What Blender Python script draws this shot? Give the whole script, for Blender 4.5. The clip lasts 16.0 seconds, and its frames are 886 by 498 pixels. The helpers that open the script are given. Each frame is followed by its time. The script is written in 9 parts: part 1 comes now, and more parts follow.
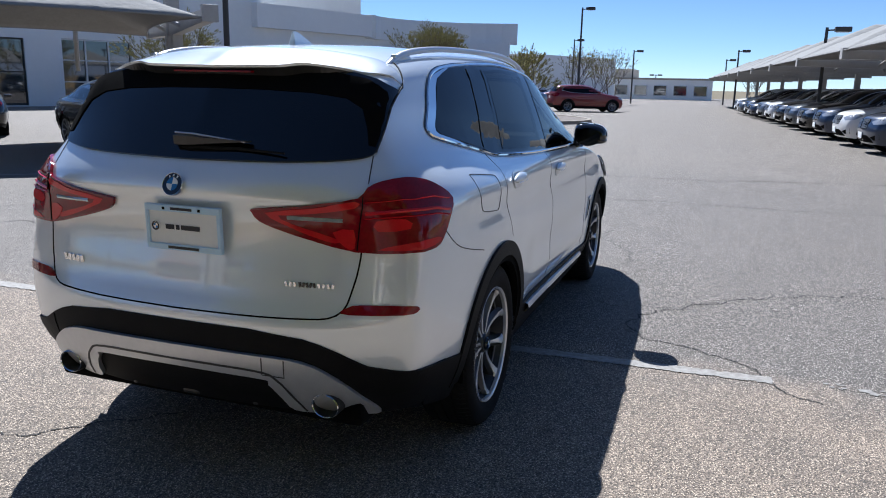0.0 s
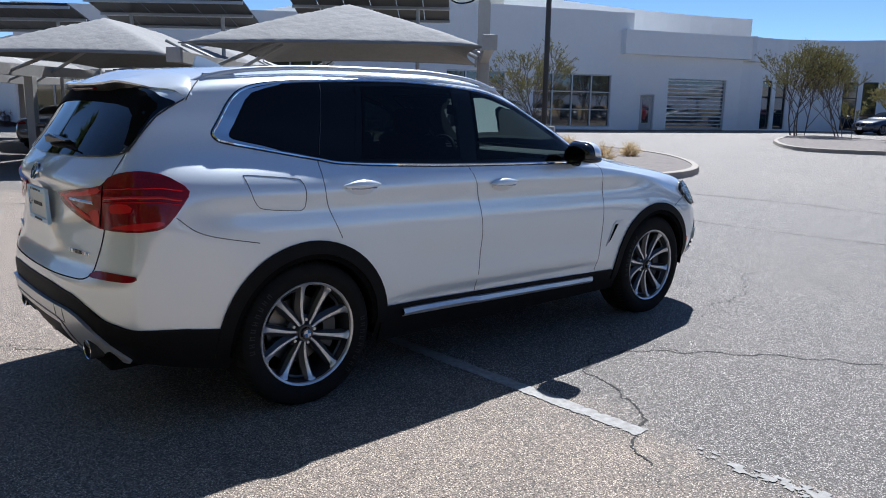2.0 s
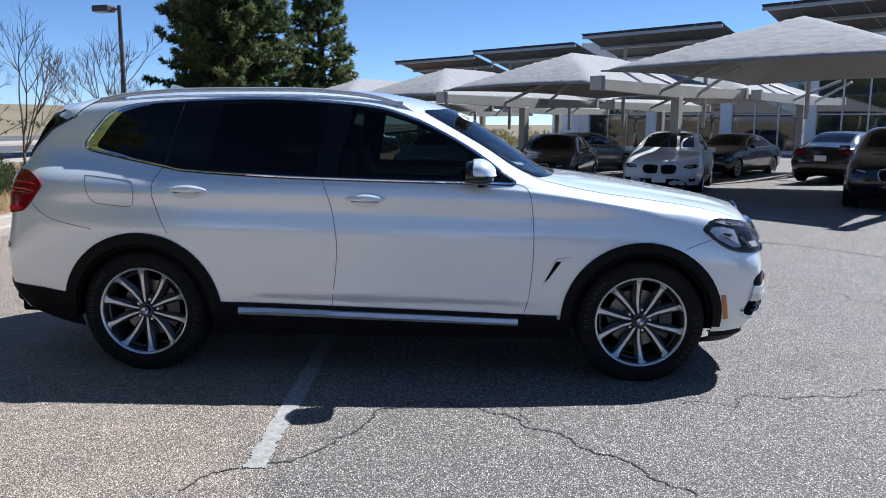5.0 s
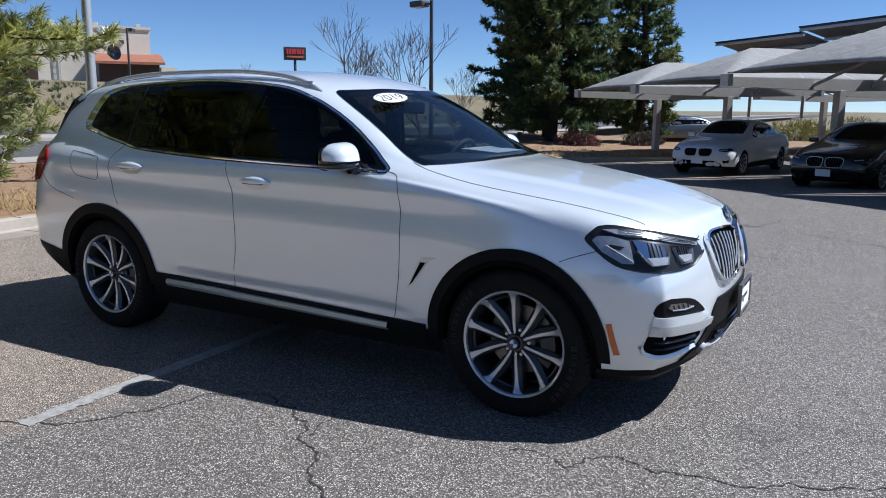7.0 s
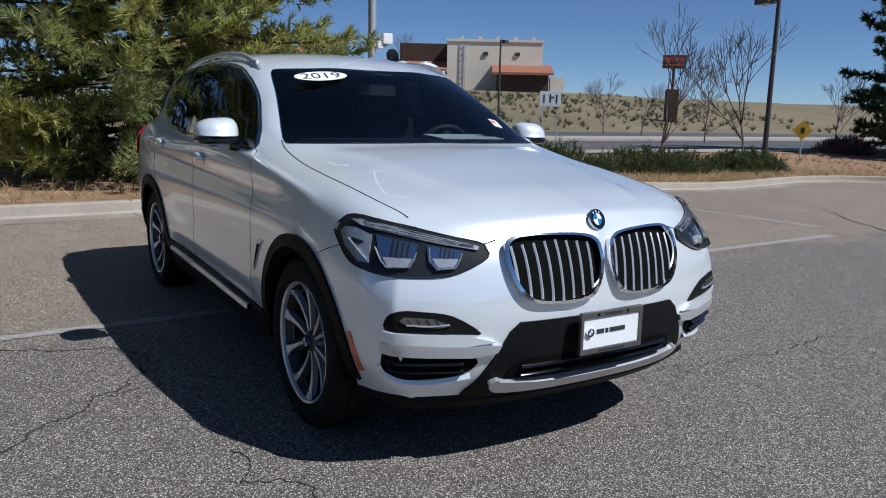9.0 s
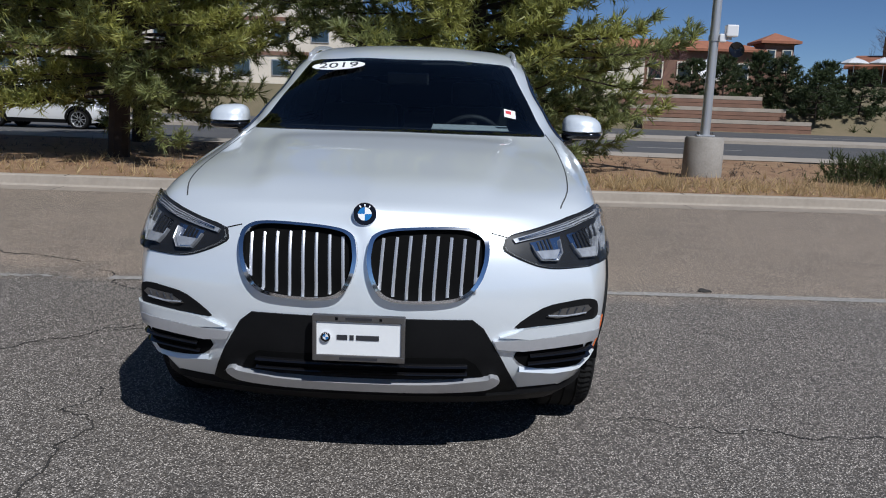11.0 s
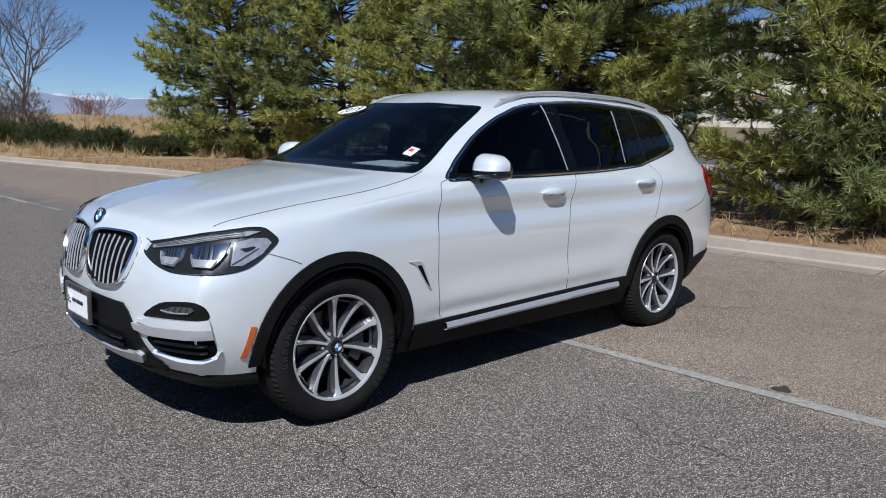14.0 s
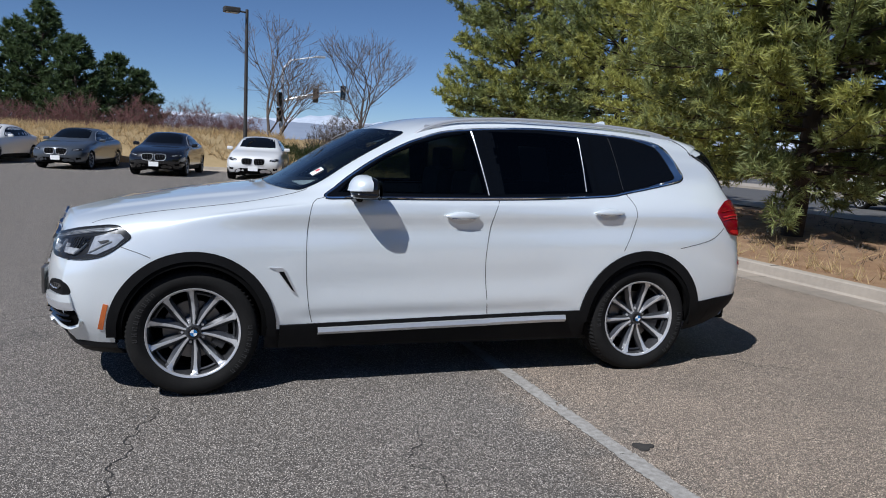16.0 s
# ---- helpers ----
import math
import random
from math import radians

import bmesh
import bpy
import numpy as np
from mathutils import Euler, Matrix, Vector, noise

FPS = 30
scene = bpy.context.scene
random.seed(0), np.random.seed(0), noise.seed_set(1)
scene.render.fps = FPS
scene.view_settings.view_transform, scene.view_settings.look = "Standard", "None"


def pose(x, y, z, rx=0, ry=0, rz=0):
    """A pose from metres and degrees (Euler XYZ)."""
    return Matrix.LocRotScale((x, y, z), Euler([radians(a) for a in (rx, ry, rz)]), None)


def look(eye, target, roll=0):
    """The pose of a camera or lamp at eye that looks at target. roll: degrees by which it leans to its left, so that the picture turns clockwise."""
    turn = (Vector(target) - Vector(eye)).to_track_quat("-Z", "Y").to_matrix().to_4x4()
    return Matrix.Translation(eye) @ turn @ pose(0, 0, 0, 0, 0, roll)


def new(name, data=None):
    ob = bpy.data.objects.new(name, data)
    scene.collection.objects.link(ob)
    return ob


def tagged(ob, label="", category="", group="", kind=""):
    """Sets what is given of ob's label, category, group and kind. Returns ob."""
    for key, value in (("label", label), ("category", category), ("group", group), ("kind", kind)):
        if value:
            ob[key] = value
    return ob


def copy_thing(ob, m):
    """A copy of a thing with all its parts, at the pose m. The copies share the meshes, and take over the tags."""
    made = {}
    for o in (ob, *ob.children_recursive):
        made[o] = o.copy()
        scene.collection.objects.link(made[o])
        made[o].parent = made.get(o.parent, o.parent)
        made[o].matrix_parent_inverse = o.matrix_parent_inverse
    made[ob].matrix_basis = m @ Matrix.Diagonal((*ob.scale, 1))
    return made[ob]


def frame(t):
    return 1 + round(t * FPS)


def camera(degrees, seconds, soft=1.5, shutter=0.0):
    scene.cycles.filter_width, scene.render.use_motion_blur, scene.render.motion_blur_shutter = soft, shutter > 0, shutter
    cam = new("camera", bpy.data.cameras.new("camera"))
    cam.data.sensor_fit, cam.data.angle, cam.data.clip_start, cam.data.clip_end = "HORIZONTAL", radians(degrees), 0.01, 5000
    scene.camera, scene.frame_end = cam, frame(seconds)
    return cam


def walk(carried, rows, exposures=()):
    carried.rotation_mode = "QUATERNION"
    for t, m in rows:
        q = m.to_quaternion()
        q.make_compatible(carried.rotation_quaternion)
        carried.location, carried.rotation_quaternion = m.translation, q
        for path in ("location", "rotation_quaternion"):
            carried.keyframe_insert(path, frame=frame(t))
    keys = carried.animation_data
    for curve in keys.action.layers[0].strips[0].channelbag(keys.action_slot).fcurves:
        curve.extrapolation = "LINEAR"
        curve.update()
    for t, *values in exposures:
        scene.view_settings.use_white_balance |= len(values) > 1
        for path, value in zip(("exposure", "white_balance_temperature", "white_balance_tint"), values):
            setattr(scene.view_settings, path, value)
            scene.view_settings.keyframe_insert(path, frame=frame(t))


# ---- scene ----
cam = camera(60.4, 16.0, soft=1.0)
EXPOSURES = [(0, 0.66, 5650, 10), (2, 0.68, 5650, 10), (4, 0.82, 5580, 10), (6.3, 0.64, 5600, 10), (7, 0.5, 5600, 10), (8.2, 0.22, 5650, 10), (10.5, -0.24, 5800, 10), (12.5, -0.14, 5800, 10), (14.5, 0.02, 5800, 10), (16, 0.0, 5800, 10)]
PATH = [
    (0, (-4.554, -1.777, 1.482), (-2.713, -1.119, 1.06), 1.2),
    (0.5, (-4.303, -2.369, 1.462), (-2.556, -1.485, 1.056), 1.2),
    (1, (-4.028, -2.956, 1.449), (-2.403, -1.862, 1.048), 1.2),
    (1.5, (-3.694, -3.481, 1.455), (-2.217, -2.188, 1.069), 1.3),
    (2, (-3.289, -4.014, 1.476), (-2.0, -2.533, 1.099), 1.1),
    (2.5, (-2.801, -4.499, 1.476), (-1.714, -2.859, 1.115), 0.5),
    (3, (-2.218, -4.846, 1.469), (-1.344, -3.081, 1.122), 0.2),
    (3.5, (-1.568, -5.107, 1.45), (-0.928, -3.241, 1.124), 0.4),
    (4, (-0.863, -5.239, 1.433), (-0.472, -3.304, 1.113), 0.5),
    (4.2, (-0.567, -5.266, 1.443), (-0.276, -3.313, 1.121), 0.5),
    (6.3, (2.048, -4.544, 1.449), (1.372, -2.694, 1.103), 0.2),
    (6.5, (2.287, -4.421, 1.451), (1.522, -2.608, 1.095), 0.2),
    (7, (2.836, -4.048, 1.427), (1.868, -2.336, 1.065), 0.4),
    (7.5, (3.36, -3.639, 1.412), (2.205, -2.047, 1.048), 0.7),
    (8, (3.771, -3.136, 1.391), (2.428, -1.696, 1.041), 1.0),
    (8.2, (3.912, -2.911, 1.356), (2.495, -1.543, 1.01), 0.9),
    (10.3, (4.789, -0.546, 1.288), (2.863, -0.164, 0.91), 2.3),
    (10.5, (4.82, -0.289, 1.298), (2.874, -0.024, 0.922), 2.2),
    (11, (4.793, 0.333, 1.303), (2.83, 0.288, 0.925), 1.9),
    (11.5, (4.713, 0.954, 1.328), (2.782, 0.612, 0.936), 1.6),
    (12, (4.612, 1.561, 1.342), (2.753, 0.938, 0.948), 0.8),
    (12.5, (4.441, 2.14, 1.344), (2.675, 1.271, 0.988), 0.4),
    (13, (4.196, 2.708, 1.355), (2.548, 1.628, 1.013), 1.0),
    (13.5, (3.878, 3.242, 1.37), (2.363, 1.977, 1.041), 1.6),
    (14, (3.521, 3.771, 1.379), (2.154, 2.344, 1.069), 1.9),
    (14.5, (3.08, 4.208, 1.411), (1.882, 2.633, 1.119), 1.7),
    (15, (2.572, 4.652, 1.433), (1.557, 2.95, 1.162), 2.1),
    (15.5, (2.022, 4.983, 1.453), (1.2, 3.179, 1.193), 2.5),
    (16, (1.435, 5.286, 1.445), (0.813, 3.404, 1.178), 2.9),
]
walk(cam, [(t, look(eye, target, roll)) for t, eye, target, roll in PATH], EXPOSURES)

# ---------------------------------------------------------------- light
SUN_AZ, SUN_EL = 35.0, 49.6   # degrees from +x towards +y, and above the ground
sun_dir = Vector((math.cos(radians(SUN_AZ)) * math.cos(radians(SUN_EL)), math.sin(radians(SUN_AZ)) * math.cos(radians(SUN_EL)), math.sin(radians(SUN_EL))))
world = bpy.data.worlds.new("sky")
scene.world = world
world.use_nodes = True
wn = world.node_tree
sky = wn.nodes.new("ShaderNodeTexSky")
sky.sky_type, sky.sun_disc = "NISHITA", False
sky.sun_elevation, sky.sun_rotation = radians(SUN_EL), radians(90 - SUN_AZ)
sky.altitude, sky.air_density, sky.dust_density, sky.ozone_density = 3000, 0.82, 0.0, 4.0
wn.links.new(sky.outputs[0], wn.nodes["Background"].inputs[0])
wn.nodes["Background"].inputs[1].default_value = 0.073
lamp = bpy.data.lights.new("sun", "SUN")
lamp.energy, lamp.angle, lamp.color = 4.95, radians(0.53), (1.0, 0.955, 0.89)
sun = new("sun", lamp)
sun.matrix_world = look(sun_dir * 60, (0, 0, 0))

# ---------------------------------------------------------------- materials


def nodes_of(name):
    m = bpy.data.materials.new(name)
    m.use_nodes = True
    return m, m.node_tree.nodes, m.node_tree.links, m.node_tree.nodes["Principled BSDF"]


def surface(name, a, b=None, scale=4.0, rough=0.6, metal=0.0, bump=0.0, bump_scale=60.0, coat=0.0, spec=0.5, rough_var=0.0, detail=6, tint=0.0, emit=0.0, coat_ior=1.5):
    """A node material: two colours mixed by noise at two sizes, with fine relief. tint: how far each object or island strays."""
    m, n, l, p = nodes_of(name)
    p.inputs["Roughness"].default_value, p.inputs["Metallic"].default_value = rough, metal
    p.inputs["Coat Weight"].default_value, p.inputs["Coat Roughness"].default_value = coat, 0.03
    p.inputs["Coat IOR"].default_value = coat_ior
    p.inputs["Specular IOR Level"].default_value = spec
    p.inputs["Base Color"].default_value = (*a, 1)
    co = n.new("ShaderNodeTexCoord")
    col = None
    if b is not None:
        big, small, add, ramp, mix = (n.new(k) for k in ("ShaderNodeTexNoise", "ShaderNodeTexNoise", "ShaderNodeMath", "ShaderNodeMapRange", "ShaderNodeMix"))
        big.inputs["Scale"].default_value, small.inputs["Scale"].default_value = scale, scale * 11
        big.inputs["Detail"].default_value = small.inputs["Detail"].default_value = detail
        add.operation = "MULTIPLY_ADD"
        add.inputs[1].default_value = 0.6
        l.new(co.outputs["Object"], big.inputs["Vector"]), l.new(co.outputs["Object"], small.inputs["Vector"])
        l.new(small.outputs[0], add.inputs[0]), l.new(big.outputs[0], add.inputs[2])
        ramp.inputs[1].default_value, ramp.inputs[2].default_value = 0.5, 1.1
        l.new(add.outputs[0], ramp.inputs[0])
        mix.data_type = "RGBA"
        mix.inputs["A"].default_value, mix.inputs["B"].default_value = (*a, 1), (*b, 1)
        l.new(ramp.outputs[0], mix.inputs["Factor"])
        col = mix.outputs["Result"]
        if rough_var:
            rr = n.new("ShaderNodeMapRange")
            rr.inputs[3].default_value, rr.inputs[4].default_value = rough - rough_var, rough + rough_var
            l.new(ramp.outputs[0], rr.inputs[0]), l.new(rr.outputs[0], p.inputs["Roughness"])
    if tint and col:
        geo, hsv, mr = n.new("ShaderNodeNewGeometry"), n.new("ShaderNodeHueSaturation"), n.new("ShaderNodeMapRange")
        mr.inputs[3].default_value, mr.inputs[4].default_value = 1 - tint, 1 + tint
        l.new(geo.outputs["Random Per Island"], mr.inputs[0]), l.new(mr.outputs[0], hsv.inputs["Value"]), l.new(col, hsv.inputs["Color"])
        col = hsv.outputs[0]
    if col:
        l.new(col, p.inputs["Base Color"])
    if bump:
        t, bp = n.new("ShaderNodeTexNoise"), n.new("ShaderNodeBump")
        t.inputs["Scale"].default_value, t.inputs["Detail"].default_value = bump_scale, 4
        bp.inputs["Strength"].default_value, bp.inputs["Distance"].default_value = bump, 0.4 / bump_scale
        l.new(co.outputs["Object"], t.inputs["Vector"]), l.new(t.outputs[0], bp.inputs["Height"]), l.new(bp.outputs[0], p.inputs["Normal"])
    if emit:
        p.inputs["Emission Color"].default_value, p.inputs["Emission Strength"].default_value = (*a, 1), emit
    return m


def glass(name, tint, gloss_rough=0.0, ior=1.5):
    m, n, l, p = nodes_of(name)
    n.remove(p)
    tr, gl, mx, fr = n.new("ShaderNodeBsdfTransparent"), n.new("ShaderNodeBsdfGlossy"), n.new("ShaderNodeMixShader"), n.new("ShaderNodeFresnel")
    tr.inputs[0].default_value, gl.inputs["Roughness"].default_value, fr.inputs["IOR"].default_value = (*tint, 1), gloss_rough, ior
    l.new(fr.outputs[0], mx.inputs[0]), l.new(tr.outputs[0], mx.inputs[1]), l.new(gl.outputs[0], mx.inputs[2])
    l.new(mx.outputs[0], n["Material Output"].inputs["Surface"])
    return m


def asphalt_material():
    """Aged asphalt: pale stones in a grey binder, oil stains, patches of different age."""
    m, n, l, p = nodes_of("aged_asphalt")
    geo = n.new("ShaderNodeNewGeometry")

    def noise_at(scale, detail=5, rough=0.6):
        t = n.new("ShaderNodeTexNoise")
        t.inputs["Scale"].default_value, t.inputs["Detail"].default_value, t.inputs["Roughness"].default_value = scale, detail, rough
        l.new(geo.outputs["Position"], t.inputs["Vector"])
        return t.outputs[0]

    def remap(s, a, b, c, d):
        r = n.new("ShaderNodeMapRange")
        for i, v in enumerate((a, b, c, d)):
            r.inputs[i + 1].default_value = v
        l.new(s, r.inputs[0])
        return r.outputs[0]

    def blend(f, a, b, kind="MIX"):
        x = n.new("ShaderNodeMix")
        x.data_type, x.blend_type = "RGBA", kind
        for s, v in (("Factor", f), ("A", a), ("B", b)):
            if isinstance(v, (tuple, float)):
                x.inputs[s].default_value = v
            else:
                l.new(v, x.inputs[s])
        return x.outputs["Result"]

    vor = n.new("ShaderNodeTexVoronoi")
    vor.inputs["Scale"].default_value = 150
    l.new(geo.outputs["Position"], vor.inputs["Vector"])
    sep = n.new("ShaderNodeSeparateColor")
    l.new(vor.outputs["Color"], sep.inputs[0])
    stones = n.new("ShaderNodeMath")
    stones.operation = "MULTIPLY"
    l.new(remap(sep.outputs[0], 0.45, 0.85, 0.0, 1.0), stones.inputs[0]), l.new(remap(vor.outputs["Distance"], 0.28, 0.5, 1.0, 0.1), stones.inputs[1])
    stones = stones.outputs[0]
    xyz = n.new("ShaderNodeSeparateXYZ")
    l.new(geo.outputs["Position"], xyz.inputs[0])
    # the bay with the car was sealed later than the lane behind it
    wob = n.new("ShaderNodeMath")
    wob.operation = "MULTIPLY_ADD"
    wob.inputs[1].default_value = 1.2
    l.new(noise_at(1.3, 3), wob.inputs[0]), l.new(xyz.outputs[0], wob.inputs[2])
    lane = remap(wob.outputs[0], -0.2, 0.35, 1.0, 0.0)
    far = remap(xyz.outputs[0], 7.5, 12.0, 0.0, 1.0)
    binder = blend(lane, (0.235, 0.208, 0.182, 1), (0.55, 0.432, 0.33, 1))
    binder = blend(far, binder, (0.35, 0.295, 0.24, 1))
    binder = blend(remap(noise_at(0.35, 6), 0.35, 0.7, 0.0, 0.55), binder, (0.205, 0.172, 0.14, 1))
    binder = blend(remap(noise_at(120, 3), 0.38, 0.62, 0.0, 0.95), binder, (0.03, 0.026, 0.022, 1))
    binder = blend(remap(noise_at(2.6, 7, 0.75), 0.36, 0.66, 0.0, 0.5), binder, (0.085, 0.076, 0.066, 1))
    binder = blend(remap(noise_at(34, 4, 0.75), 0.44, 0.66, 0.0, 0.7), binder, (0.05, 0.045, 0.04, 1))
    col = blend(stones, binder, blend(lane, (0.80, 0.725, 0.64, 1), (0.90, 0.74, 0.57, 1)))
    stain = remap(noise_at(0.55, 7, 0.7), 0.62, 0.75, 0.0, 0.5)
    col = blend(stain, col, (0.045, 0.042, 0.04, 1))
    l.new(col, p.inputs["Base Color"])
    p.inputs["Roughness"].default_value, p.inputs["Specular IOR Level"].default_value = 0.72, 0.35
    bp = n.new("ShaderNodeBump")
    bp.inputs["Strength"].default_value, bp.inputs["Distance"].default_value = 0.9, 0.005
    l.new(vor.outputs["Distance"], bp.inputs["Height"]), l.new(bp.outputs[0], p.inputs["Normal"])
    return m


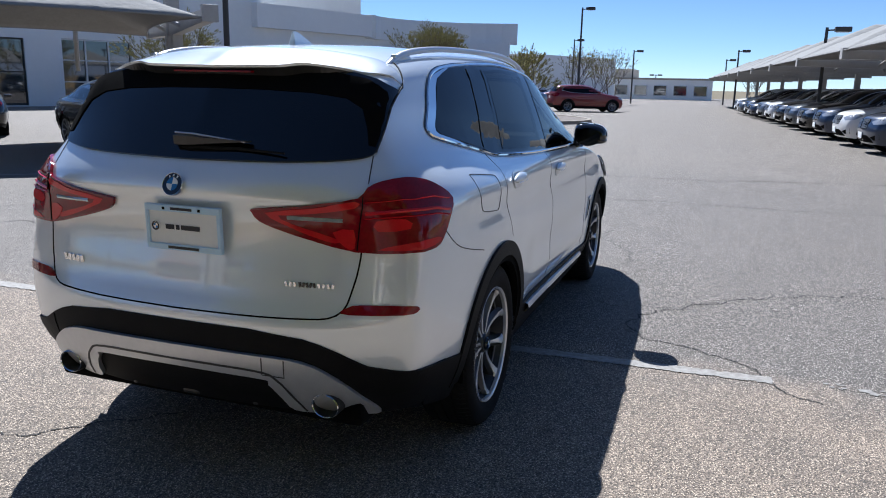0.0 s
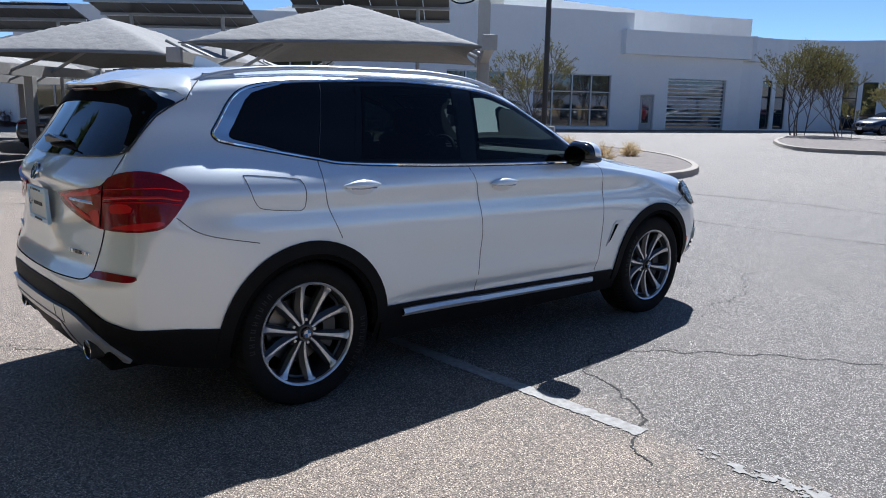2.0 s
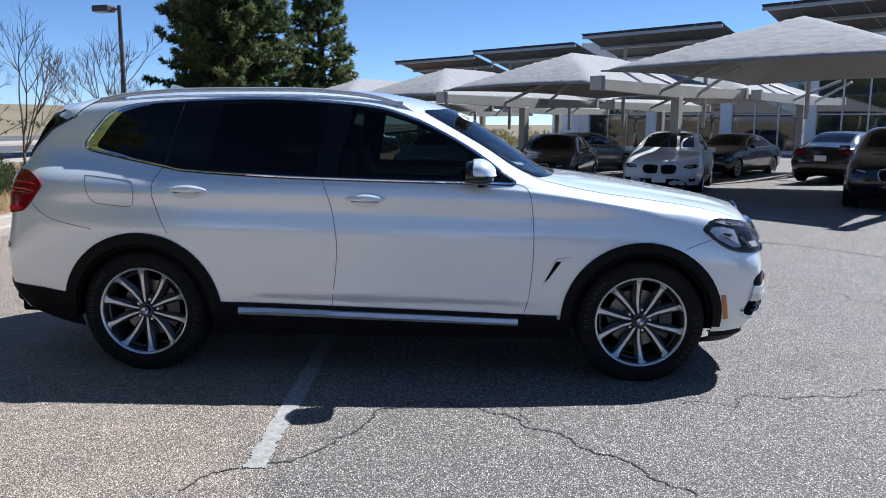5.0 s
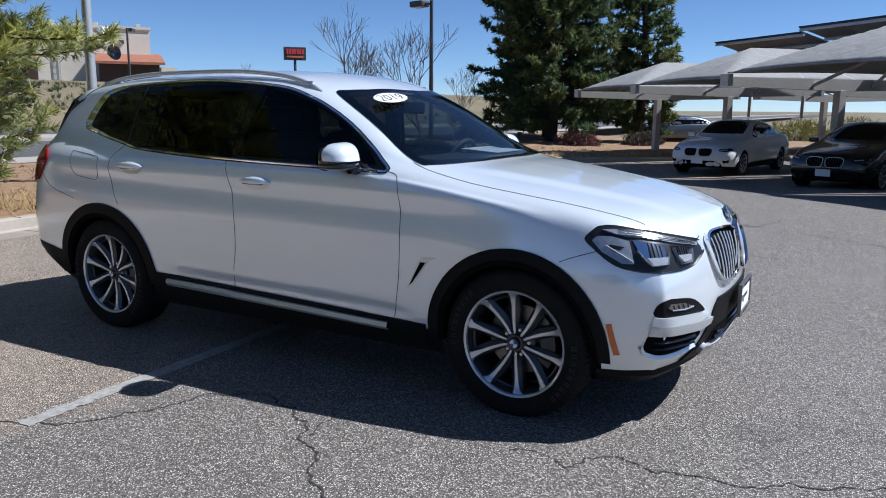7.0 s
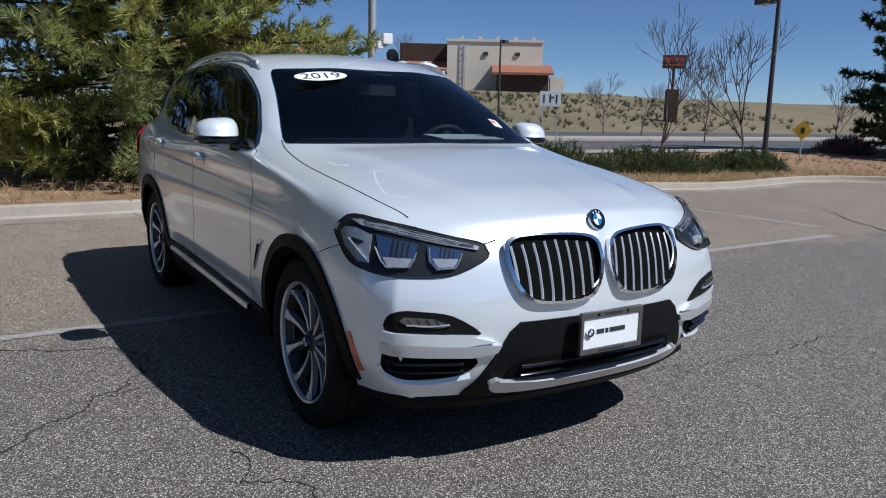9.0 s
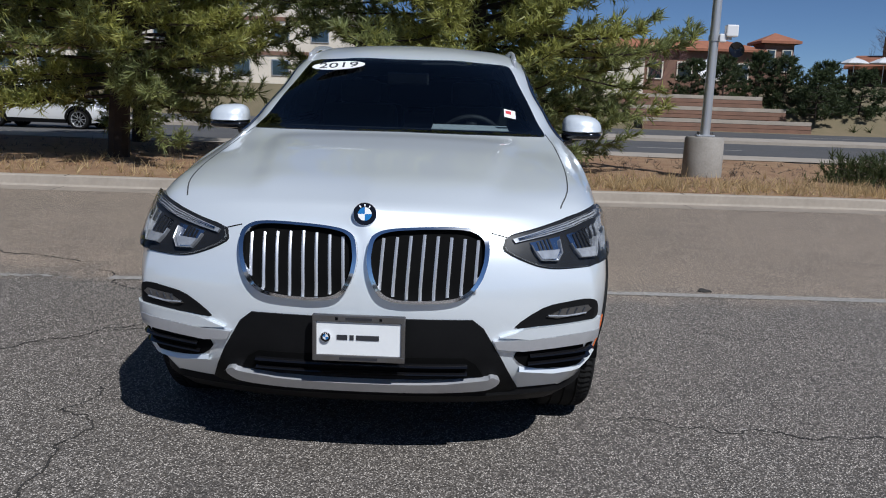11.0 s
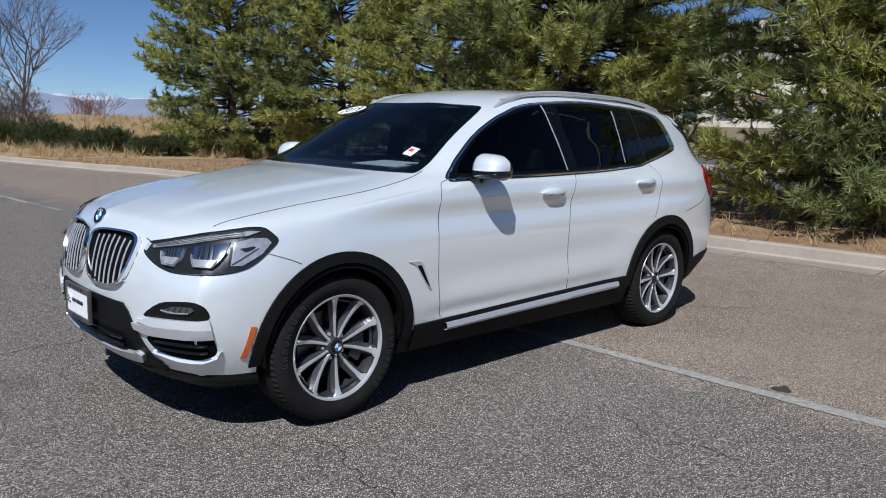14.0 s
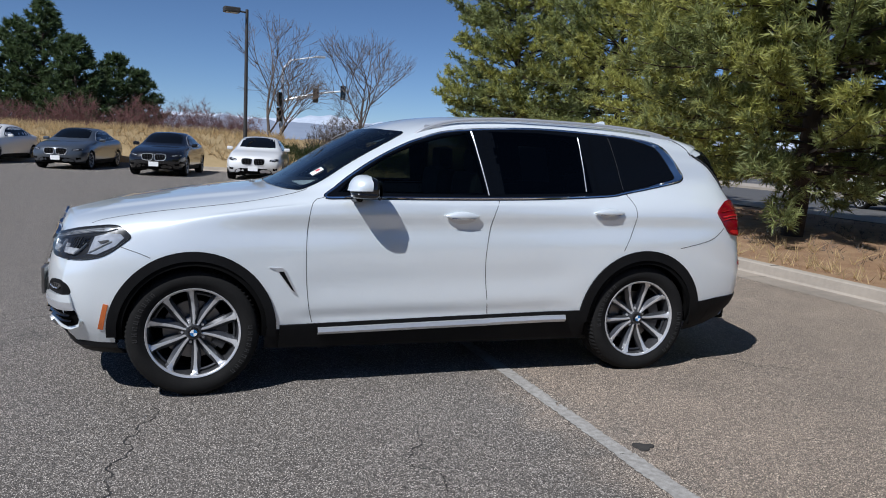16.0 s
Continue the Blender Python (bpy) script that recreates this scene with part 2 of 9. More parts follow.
M = dict(
    asphalt=asphalt_material(),
    road=surface("road_asphalt", (0.07, 0.07, 0.07), (0.11, 0.105, 0.1), 0.5, 0.8, bump=0.4, bump_scale=80),
    earth=surface("dry_prairie", (0.23, 0.175, 0.105), (0.125, 0.11, 0.058), 0.08, 0.95, bump=0.5, bump_scale=8),
    mulch=surface("wood_mulch", (0.20, 0.105, 0.055), (0.33, 0.22, 0.12), 2.5, 0.95, bump=1.0, bump_scale=45),
    gravel=surface("river_gravel", (0.24, 0.205, 0.175), (0.12, 0.1, 0.088), 6.0, 0.9, bump=1.0, bump_scale=40),
    concrete=surface("concrete", (0.42, 0.365, 0.30), (0.31, 0.27, 0.22), 1.5, 0.85, bump=0.35, bump_scale=60),
    gutter=surface("stained_gutter_concrete", (0.36, 0.305, 0.245), (0.20, 0.172, 0.142), 0.9, 0.85, bump=0.4, bump_scale=70),
    concrete_grey=surface("grey_concrete", (0.36, 0.335, 0.30), (0.24, 0.22, 0.19), 3.0, 0.85, bump=0.4, bump_scale=40),
    line=surface("worn_line_paint", (0.43, 0.41, 0.378), (0.2, 0.187, 0.168), 30.0, 0.75, bump=0.5, bump_scale=120),
    crack=surface("crack_dark", (0.022, 0.02, 0.018), (0.05, 0.045, 0.04), 8.0, 0.9),
    paint=surface("pearl_white_paint", (0.83, 0.875, 0.90), (0.80, 0.85, 0.875), 300.0, 0.30, metal=0.28, coat=1.0, coat_ior=2.0),
    black_plastic=surface("black_cladding", (0.007, 0.007, 0.0075), (0.011, 0.011, 0.0115), 9.0, 0.55, bump=0.25, bump_scale=350, spec=0.1),
    # near-black for openings, gaps and hidden parts: their shade is in the colour
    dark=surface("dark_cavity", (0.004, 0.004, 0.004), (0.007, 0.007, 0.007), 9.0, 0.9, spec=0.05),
    seam=surface("panel_gap", (0.035, 0.035, 0.036), (0.05, 0.05, 0.05), 9.0, 0.8),
    gloss_black=surface("gloss_black", (0.006, 0.006, 0.007), rough=0.08, coat=0.6),
    satin_black=surface("satin_black_plastic", (0.02, 0.02, 0.021), (0.03, 0.03, 0.031), 20.0, 0.35, spec=0.5),
    rear_pane=surface("black_rear_glass", (0.003, 0.0034, 0.004), rough=0.015, spec=0.6),
    pale_blue=surface("pale_blue_plastic", (0.58, 0.78, 0.95), (0.52, 0.72, 0.90), 30.0, 0.4),
    privacy=surface("privacy_glass", (0.003, 0.0034, 0.004), rough=0.02, spec=0.3),
    silver=surface("satin_silver_trim", (0.68, 0.69, 0.71), (0.62, 0.63, 0.65), 40.0, 0.3, metal=0.6),
    chrome=surface("chrome", (0.82, 0.83, 0.85), rough=0.06, metal=1.0),
    alloy=surface("machined_alloy", (0.72, 0.72, 0.73), (0.64, 0.65, 0.66), 30.0, 0.22, metal=0.55),
    alloy_grey=surface("grey_alloy_facet", (0.085, 0.087, 0.093), (0.06, 0.062, 0.067), 20.0, 0.3, metal=0.6),
    lamp_housing=surface("lamp_housing", (0.02, 0.021, 0.023), (0.012, 0.0125, 0.014), 20.0, 0.3, spec=0.25),
    lamp_lens=surface("clear_plastic_strip", (0.62, 0.64, 0.67), (0.36, 0.375, 0.40), 45.0, 0.18, metal=0.5, coat=1.0),
    alloy_dark=surface("grey_alloy_pocket", (0.07, 0.07, 0.074), (0.05, 0.05, 0.054), 20.0, 0.4, metal=0.5),
    rubber=surface("tyre_rubber", (0.009, 0.009, 0.009), (0.016, 0.0155, 0.015), 12.0, 0.8, bump=0.3, bump_scale=150, spec=0.15),
    disc_grey=surface("sidewall_relief", (0.03, 0.03, 0.03), (0.045, 0.044, 0.043), 40.0, 0.7, spec=0.2),
    disc=surface("brake_disc", (0.26, 0.255, 0.25), (0.22, 0.2, 0.18), 18.0, 0.4, metal=0.9),
    red_lens=surface("red_lens", (0.26, 0.003, 0.010), (0.13, 0.001, 0.005), 9.0, 0.06, coat=0.35, spec=0.3),
    red_bright=surface("red_light_bar", (0.62, 0.012, 0.018), (0.5, 0.008, 0.012), 12.0, 0.15, coat=0.35, spec=0.25),
    amber=surface("amber_reflector", (0.62, 0.16, 0.03), (0.5, 0.11, 0.02), 40.0, 0.2, coat=0.8),
    yellow=surface("yellow_sign", (0.75, 0.5, 0.03), (0.68, 0.44, 0.03), 9.0, 0.5),
    lens=glass("clear_lens", (0.95, 0.96, 0.97), ior=1.36),
    windscreen=glass("tinted_windscreen", (0.50, 0.57, 0.60), ior=1.7),
    side_glass=glass("dark_side_glass", (0.22, 0.27, 0.26), ior=1.34),
    rear_glass=glass("privacy_tinted_glass", (0.06, 0.07, 0.07), ior=1.36),
    interior=surface("dark_leather", (0.02, 0.02, 0.021), (0.035, 0.034, 0.033), 6.0, 0.6),
    paper=surface("white_paper", (0.86, 0.87, 0.86), (0.8, 0.81, 0.8), 6.0, 0.7),
    ink=surface("dark_print", (0.03, 0.03, 0.035), rough=0.6),
    blue=surface("badge_blue", (0.02, 0.16, 0.42), rough=0.2, coat=0.8),
    red=surface("red_print", (0.6, 0.05, 0.06), rough=0.5),
    white=surface("white_enamel", (0.8, 0.8, 0.8), rough=0.25, coat=0.5),
    steel_white=surface("white_steel", (0.5, 0.485, 0.45), (0.42, 0.4, 0.37), 1.2, 0.5, bump=0.1, bump_scale=12),
    steel_dark=surface("bronze_pole_paint", (0.035, 0.033, 0.03), (0.055, 0.05, 0.045), 2.0, 0.5),
    fabric=surface("grey_shade_fabric", (0.30, 0.293, 0.28), (0.245, 0.24, 0.228), 0.7, 0.9, bump=0.3, bump_scale=3),
    solar=surface("solar_panel", (0.012, 0.012, 0.014), (0.02, 0.02, 0.022), 3.0, 0.5),
    stucco=surface("white_stucco_panel", (0.87, 0.87, 0.85), (0.82, 0.82, 0.80), 0.3, 0.7, bump=0.15, bump_scale=20),
    stucco_tan=surface("tan_stucco", (0.74, 0.67, 0.56), (0.66, 0.59, 0.48), 0.4, 0.9, bump=0.2, bump_scale=10),
    brick_red=surface("red_brown_block", (0.25, 0.14, 0.095), (0.17, 0.1, 0.07), 1.5, 0.9, bump=0.5, bump_scale=10),
    roof_tile=surface("terracotta_roof", (0.36, 0.15, 0.08), (0.26, 0.1, 0.06), 2.0, 0.85),
    timber=surface("dark_timber", (0.075, 0.04, 0.025), (0.05, 0.028, 0.018), 3.0, 0.8),
    window=surface("building_glass", (0.016, 0.026, 0.03), (0.024, 0.036, 0.04), 0.5, 0.04, spec=0.9, coat=0.6, coat_ior=1.7),
    frame_metal=surface("anodised_frame", (0.55, 0.56, 0.57), rough=0.4, metal=0.6),
    bark=surface("pine_bark", (0.07, 0.05, 0.038), (0.035, 0.026, 0.02), 5.0, 0.95, bump=1.0, bump_scale=30),
    twig=surface("bare_twig", (0.15, 0.115, 0.09), (0.09, 0.07, 0.055), 4.0, 0.9),
    twig_red=surface("red_twig", (0.22, 0.11, 0.10), (0.15, 0.08, 0.07), 4.0, 0.9),
    dead_twig=surface("dead_grey_twig", (0.24, 0.2, 0.165), (0.15, 0.125, 0.105), 6.0, 0.9),
    needle=surface("pine_needles", (0.335, 0.365, 0.135), (0.21, 0.245, 0.095), 0.9, 0.5, tint=0.45),
    needle_gold=surface("yellow_green_needles", (0.47, 0.465, 0.13), (0.32, 0.34, 0.105), 1.1, 0.5, tint=0.4),
    needle_mid=surface("deep_green_needles", (0.105, 0.15, 0.06), (0.065, 0.10, 0.042), 0.7, 0.55, tint=0.4),
    needle_olive=surface("olive_needles", (0.19, 0.21, 0.07), (0.12, 0.15, 0.055), 0.7, 0.55, tint=0.4),
    needle_dark=surface("dark_needles", (0.095, 0.12, 0.05), (0.055, 0.078, 0.034), 0.7, 0.6, tint=0.4),
    juniper=surface("juniper_foliage", (0.05, 0.075, 0.022), (0.09, 0.10, 0.035), 1.5, 0.7, tint=0.4),
    dry_grass=surface("dry_grass", (0.62, 0.48, 0.27), (0.48, 0.35, 0.18), 2.0, 0.9, tint=0.35),
    bud=surface("spring_buds", (0.40, 0.35, 0.1), (0.28, 0.26, 0.08), 2.0, 0.7, tint=0.3),
    # the haze of distance is put into the blue-grey of both mountain colours
    hazed_rock=surface("haze_tinted_mountain", (0.20, 0.24, 0.32), (0.26, 0.30, 0.38), 0.002, 1.0),
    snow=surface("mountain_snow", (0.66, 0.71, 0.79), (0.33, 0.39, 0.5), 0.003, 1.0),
)


def let_through(name, share):
    """Leaves and needles pass some of the light that falls on them."""
    n, l = M[name].node_tree.nodes, M[name].node_tree.links
    p, tr, mx = n["Principled BSDF"], n.new("ShaderNodeBsdfTranslucent"), n.new("ShaderNodeMixShader")
    mx.inputs[0].default_value = share
    l.new(p.inputs["Base Color"].links[0].from_socket, tr.inputs[0])
    l.new(p.outputs[0], mx.inputs[1]), l.new(tr.outputs[0], mx.inputs[2]), l.new(mx.outputs[0], n["Material Output"].inputs["Surface"])


for name in ("needle", "needle_gold", "needle_mid", "needle_olive", "needle_dark", "juniper", "dry_grass"):
    let_through(name, 0.5)
CAR_PAINTS = dict(
    black=surface("black_car_paint", (0.006, 0.006, 0.007), rough=0.25, coat=1.0),
    white=surface("white_car_paint", (0.74, 0.74, 0.73), rough=0.4, coat=1.0),
    blue=surface("dark_blue_car_paint", (0.012, 0.025, 0.06), rough=0.3, coat=1.0, metal=0.2),
    grey=surface("grey_car_paint", (0.10, 0.115, 0.135), rough=0.3, coat=1.0, metal=0.5),
    silver=surface("silver_car_paint", (0.42, 0.43, 0.44), rough=0.3, coat=1.0, metal=0.5),
    red=surface("dark_red_car_paint", (0.20, 0.012, 0.012), rough=0.3, coat=1.0, metal=0.1),
)

# ---------------------------------------------------------------- building blocks


def part(name, bm, material, parent=None, label="", smooth=False):
    """Links a bmesh as one mesh object, under a thing or a part."""
    me = bpy.data.meshes.new(name)
    bm.to_mesh(me)
    bm.free()
    me.materials.append(material)
    if smooth:
        me.shade_smooth()
        me.set_sharp_from_angle(angle=radians(38))
    ob = new(name, me)
    ob.parent = parent
    return tagged(ob, label)


def raw(name, verts, faces, material, parent=None, label="", smooth=False):
    me = bpy.data.meshes.new(name)
    me.from_pydata([tuple(v) for v in verts], [], faces)
    me.materials.append(material)
    if smooth:
        me.shade_smooth()
        me.set_sharp_from_angle(angle=radians(45))
    ob = new(name, me)
    ob.parent = parent
    return tagged(ob, label)


def thing(name, label, category, m=None, group="", kind=""):
    ob = new(name)
    ob.matrix_basis = m if m is not None else Matrix()
    ob.empty_display_size = 0.1
    return tagged(ob, label, category, group, kind)


def box(bm, c, s, m=None, bevel=0.0):
    q = bmesh.ops.create_cube(bm, size=1.0, matrix=(m if m is not None else Matrix()) @ Matrix.Translation(c) @ Matrix.Diagonal((*s, 1)))
    if bevel:
        es = list({e for v in q["verts"] for e in v.link_edges})
        bmesh.ops.bevel(bm, geom=es, offset=bevel, segments=2, profile=0.6, affect="EDGES")
    return bm


def a_box(c, s, m=None, bevel=0.0):
    return box(bmesh.new(), c, s, m, bevel)


def tube(bm, pts, radii, n=8, closed=True):
    """A tapered tube through points."""
    pts = [Vector(p) for p in pts]
    rings = []
    for i, p in enumerate(pts):
        d = (pts[min(i + 1, len(pts) - 1)] - pts[max(i - 1, 0)]).normalized()
        u = d.orthogonal().normalized() if abs(d.z) < 0.95 else Vector((1, 0, 0))
        if abs(d.z) < 0.95:
            u = Vector((0, 0, 1)).cross(d).normalized()
        w = d.cross(u).normalized()
        u = w.cross(d).normalized()
        r = radii[i] if isinstance(radii, (list, tuple)) else radii
        rings.append([bm.verts.new(p + (u * math.cos(a) + w * math.sin(a)) * r) for a in [2 * math.pi * k / n for k in range(n)]])
    for a, b in zip(rings, rings[1:]):
        for k in range(n):
            bm.faces.new((a[k], a[(k + 1) % n], b[(k + 1) % n], b[k]))
    if closed:
        bm.faces.new(rings[0][::-1]), bm.faces.new(rings[-1])
    return bm


def lathe(bm, prof, n=48, axis="Y", m=None):
    """A profile of (radius, height) turned round an axis."""
    m = m if m is not None else Matrix()
    rings = []
    for r, h in prof:
        row = []
        for k in range(n):
            a = 2 * math.pi * k / n
            c, s = r * math.cos(a), r * math.sin(a)
            row.append(bm.verts.new(m @ (Vector((c, h, s)) if axis == "Y" else Vector((c, s, h)))))
        rings.append(row)
    for a, b in zip(rings, rings[1:]):
        for k in range(n):
            bm.faces.new((a[k], b[k], b[(k + 1) % n], a[(k + 1) % n]))
    return bm


def slab(bm, poly, z0, z1, m=None):
    """A prism over a plan polygon, counter-clockwise."""
    m = m if m is not None else Matrix()
    lo = [bm.verts.new(m @ Vector((x, y, z0))) for x, y in poly]
    hi = [bm.verts.new(m @ Vector((x, y, z1))) for x, y in poly]
    bm.faces.new(hi), bm.faces.new(lo[::-1])
    for i in range(len(poly)):
        j = (i + 1) % len(poly)
        bm.faces.new((lo[i], lo[j], hi[j], hi[i]))
    return bm


def curve(table):
    """A smooth function through (x, value...) rows: monotone cubic."""
    rows = sorted(table)
    xs = np.array([r[0] for r in rows], float)
    ys = np.array([r[1:] for r in rows], float)
    h = np.diff(xs)[:, None]
    d = np.diff(ys, axis=0) / h
    t = np.zeros_like(ys)
    t[0], t[-1] = d[0], d[-1]
    for i in range(1, len(xs) - 1):
        ok = d[i - 1] * d[i] > 0
        w1, w2 = 2 * h[i] + h[i - 1], h[i] + 2 * h[i - 1]
        with np.errstate(divide="ignore", invalid="ignore"):
            t[i] = np.where(ok, (w1 + w2) / (w1 / d[i - 1] + w2 / d[i]), 0.0)

    def f(x):
        x = min(max(x, xs[0]), xs[-1])
        i = min(max(int(np.searchsorted(xs, x)) - 1, 0), len(xs) - 2)
        hh = xs[i + 1] - xs[i]
        s = (x - xs[i]) / hh
        return (2 * s**3 - 3 * s**2 + 1) * ys[i] + (s**3 - 2 * s**2 + s) * hh * t[i] + (-2 * s**3 + 3 * s**2) * ys[i + 1] + (s**3 - s**2) * hh * t[i + 1]
    return f


def spline(pts, n=8, closed=True):
    """A rounded outline through points (Catmull-Rom)."""
    out, k = [], len(pts)
    for i in range(k if closed else k - 1):
        p = [np.array(pts[(i + j) % k] if closed else pts[min(max(i + j, 0), k - 1)], float) for j in (-1, 0, 1, 2)]
        for s in np.linspace(0, 1, n, endpoint=False):
            out.append(tuple(0.5 * (2 * p[1] + (p[2] - p[0]) * s + (2 * p[0] - 5 * p[1] + 4 * p[2] - p[3]) * s**2 + (3 * p[1] - p[0] - 3 * p[2] + p[3]) * s**3)))
    if not closed:
        out.append(tuple(pts[-1]))
    return out

# ---------------------------------------------------------------- car shells


def shell(side, upper, front, rear, n=7, stations=96, ease=0.55, lines=None):
    """A car body from cross-sections. side: rows of x and (y, z) at the floor edge, sill, widest point and shoulder; upper: rows of x and
    (y, z) at belt, mid glass, roof edge, half roof, and z on the centre line. front, rear: the centre profile x over z, and the corner's
    x over z, with the reach of the top edge. Returns vertices and faces."""
    fs, fu = curve(side), curve(upper)
    fp, fc, ftop = curve(front[0]), curve(front[1]), front[2]
    rp, rc, rtop = curve(rear[0]), curve(rear[1]), rear[2]
    x0, x1 = min(r[0] for r in side), max(r[0] for r in side)
    s = np.linspace(0, 1, stations)
    xs = x0 + (x1 - x0) * s
    rings = []
    for x in xs:
        a, b = fs(x), fu(x)
        keys = [(a[2 * i], a[2 * i + 1]) for i in range(4)] + [(b[2 * i], b[2 * i + 1]) for i in range(4)] + [(0.0, b[8])]
        pts = np.array(spline(keys, n, closed=False))
        k_belt = 4 * n
        kf = max(0.0, 1 - (x1 - x) / ease) ** 2
        kr = max(0.0, 1 - (x - x0) / ease) ** 2
        ring = []
        for i, (y, z) in enumerate(pts):
            if lines:
                dy, dz = lines(x, y, z)
                y, z = y + dy, z + dz
            u = max(0.0, (i - k_belt) / (len(pts) - 1 - k_belt))
            dxf = (fc(z)[0] - x1) * (1 - u) + (ftop - x1) * u if i > k_belt else fc(z)[0] - x1
            v = max(0.0, (i - 6 * n) / (len(pts) - 1 - 6 * n))
            dxr = (rc(z)[0] - x0) * (1 - v) + (rtop - x0) * v if i > 6 * n else rc(z)[0] - x0
            ring.append((x + kf * dxf + kr * dxr, max(y, 0.0), z))
        rings.append(ring)
    R = np.array(rings)
    m = R.shape[1]
    verts, faces = [], []
    row = []
    for ring in R:
        idx = []
        for p in ring:
            idx.append(len(verts))
            verts.append(p.copy())
        for p in ring[-2::-1]:
            idx.append(len(verts))
            verts.append(p * (1, -1, 1))
        row.append(idx)
    for a, b in zip(row, row[1:]):
        for k in range(2 * m - 2):
            faces.append((a[k], a[k + 1], b[k + 1], b[k]))

    def cap(ring, idx, ke, prof, power, flip):
        cols = list(range(ke, 2 * m - 1 - ke))
        top = [idx[c] for c in cols]
        ye, ze = ring[ke][1], ring[ke][2]
        grid = []
        for j in range(ke):
            xj, yj, zj = ring[j]
            line = [idx[j]]
            for c in cols[1:-1]:
                t = verts[idx[c]]
                f = t[1] / ye
                w = (j / ke) ** 4
                z = zj + w * (t[2] - ze)
                xe = prof(zj)[0]
                xt = t[0] - (ring[ke][0] + (prof(ze)[0] - ring[ke][0]) * (1 - abs(f) ** power))
                x = xj + (xe - xj) * (1 - abs(f) ** power) + w * xt
                line.append(len(verts))
                verts.append(np.array((x, yj * f, z)))
            line.append(idx[2 * m - 2 - j])
            grid.append(line)
        grid.append(top)
        for a, b in zip(grid, grid[1:]):
            for k in range(len(a) - 1):
                q = (a[k], a[k + 1], b[k + 1], b[k])
                faces.append(q if flip else q[::-1])
    cap(R[-1], row[-1], 4 * n, fp, 2.6, True)
    cap(R[0], row[0], 6 * n, rp, 3.2, False)
    V = np.array(verts)
    # a light relaxing of the grid rounds the corners where the caps meet the sides
    nb = [set() for _ in V]
    for f in faces:
        for i in range(4):
            nb[f[i]].add(f[(i + 1) % 4]), nb[f[(i + 1) % 4]].add(f[i])
    edge_count = {}
    for f in faces:
        for i in range(4):
            e = tuple(sorted((f[i], f[(i + 1) % 4])))
            edge_count[e] = edge_count.get(e, 0) + 1
    rim = {v for e, c in edge_count.items() if c == 1 for v in e}
    free = [i for i in range(len(V)) if i not in rim]
    for _ in range(3):
        W = V.copy()
        for i in free:
            W[i] = 0.5 * V[i] + 0.5 * V[list(nb[i])].mean(axis=0)
        V = W
    return V, faces


def sill_line(x):
    return 0.262 if x > 1.75 else 0.40 if x < -1.8 else 0.345


def shell_object(name, V, faces, material, parent, cut=(), holes=None, label=""):
    """The painted body with wheel openings cut (x, z, radius) and faces left out where a window looks inside."""
    keep = faces
    if holes:
        keep = [f for f in faces if not holes(V[list(f)].mean(axis=0))]
    bm = bmesh.new()
    vs = [bm.verts.new(v) for v in V]
    for f in keep:
        bm.faces.new([vs[i] for i in f])
    bmesh.ops.delete(bm, geom=[v for v in bm.verts if not v.link_faces], context="VERTS")
    bmesh.ops.recalc_face_normals(bm, faces=bm.faces)
    for x, z, r in cut:
        gone, edge = [], []
        for f in bm.faces:
            c = f.calc_center_median()
            if abs(c.y) > 0.55 and math.hypot(c.x - x, c.z - z) < r and c.z < z + r:
                gone.append(f)
        bmesh.ops.delete(bm, geom=gone, context="FACES")
    low = [f for f in bm.faces if f.calc_center_median().z < sill_line(f.calc_center_median().x)]
    if low:
        lb = bm.copy()
        lb.faces.ensure_lookup_table()
        ids = {f.index for f in low}
        bm.faces.index_update()
        ids = {f.index for f in low}
        bmesh.ops.delete(lb, geom=[f for k, f in enumerate(lb.faces) if k not in ids], context="FACES")
        part("lower_body", lb, M["black_plastic"], parent, smooth=True)
        bmesh.ops.delete(bm, geom=low, context="FACES")
    return part(name, bm, material, parent, label, smooth=True)


def inside(p, poly):
    x, y = p
    c = False
    for i in range(len(poly)):
        x1, y1 = poly[i]
        x2, y2 = poly[i - 1]
        if (y1 > y) != (y2 > y) and x < (x2 - x1) * (y - y1) / (y2 - y1) + x1:
            c = not c
    return c


from mathutils.bvhtree import BVHTree


R2 = math.sqrt(0.5)


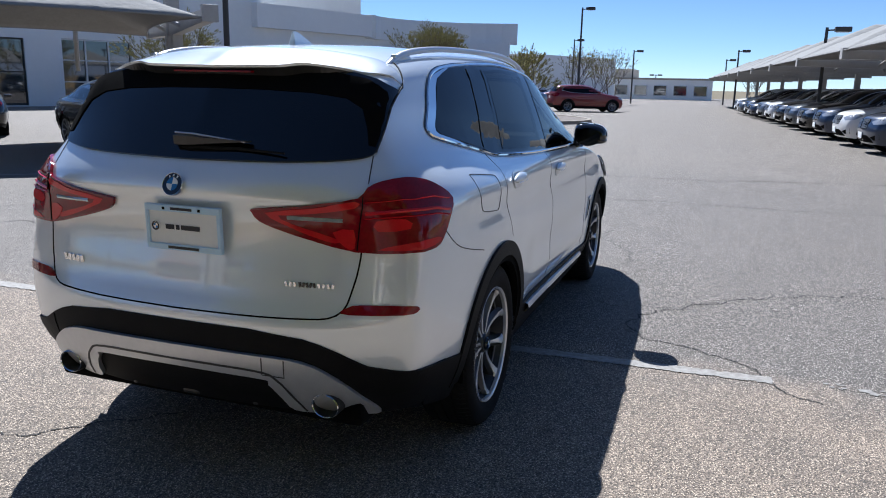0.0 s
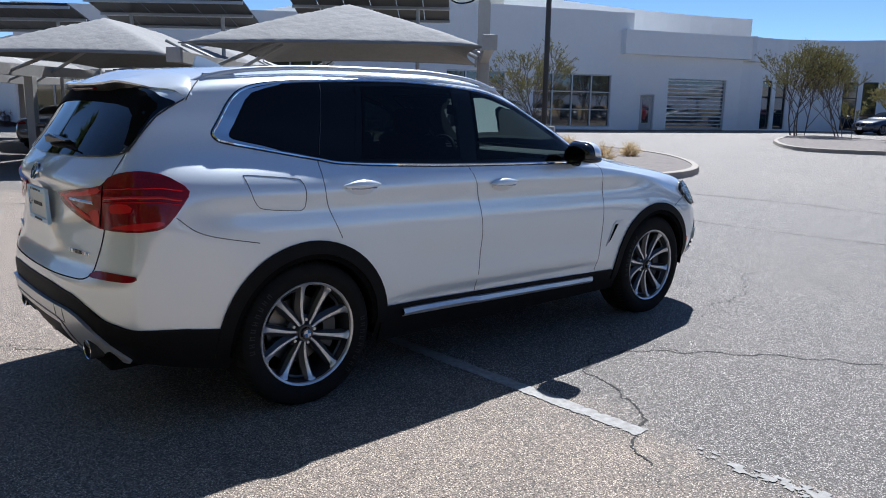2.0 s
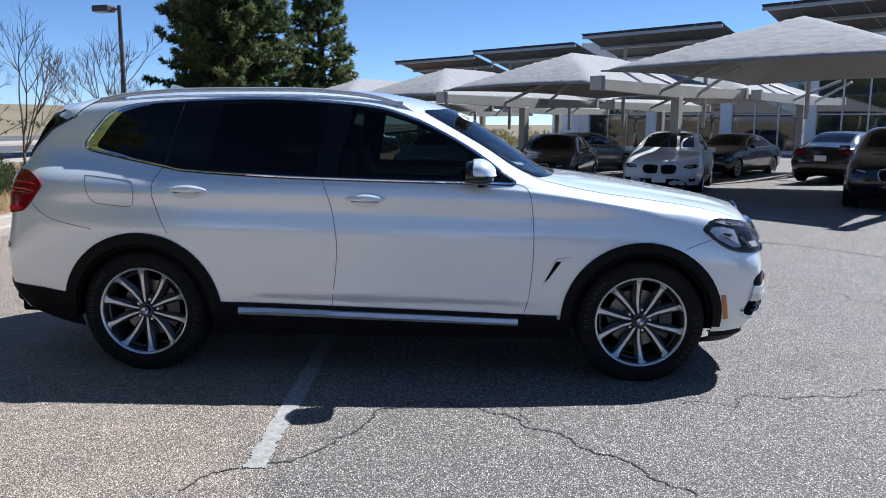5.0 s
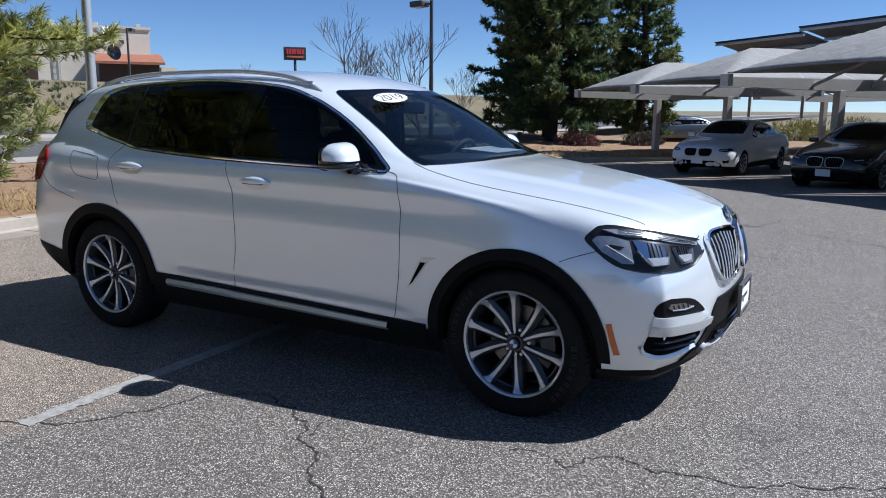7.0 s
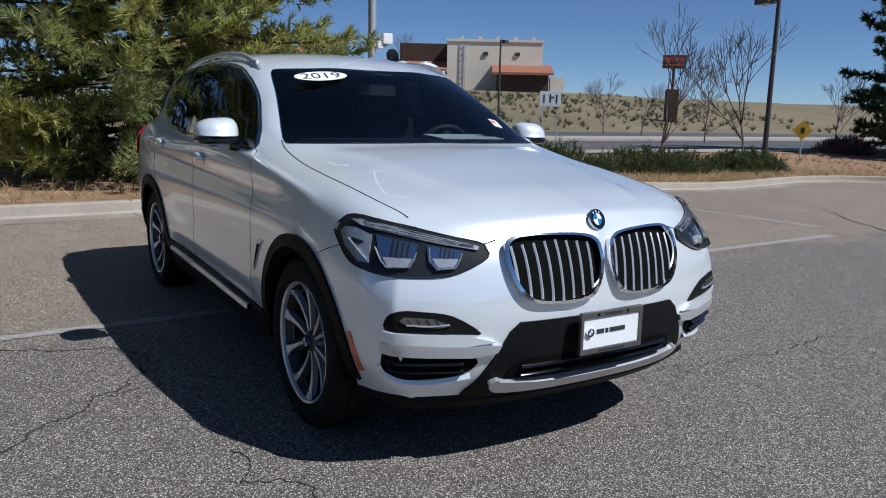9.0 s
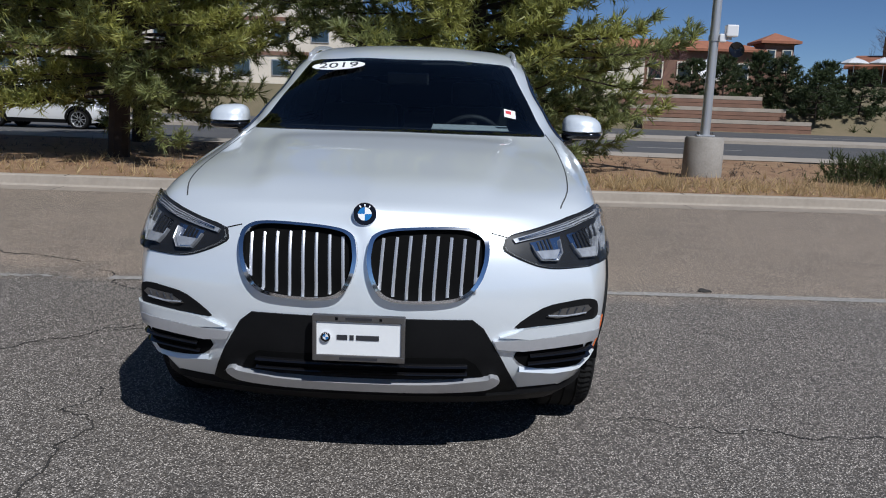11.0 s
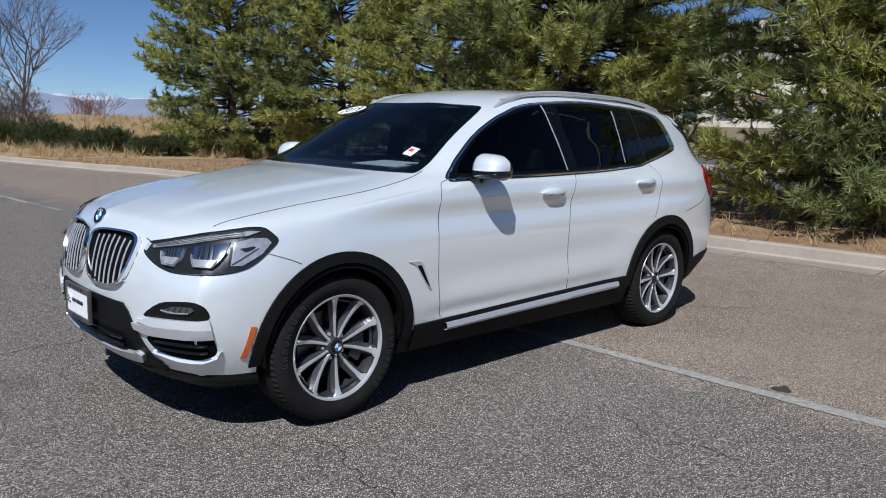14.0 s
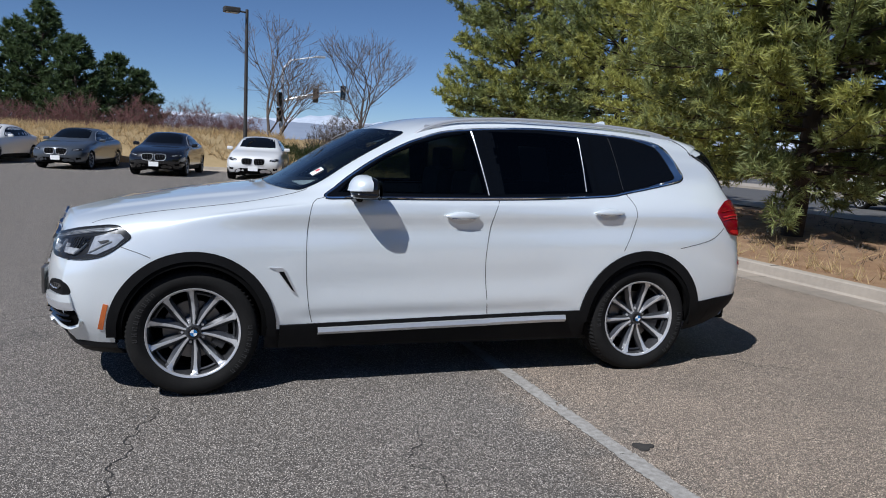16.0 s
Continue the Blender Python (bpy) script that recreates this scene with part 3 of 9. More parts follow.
class Skin:
    """Lays panels, lamps and trims on a body's surface."""
    grain = 0.03

    def __init__(self, V, faces):
        self.tree = BVHTree.FromPolygons([tuple(v) for v in V], [tuple(f) for f in faces])

    def drop(self, a, b, view, sgn=1):
        o, d = {"side": (Vector((a, 3 * sgn, b)), Vector((0, -sgn, 0))), "front": (Vector((4, a, b)), Vector((-1, 0, 0))),
                "rear": (Vector((-4, a, b)), Vector((1, 0, 0))), "nose": (Vector((-a * R2 + 2.5, sgn * (a * R2 + 2.5), b)), Vector((-R2, -sgn * R2, 0))),
                "tail": (Vector((a * R2 - 2.5, sgn * (a * R2 + 2.5), b)), Vector((R2, -sgn * R2, 0))), "top": (Vector((a, b, 4)), Vector((0, 0, -1)))}[view]
        hit, nrm, _, _ = self.tree.ray_cast(o, d)
        if hit is None or (view == "side" and abs(hit.y) < 0.3):
            hit, nrm, _, _ = self.tree.find_nearest(o + d * (2.1 if view == "side" else 1.9 if view in ("front", "rear") else 2.4))
        if nrm.dot(d) > 0:
            nrm = -nrm
        return hit, nrm

    def patch(self, name, poly, view, material, parent, off=0.004, thick=0.012, step=0.06, sgn=1, label="", holes=()):
        bm = bmesh.new()
        vs = [bm.verts.new((a, b, 0)) for a, b in poly]
        es = [bm.edges.new((vs[i], vs[(i + 1) % len(vs)])) for i in range(len(vs))]
        for h in holes:
            hv = [bm.verts.new((a, b, 0)) for a, b in h]
            es += [bm.edges.new((hv[i], hv[(i + 1) % len(hv)])) for i in range(len(hv))]
        bmesh.ops.triangle_fill(bm, use_beauty=True, edges=es)
        for k in (0, 1):
            lo, hi = min(p[k] for p in poly), max(p[k] for p in poly)
            c = math.floor(lo / step) * step + step
            while c < hi:
                no = Vector((1, 0, 0)) if k == 0 else Vector((0, 1, 0))
                bmesh.ops.bisect_plane(bm, geom=bm.verts[:] + bm.edges[:] + bm.faces[:], plane_co=no * c, plane_no=no, dist=1e-5)
                c += step
        nr = {}
        for v in bm.verts:
            hit, nrm = self.drop(v.co.x, v.co.y, view, sgn)
            v.co = hit + nrm * off
            nr[v] = nrm
        bm.normal_update()
        if sum(f.normal.dot(nr[f.verts[0]]) * f.calc_area() for f in bm.faces) < 0:
            bmesh.ops.reverse_faces(bm, faces=bm.faces)
        back = {}
        for e in [e for e in bm.edges if e.is_boundary]:
            f = e.link_faces[0]
            a, b = e.verts
            for lp in f.loops:
                if lp.edge == e:
                    a, b = lp.vert, lp.link_loop_next.vert
            for v in (a, b):
                if v not in back:
                    back[v] = bm.verts.new(v.co - nr[v] * thick)
            bm.faces.new((b, a, back[a], back[b]))
        return part(name, bm, material, parent, label, smooth=True)

    def ribbon(self, name, pts, view, material, parent, w=0.006, off=0.0015, sgn=1, label="", round_to=0.0):
        """A narrow strip along a line on the body: a shut line, a seal or a moulding (round_to: how far it stands proud)."""
        dense = []
        for (a, b), (c, d) in zip(pts, pts[1:]):
            k = max(1, int(math.hypot(c - a, d - b) / self.grain))
            dense += [(a + (c - a) * i / k, b + (d - b) * i / k) for i in range(k)]
        dense.append(pts[-1])
        P = [self.drop(a, b, view, sgn) for a, b in dense]
        bm = bmesh.new()
        rows = []
        for i, (p, nrm) in enumerate(P):
            d = (P[min(i + 1, len(P) - 1)][0] - P[max(i - 1, 0)][0]).normalized()
            s = nrm.cross(d).normalized() * w / 2
            rows.append([bm.verts.new(p + s - nrm * 0.002), bm.verts.new(p + s + nrm * off), bm.verts.new(p + nrm * (off + round_to)), bm.verts.new(p - s + nrm * off), bm.verts.new(p - s - nrm * 0.002)])
        for a, b in zip(rows, rows[1:]):
            for k in range(4):
                bm.faces.new((a[k], b[k], b[k + 1], a[k + 1]))
        bmesh.ops.recalc_face_normals(bm, faces=bm.faces)
        return part(name, bm, material, parent, label, smooth=round_to > 0)


def arc(cx, cz, r, a0, a1, n=24):
    return [(cx + r * math.cos(radians(a0 + (a1 - a0) * i / n)), cz + r * math.sin(radians(a0 + (a1 - a0) * i / n))) for i in range(n + 1)]


def wheel(parent, m, rim_r=0.256, tyre_r=0.35, spokes=5, detail=True, kind="alloy", phase=270.0):
    """A wheel whose outer face looks along +y: tyre with a grooved tread and shoulder blocks, rim, V-shaped spoke pairs, cap, bolts, brake."""
    hub = new("wheel")
    hub.parent, hub.matrix_basis = parent, m
    w = 0.115
    t, r = tyre_r, rim_r
    prof = [(r - 0.012, w * 0.8), (r + 0.002, w - 0.004), (r + 0.010, w + 0.002), (r + 0.022, w + 0.004), (r + 0.026, w + 0.007), ((t + r) / 2, w + 0.011), (t - 0.03, w + 0.004), (t - 0.016, w - 0.006)]
    shoulder = len(prof)
    prof += [(t - 0.008, w - 0.016), (t - 0.001, w - 0.034), (t, w - 0.05)]
    for g0, g1 in ((0.052, 0.044), (0.004, -0.004), (-0.044, -0.052)):
        prof += [(t, g0), (t - 0.007, g0 - 0.001), (t - 0.007, g1 + 0.001), (t, g1)]
    prof += [(t, -w + 0.03), (t - 0.006, -w + 0.018), (t - 0.03, -w), (r, -w)]
    n = 156 if detail else 22
    bm = lathe(bmesh.new(), prof, n)
    if detail:
        # sipes across the tread shoulder
        bm.verts.ensure_lookup_table()
        for q in range(shoulder, shoulder + 3):
            for k in range(0, n, 2):
                v = bm.verts[q * n + k]
                f = 1 - (0.006, 0.006, 0.004)[q - shoulder] / t
                v.co.x, v.co.z, v.co.y = v.co.x * f, v.co.z * f, v.co.y - (0.003 if q == shoulder else 0)
    part("tyre", bm, M["rubber"], hub, smooth=not detail)
    if detail:
        for f in hub.children[0].data.polygons:
            f.use_smooth = f.index < (shoulder - 1) * n
    n = 64 if detail else 22
    part("rim", lathe(bmesh.new(), [(r - 0.014, -w), (r - 0.026, -0.03), (r - 0.024, 0.04), (r - 0.018, w - 0.04), (r - 0.012, w - 0.026), (r - 0.010, w - 0.016)], n), M["alloy_dark"], hub, smooth=True)
    part("rim_lip", lathe(bmesh.new(), [(r - 0.011, w - 0.018), (r - 0.009, w - 0.005), (r - 0.004, w - 0.001), (r + 0.001, w + 0.001), (r + 0.004, w - 0.004)], n), M["alloy"] if kind == "alloy" else M["alloy_dark"], hub, smooth=True)
    bm = bmesh.new()
    lathe(bm, [(0.085, 0.012), (0.085, 0.0), (0.168, 0.0), (0.17, -0.012), (0.0, -0.02)], 40 if detail else 14)
    part("brake_disc", bm, M["disc"] if detail else M["dark"], hub)
    bm = bmesh.new()
    lathe(bm, [(0.0, -0.09), (r - 0.02, -0.09)], 24)
    part("wheel_back", bm, M["dark"], hub)
    face = w - 0.012
    if detail:
        # moulded sidewall lettering, as plain raised bars
        for c in (200, 20):
            bm = bmesh.new()
            for i in range(9):
                a, rr = radians(c + 6.5 * (i - 4)), (r + t) / 2 - 0.002
                turn = Matrix.Translation((rr * math.cos(a), w + 0.0108, rr * math.sin(a))) @ Matrix.Rotation(-a, 4, "Y")
                for k in (-1, 1):
                    box(bm, (0, 0, k * 0.0065), (0.026, 0.003, 0.004), turn)
                box(bm, ((-0.009, 0, 0.009)[i % 3], 0, 0), (0.004, 0.003, 0.012), turn)
            part("sidewall_lettering", bm, M["disc_grey"], hub, "plain raised bars of sidewall lettering")
    for k in range(spokes):
        mid = radians(72 * k + phase)
        out, tan = Vector((math.cos(mid), 0, math.sin(mid))), Vector((-math.sin(mid), 0, math.cos(mid)))
        bright, grey = bmesh.new(), bmesh.new()
        for s in (-1, 1):
            # one arm of a V: a bright machined face that flares into the rim, grey facets falling away on both flanks
            rows, dull = [], []
            for q in np.linspace(0, 1, 13 if detail else 5):
                rr = 0.046 + (r * 0.968 - 0.046) * q
                off = 0.0125 + (r * 0.345 - 0.0125) * q**1.28
                hw = 0.0065 + 0.0065 * q + 0.017 * max(0.0, (q - 0.62) / 0.38) ** 2.2
                y = face - 0.03 - 0.012 * math.sin(math.pi * q) + 0.026 * q
                rr = rr * math.cos(math.atan2(off, rr)) if q > 0.9 else rr

                def at(u, dy):
                    return out * rr + tan * s * (off + u) + Vector((0, y + dy, 0))
                inner, outer = 0.010 + 0.012 * math.sin(math.pi * q), 0.006 + 0.010 * math.sin(math.pi * q)
                rows.append([bright.verts.new(at(u, dy)) for u, dy in ((hw, -0.004), (hw * 0.9, 0.0), (0.0, 0.0018), (-hw * 0.9, 0.0), (-hw, -0.004))])
                dull.append([grey.verts.new(at(u, dy)) for u, dy in ((-hw, -0.003), (-hw - inner, -0.02), (-hw - inner, -0.05), (hw + outer, -0.05), (hw + outer, -0.018), (hw, -0.003))])
            for bm, rr in ((bright, rows), (grey, dull)):
                for a, c in zip(rr, rr[1:]):
                    for i in range(len(a) - 1):
                        bm.faces.new((a[i], a[i + 1], c[i + 1], c[i]))
                bmesh.ops.recalc_face_normals(bm, faces=bm.faces)
            if detail:
                sp = part("spoke", bright, M["alloy"], hub, smooth=True)
                part("facet", grey, M["alloy_grey"], sp)
                bright, grey = bmesh.new(), bmesh.new()
        if detail:
            # the bright bow that joins the two arms at the hub, and the raised pocket edge between them at the rim
            y = face - 0.031
            pts = [out * (0.047 - 0.006 * math.cos(a)) + tan * 0.0125 * math.sin(a) * 1.0 + Vector((0, y, 0)) for a in np.linspace(-math.pi / 2, math.pi / 2, 9)]
            part("spoke_root", tube(bmesh.new(), pts, 0.005, 6), M["alloy"], hub, smooth=True)
            bm = bmesh.new()
            pts = [(math.cos(mid + a) * r * 0.875, w - 0.05, math.sin(mid + a) * r * 0.875) for a in np.linspace(-0.20, 0.20, 7)]
            tube(bm, pts, 0.008, 6)
            part("pocket_edge", bm, M["alloy_grey"], hub, smooth=True)
        else:
            part("spoke_pair", bright, M["alloy"], hub)
            bright = None
        for bm in (bright, grey):
            if bm is not None:
                bm.free()
    bm = bmesh.new()
    lathe(bm, [(0.0, face - 0.016), (0.040, face - 0.018), (0.046, face - 0.03), (0.054, face - 0.045), (0.085, face - 0.06), (0.085, face - 0.09)], 28 if detail else 10)
    part("hub", bm, M["alloy_grey"], hub, smooth=True)
    bm = lathe(bmesh.new(), [(0.0, face - 0.004), (0.026, face - 0.005), (0.031, face - 0.014)], 24 if detail else 10)
    cap = part("cap", bm, M["gloss_black"], hub, "black hub cap with a blue and white disc", smooth=True)
    if detail:
        for i in range(4):
            bm = bmesh.new()
            c0 = bm.verts.new((0, face - 0.0025, 0))
            ring = [bm.verts.new((0.020 * math.cos(radians(90 * i + 15 * j)), face - 0.0025, 0.020 * math.sin(radians(90 * i + 15 * j)))) for j in range(7)]
            for j in range(6):
                bm.faces.new((c0, ring[j + 1], ring[j]))
            part("badge_quarter", bm, M["blue"] if i % 2 else M["white"], cap)
        for k in range(5):
            a = radians(72 * k + phase + 36)
            part("bolt", lathe(bmesh.new(), [(0.0, face - 0.04), (0.008, face - 0.04), (0.010, face - 0.07)], 8, m=Matrix.Translation((0.062 * math.cos(a), 0, 0.062 * math.sin(a)))), M["silver"], hub)
        bm = bmesh.new()
        slab(bm, arc(0, 0, 0.19, 150, 215, 8) + arc(0, 0, 0.12, 215, 150, 8), -0.05, 0.03, Matrix.Rotation(radians(90), 4, "X"))
        bmesh.ops.recalc_face_normals(bm, faces=bm.faces)
        part("brake_caliper", bm, M["alloy_dark"], hub)
    return hub

# ---------------------------------------------------------------- the white car
AX_F, AX_R, TRACK, HUB_Z = 1.434, -1.436, 0.79, 0.348
suv_side = [
    (-2.10, 0.76, 0.32, 0.845, 0.47, 0.865, 0.75, 0.835, 1.06), (-2.0, 0.80, 0.29, 0.875, 0.46, 0.898, 0.76, 0.876, 1.085),
    (-1.8, 0.84, 0.25, 0.905, 0.44, 0.925, 0.77, 0.905, 1.09), (-1.436, 0.85, 0.23, 0.92, 0.42, 0.94, 0.77, 0.915, 1.08),
    (-0.9, 0.85, 0.22, 0.912, 0.42, 0.925, 0.73, 0.906, 1.065), (0.0, 0.85, 0.22, 0.908, 0.42, 0.918, 0.70, 0.902, 1.045),
    (0.9, 0.85, 0.22, 0.912, 0.42, 0.922, 0.70, 0.904, 1.02), (1.434, 0.85, 0.22, 0.92, 0.42, 0.938, 0.70, 0.902, 0.94),
    (1.7, 0.84, 0.23, 0.912, 0.42, 0.928, 0.68, 0.895, 0.865), (1.95, 0.79, 0.24, 0.865, 0.42, 0.888, 0.65, 0.86, 0.825), (2.08, 0.71, 0.25, 0.80, 0.42, 0.828, 0.62, 0.795, 0.79)]
suv_upper = [
    (-2.10, 0.70, 1.25, 0.65, 1.40, 0.58, 1.49, 0.31, 1.548, 1.56), (-2.0, 0.715, 1.27, 0.66, 1.43, 0.59, 1.525, 0.31, 1.58, 1.592),
    (-1.7, 0.75, 1.26, 0.69, 1.43, 0.605, 1.562, 0.32, 1.618, 1.63), (-1.2, 0.803, 1.195, 0.738, 1.40, 0.628, 1.592, 0.33, 1.645, 1.657),
    (-0.6, 0.858, 1.15, 0.768, 1.38, 0.64, 1.602, 0.33, 1.655, 1.666), (-0.2, 0.868, 1.14, 0.775, 1.37, 0.64, 1.582, 0.33, 1.638, 1.65),
    (0.1, 0.868, 1.135, 0.78, 1.33, 0.645, 1.515, 0.33, 1.592, 1.608), (0.35, 0.868, 1.13, 0.788, 1.265, 0.655, 1.405, 0.33, 1.505, 1.527),
    (0.55, 0.868, 1.12, 0.80, 1.21, 0.68, 1.305, 0.345, 1.395, 1.415), (0.75, 0.866, 1.10, 0.79, 1.15, 0.69, 1.195, 0.36, 1.268, 1.285),
    (0.95, 0.862, 1.07, 0.77, 1.115, 0.61, 1.14, 0.31, 1.155, 1.16), (1.15, 0.858, 1.04, 0.755, 1.08, 0.565, 1.105, 0.28, 1.118, 1.122),
    (1.434, 0.852, 1.0, 0.74, 1.042, 0.545, 1.065, 0.27, 1.076, 1.08), (1.7, 0.845, 0.96, 0.735, 1.0, 0.535, 1.02, 0.265, 1.03, 1.033),
    (1.95, 0.81, 0.915, 0.71, 0.95, 0.52, 0.97, 0.26, 0.98, 0.983), (2.08, 0.745, 0.875, 0.64, 0.905, 0.48, 0.925, 0.24, 0.938, 0.942)]
suv_front = ([(0.25, 2.16), (0.3, 2.20), (0.36, 2.245), (0.5, 2.27), (0.6, 2.275), (0.75, 2.262), (0.87, 2.232), (0.942, 2.19)],
             [(0.25, 2.04), (0.35, 2.085), (0.5, 2.11), (0.65, 2.10), (0.75, 2.07), (0.88, 2.0), (0.95, 1.98)], 2.19)
suv_rear = ([(0.32, -2.33), (0.45, -2.40), (0.58, -2.425), (0.69, -2.42), (0.735, -2.388), (0.82, -2.372), (0.95, -2.352), (1.04, -2.352), (1.075, -2.378), (1.10, -2.378), (1.18, -2.335), (1.24, -2.285), (1.49, -2.11), (1.56, -2.07)],
            [(0.32, -2.16), (0.5, -2.23), (0.7, -2.24), (0.9, -2.21), (1.05, -2.20), (1.2, -2.17), (1.35, -2.11), (1.5, -2.03), (1.56, -1.98)], -2.09)


def ramp(a, b, v):
    t = min(max((v - a) / (b - a), 0.0), 1.0)
    return t * t * (3 - 2 * t)


def body_lines(x, y, z):
    """The shoulder crease, the hollow above the sill, and the two creases of the bonnet."""
    dy = dz = 0.0
    if 0.4 < z < 1.13 and y > 0.6:
        crease = 1.03 - 0.02 * x
        along = ramp(-2.1, -1.7, x) * (1 - ramp(0.9, 1.6, x))
        dy += 0.007 * math.exp(-abs(z - crease) / 0.03) * along
        dy -= 0.016 * math.exp(-((z - crease + 0.085) / 0.055) ** 2) * along
        # the door skins bow in above the sill and tuck under a soft edge
        mid = ramp(-1.0, -0.7, x) * (1 - ramp(0.7, 0.95, x))
        dy -= 0.010 * math.exp(-((z - 0.62 + 0.03 * x) / 0.09) ** 2) * mid
        dy -= 0.014 * (1 - ramp(0.43, 0.485, z + 0.02 * x)) * mid
    if x > 0.9 and z > 0.85:
        edge = 0.60 - 0.16 * (x - 0.9)
        dz += 0.013 * (1 - ramp(edge - 0.045, edge + 0.045, y)) * ramp(0.95, 1.2, x) * (1 - ramp(1.85, 2.08, x))
    return dy, dz


SUV_V, SUV_F = shell(suv_side, suv_upper, suv_front, suv_rear, n=13, stations=130, lines=body_lines)
skin = Skin(SUV_V, SUV_F)

car = thing("suv", "pearl white mid-size SUV with black cladding, parked on asphalt", "car")

WS_HALF = [(0.98, 0.3), (0.935, 0.58), (0.875, 0.715), (0.825, 0.742), (0.70, 0.713), (0.565, 0.676), (0.40, 0.632), (0.26, 0.602), (0.195, 0.583), (0.182, 0.555), (0.225, 0.47), (0.283, 0.32)]
WINDSCREEN = spline([(0.988, 0.0)] + WS_HALF + [(0.335, 0.0)] + [(x, -y) for x, y in WS_HALF[::-1]], 4)
FRONT_GLASS = [(0.63, 1.148), (0.575, 1.2), (0.46, 1.282), (0.34, 1.358), (0.15, 1.448), (-0.05, 1.51), (-0.22, 1.54), (-0.30, 1.16)]
REAR_GLASS = [(-0.41, 1.165), (-0.35, 1.55), (-0.7, 1.56), (-0.98, 1.548), (-1.06, 1.19)]
QUARTER_GLASS = spline([(-1.11, 1.185), (-1.075, 1.56), (-1.243, 1.554), (-1.42, 1.537), (-1.53, 1.52), (-1.592, 1.497), (-1.65, 1.43), (-1.70, 1.357), (-1.728, 1.315), (-1.71, 1.294), (-1.607, 1.27), (-1.319, 1.21)], 2)


DLO = spline([(0.705, 1.118), (0.55, 1.12), (0.1, 1.127), (-0.34, 1.137), (-0.7, 1.148), (-1.16, 1.171), (-1.32, 1.197), (-1.61, 1.252), (-1.754, 1.282), (-1.79, 1.296), (-1.804, 1.32), (-1.78, 1.357), (-1.715, 1.447), (-1.665, 1.496), (-1.612, 1.523), (-1.54, 1.541), (-1.45, 1.553), (-1.23, 1.569), (-0.69, 1.583), (-0.14, 1.545), (0.10, 1.482), (0.25, 1.418), (0.42, 1.325), (0.55, 1.24), (0.64, 1.172)], 4)
RW_HALF = [(0.2, 1.207), (0.4, 1.211), (0.57, 1.220), (0.648, 1.232), (0.673, 1.252), (0.673, 1.29), (0.667, 1.36), (0.657, 1.43), (0.651, 1.458), (0.628, 1.478), (0.58, 1.498), (0.45, 1.518), (0.3, 1.528)]
RW = RW_HALF + [(0.0, 1.532)] + [(-y, z) for y, z in RW_HALF[::-1]] + [(0.0, 1.205)]


def shrink(poly, k):
    cx, cz = sum(p[0] for p in poly) / len(poly), sum(p[1] for p in poly) / len(poly)
    return [(cx + (x - cx) * k, cz + (z - cz) * k) for x, z in poly]


def seen_inside(c):
    if c[2] > 1.1 and inside((c[0], c[1]), [(0.58 + (x - 0.58) * 0.93, y * 0.95) for x, y in WINDSCREEN]):
        return True
    if c[0] < -1.9 and inside((c[1], c[2]), shrink(RW, 0.95)):
        return True
    return abs(c[1]) > 0.55 and inside((c[0], c[2]), shrink(DLO, 0.985))


body = shell_object("body", SUV_V, SUV_F, M["paint"], car, cut=((AX_F, HUB_Z, 0.405), (AX_R, HUB_Z + 0.01, 0.405)), holes=seen_inside)
skin.patch("windscreen", WINDSCREEN, "top", M["windscreen"], car, off=0.005, thick=0.003, step=0.06, label="dark tinted windscreen")


def badge(name, at, nrm, r, parent, label="round blue and white enamel badge"):
    """A round badge: black ring, chrome rim, four coloured quarters."""
    z = nrm.normalized()
    x = Vector((0, 0, 1)).cross(z).normalized()
    m = Matrix.Translation(at) @ Matrix((x, z.cross(x), z)).transposed().to_4x4()
    b = part(name, lathe(bmesh.new(), [(0.0, 0.006), (r * 0.93, 0.006), (r, 0.002), (r, -0.004)], 32, "Z", m), M["gloss_black"], parent, label, smooth=True)
    part("rim", lathe(bmesh.new(), [(r * 0.95, 0.0075), (r * 0.985, 0.0085), (r * 1.01, 0.005), (r * 1.01, -0.004)], 32, "Z", m), M["chrome"], b, smooth=True)
    for i in range(4):
        bm = bmesh.new()
        ring = [bm.verts.new(m @ Vector((r * 0.58 * math.cos(radians(90 * i + 15 * j)), r * 0.58 * math.sin(radians(90 * i + 15 * j)), 0.0075))) for j in range(7)]
        c = bm.verts.new(m @ Vector((0, 0, 0.0075)))
        for j in range(6):
            bm.faces.new((c, ring[j], ring[j + 1]))
        part("quarter", bm, M["blue"] if i % 2 else M["white"], b)
    for k in range(3):
        a = radians(90 + 32 * (k - 1))
        q = m @ Matrix.Translation((r * 0.75 * math.cos(a), r * 0.75 * math.sin(a), 0.0065)) @ Matrix.Rotation(a, 4, "Z")
        part("mark", a_box((0, 0, 0), (r * 0.2, r * 0.12, 0.002), q), M["white"], b)
    return b


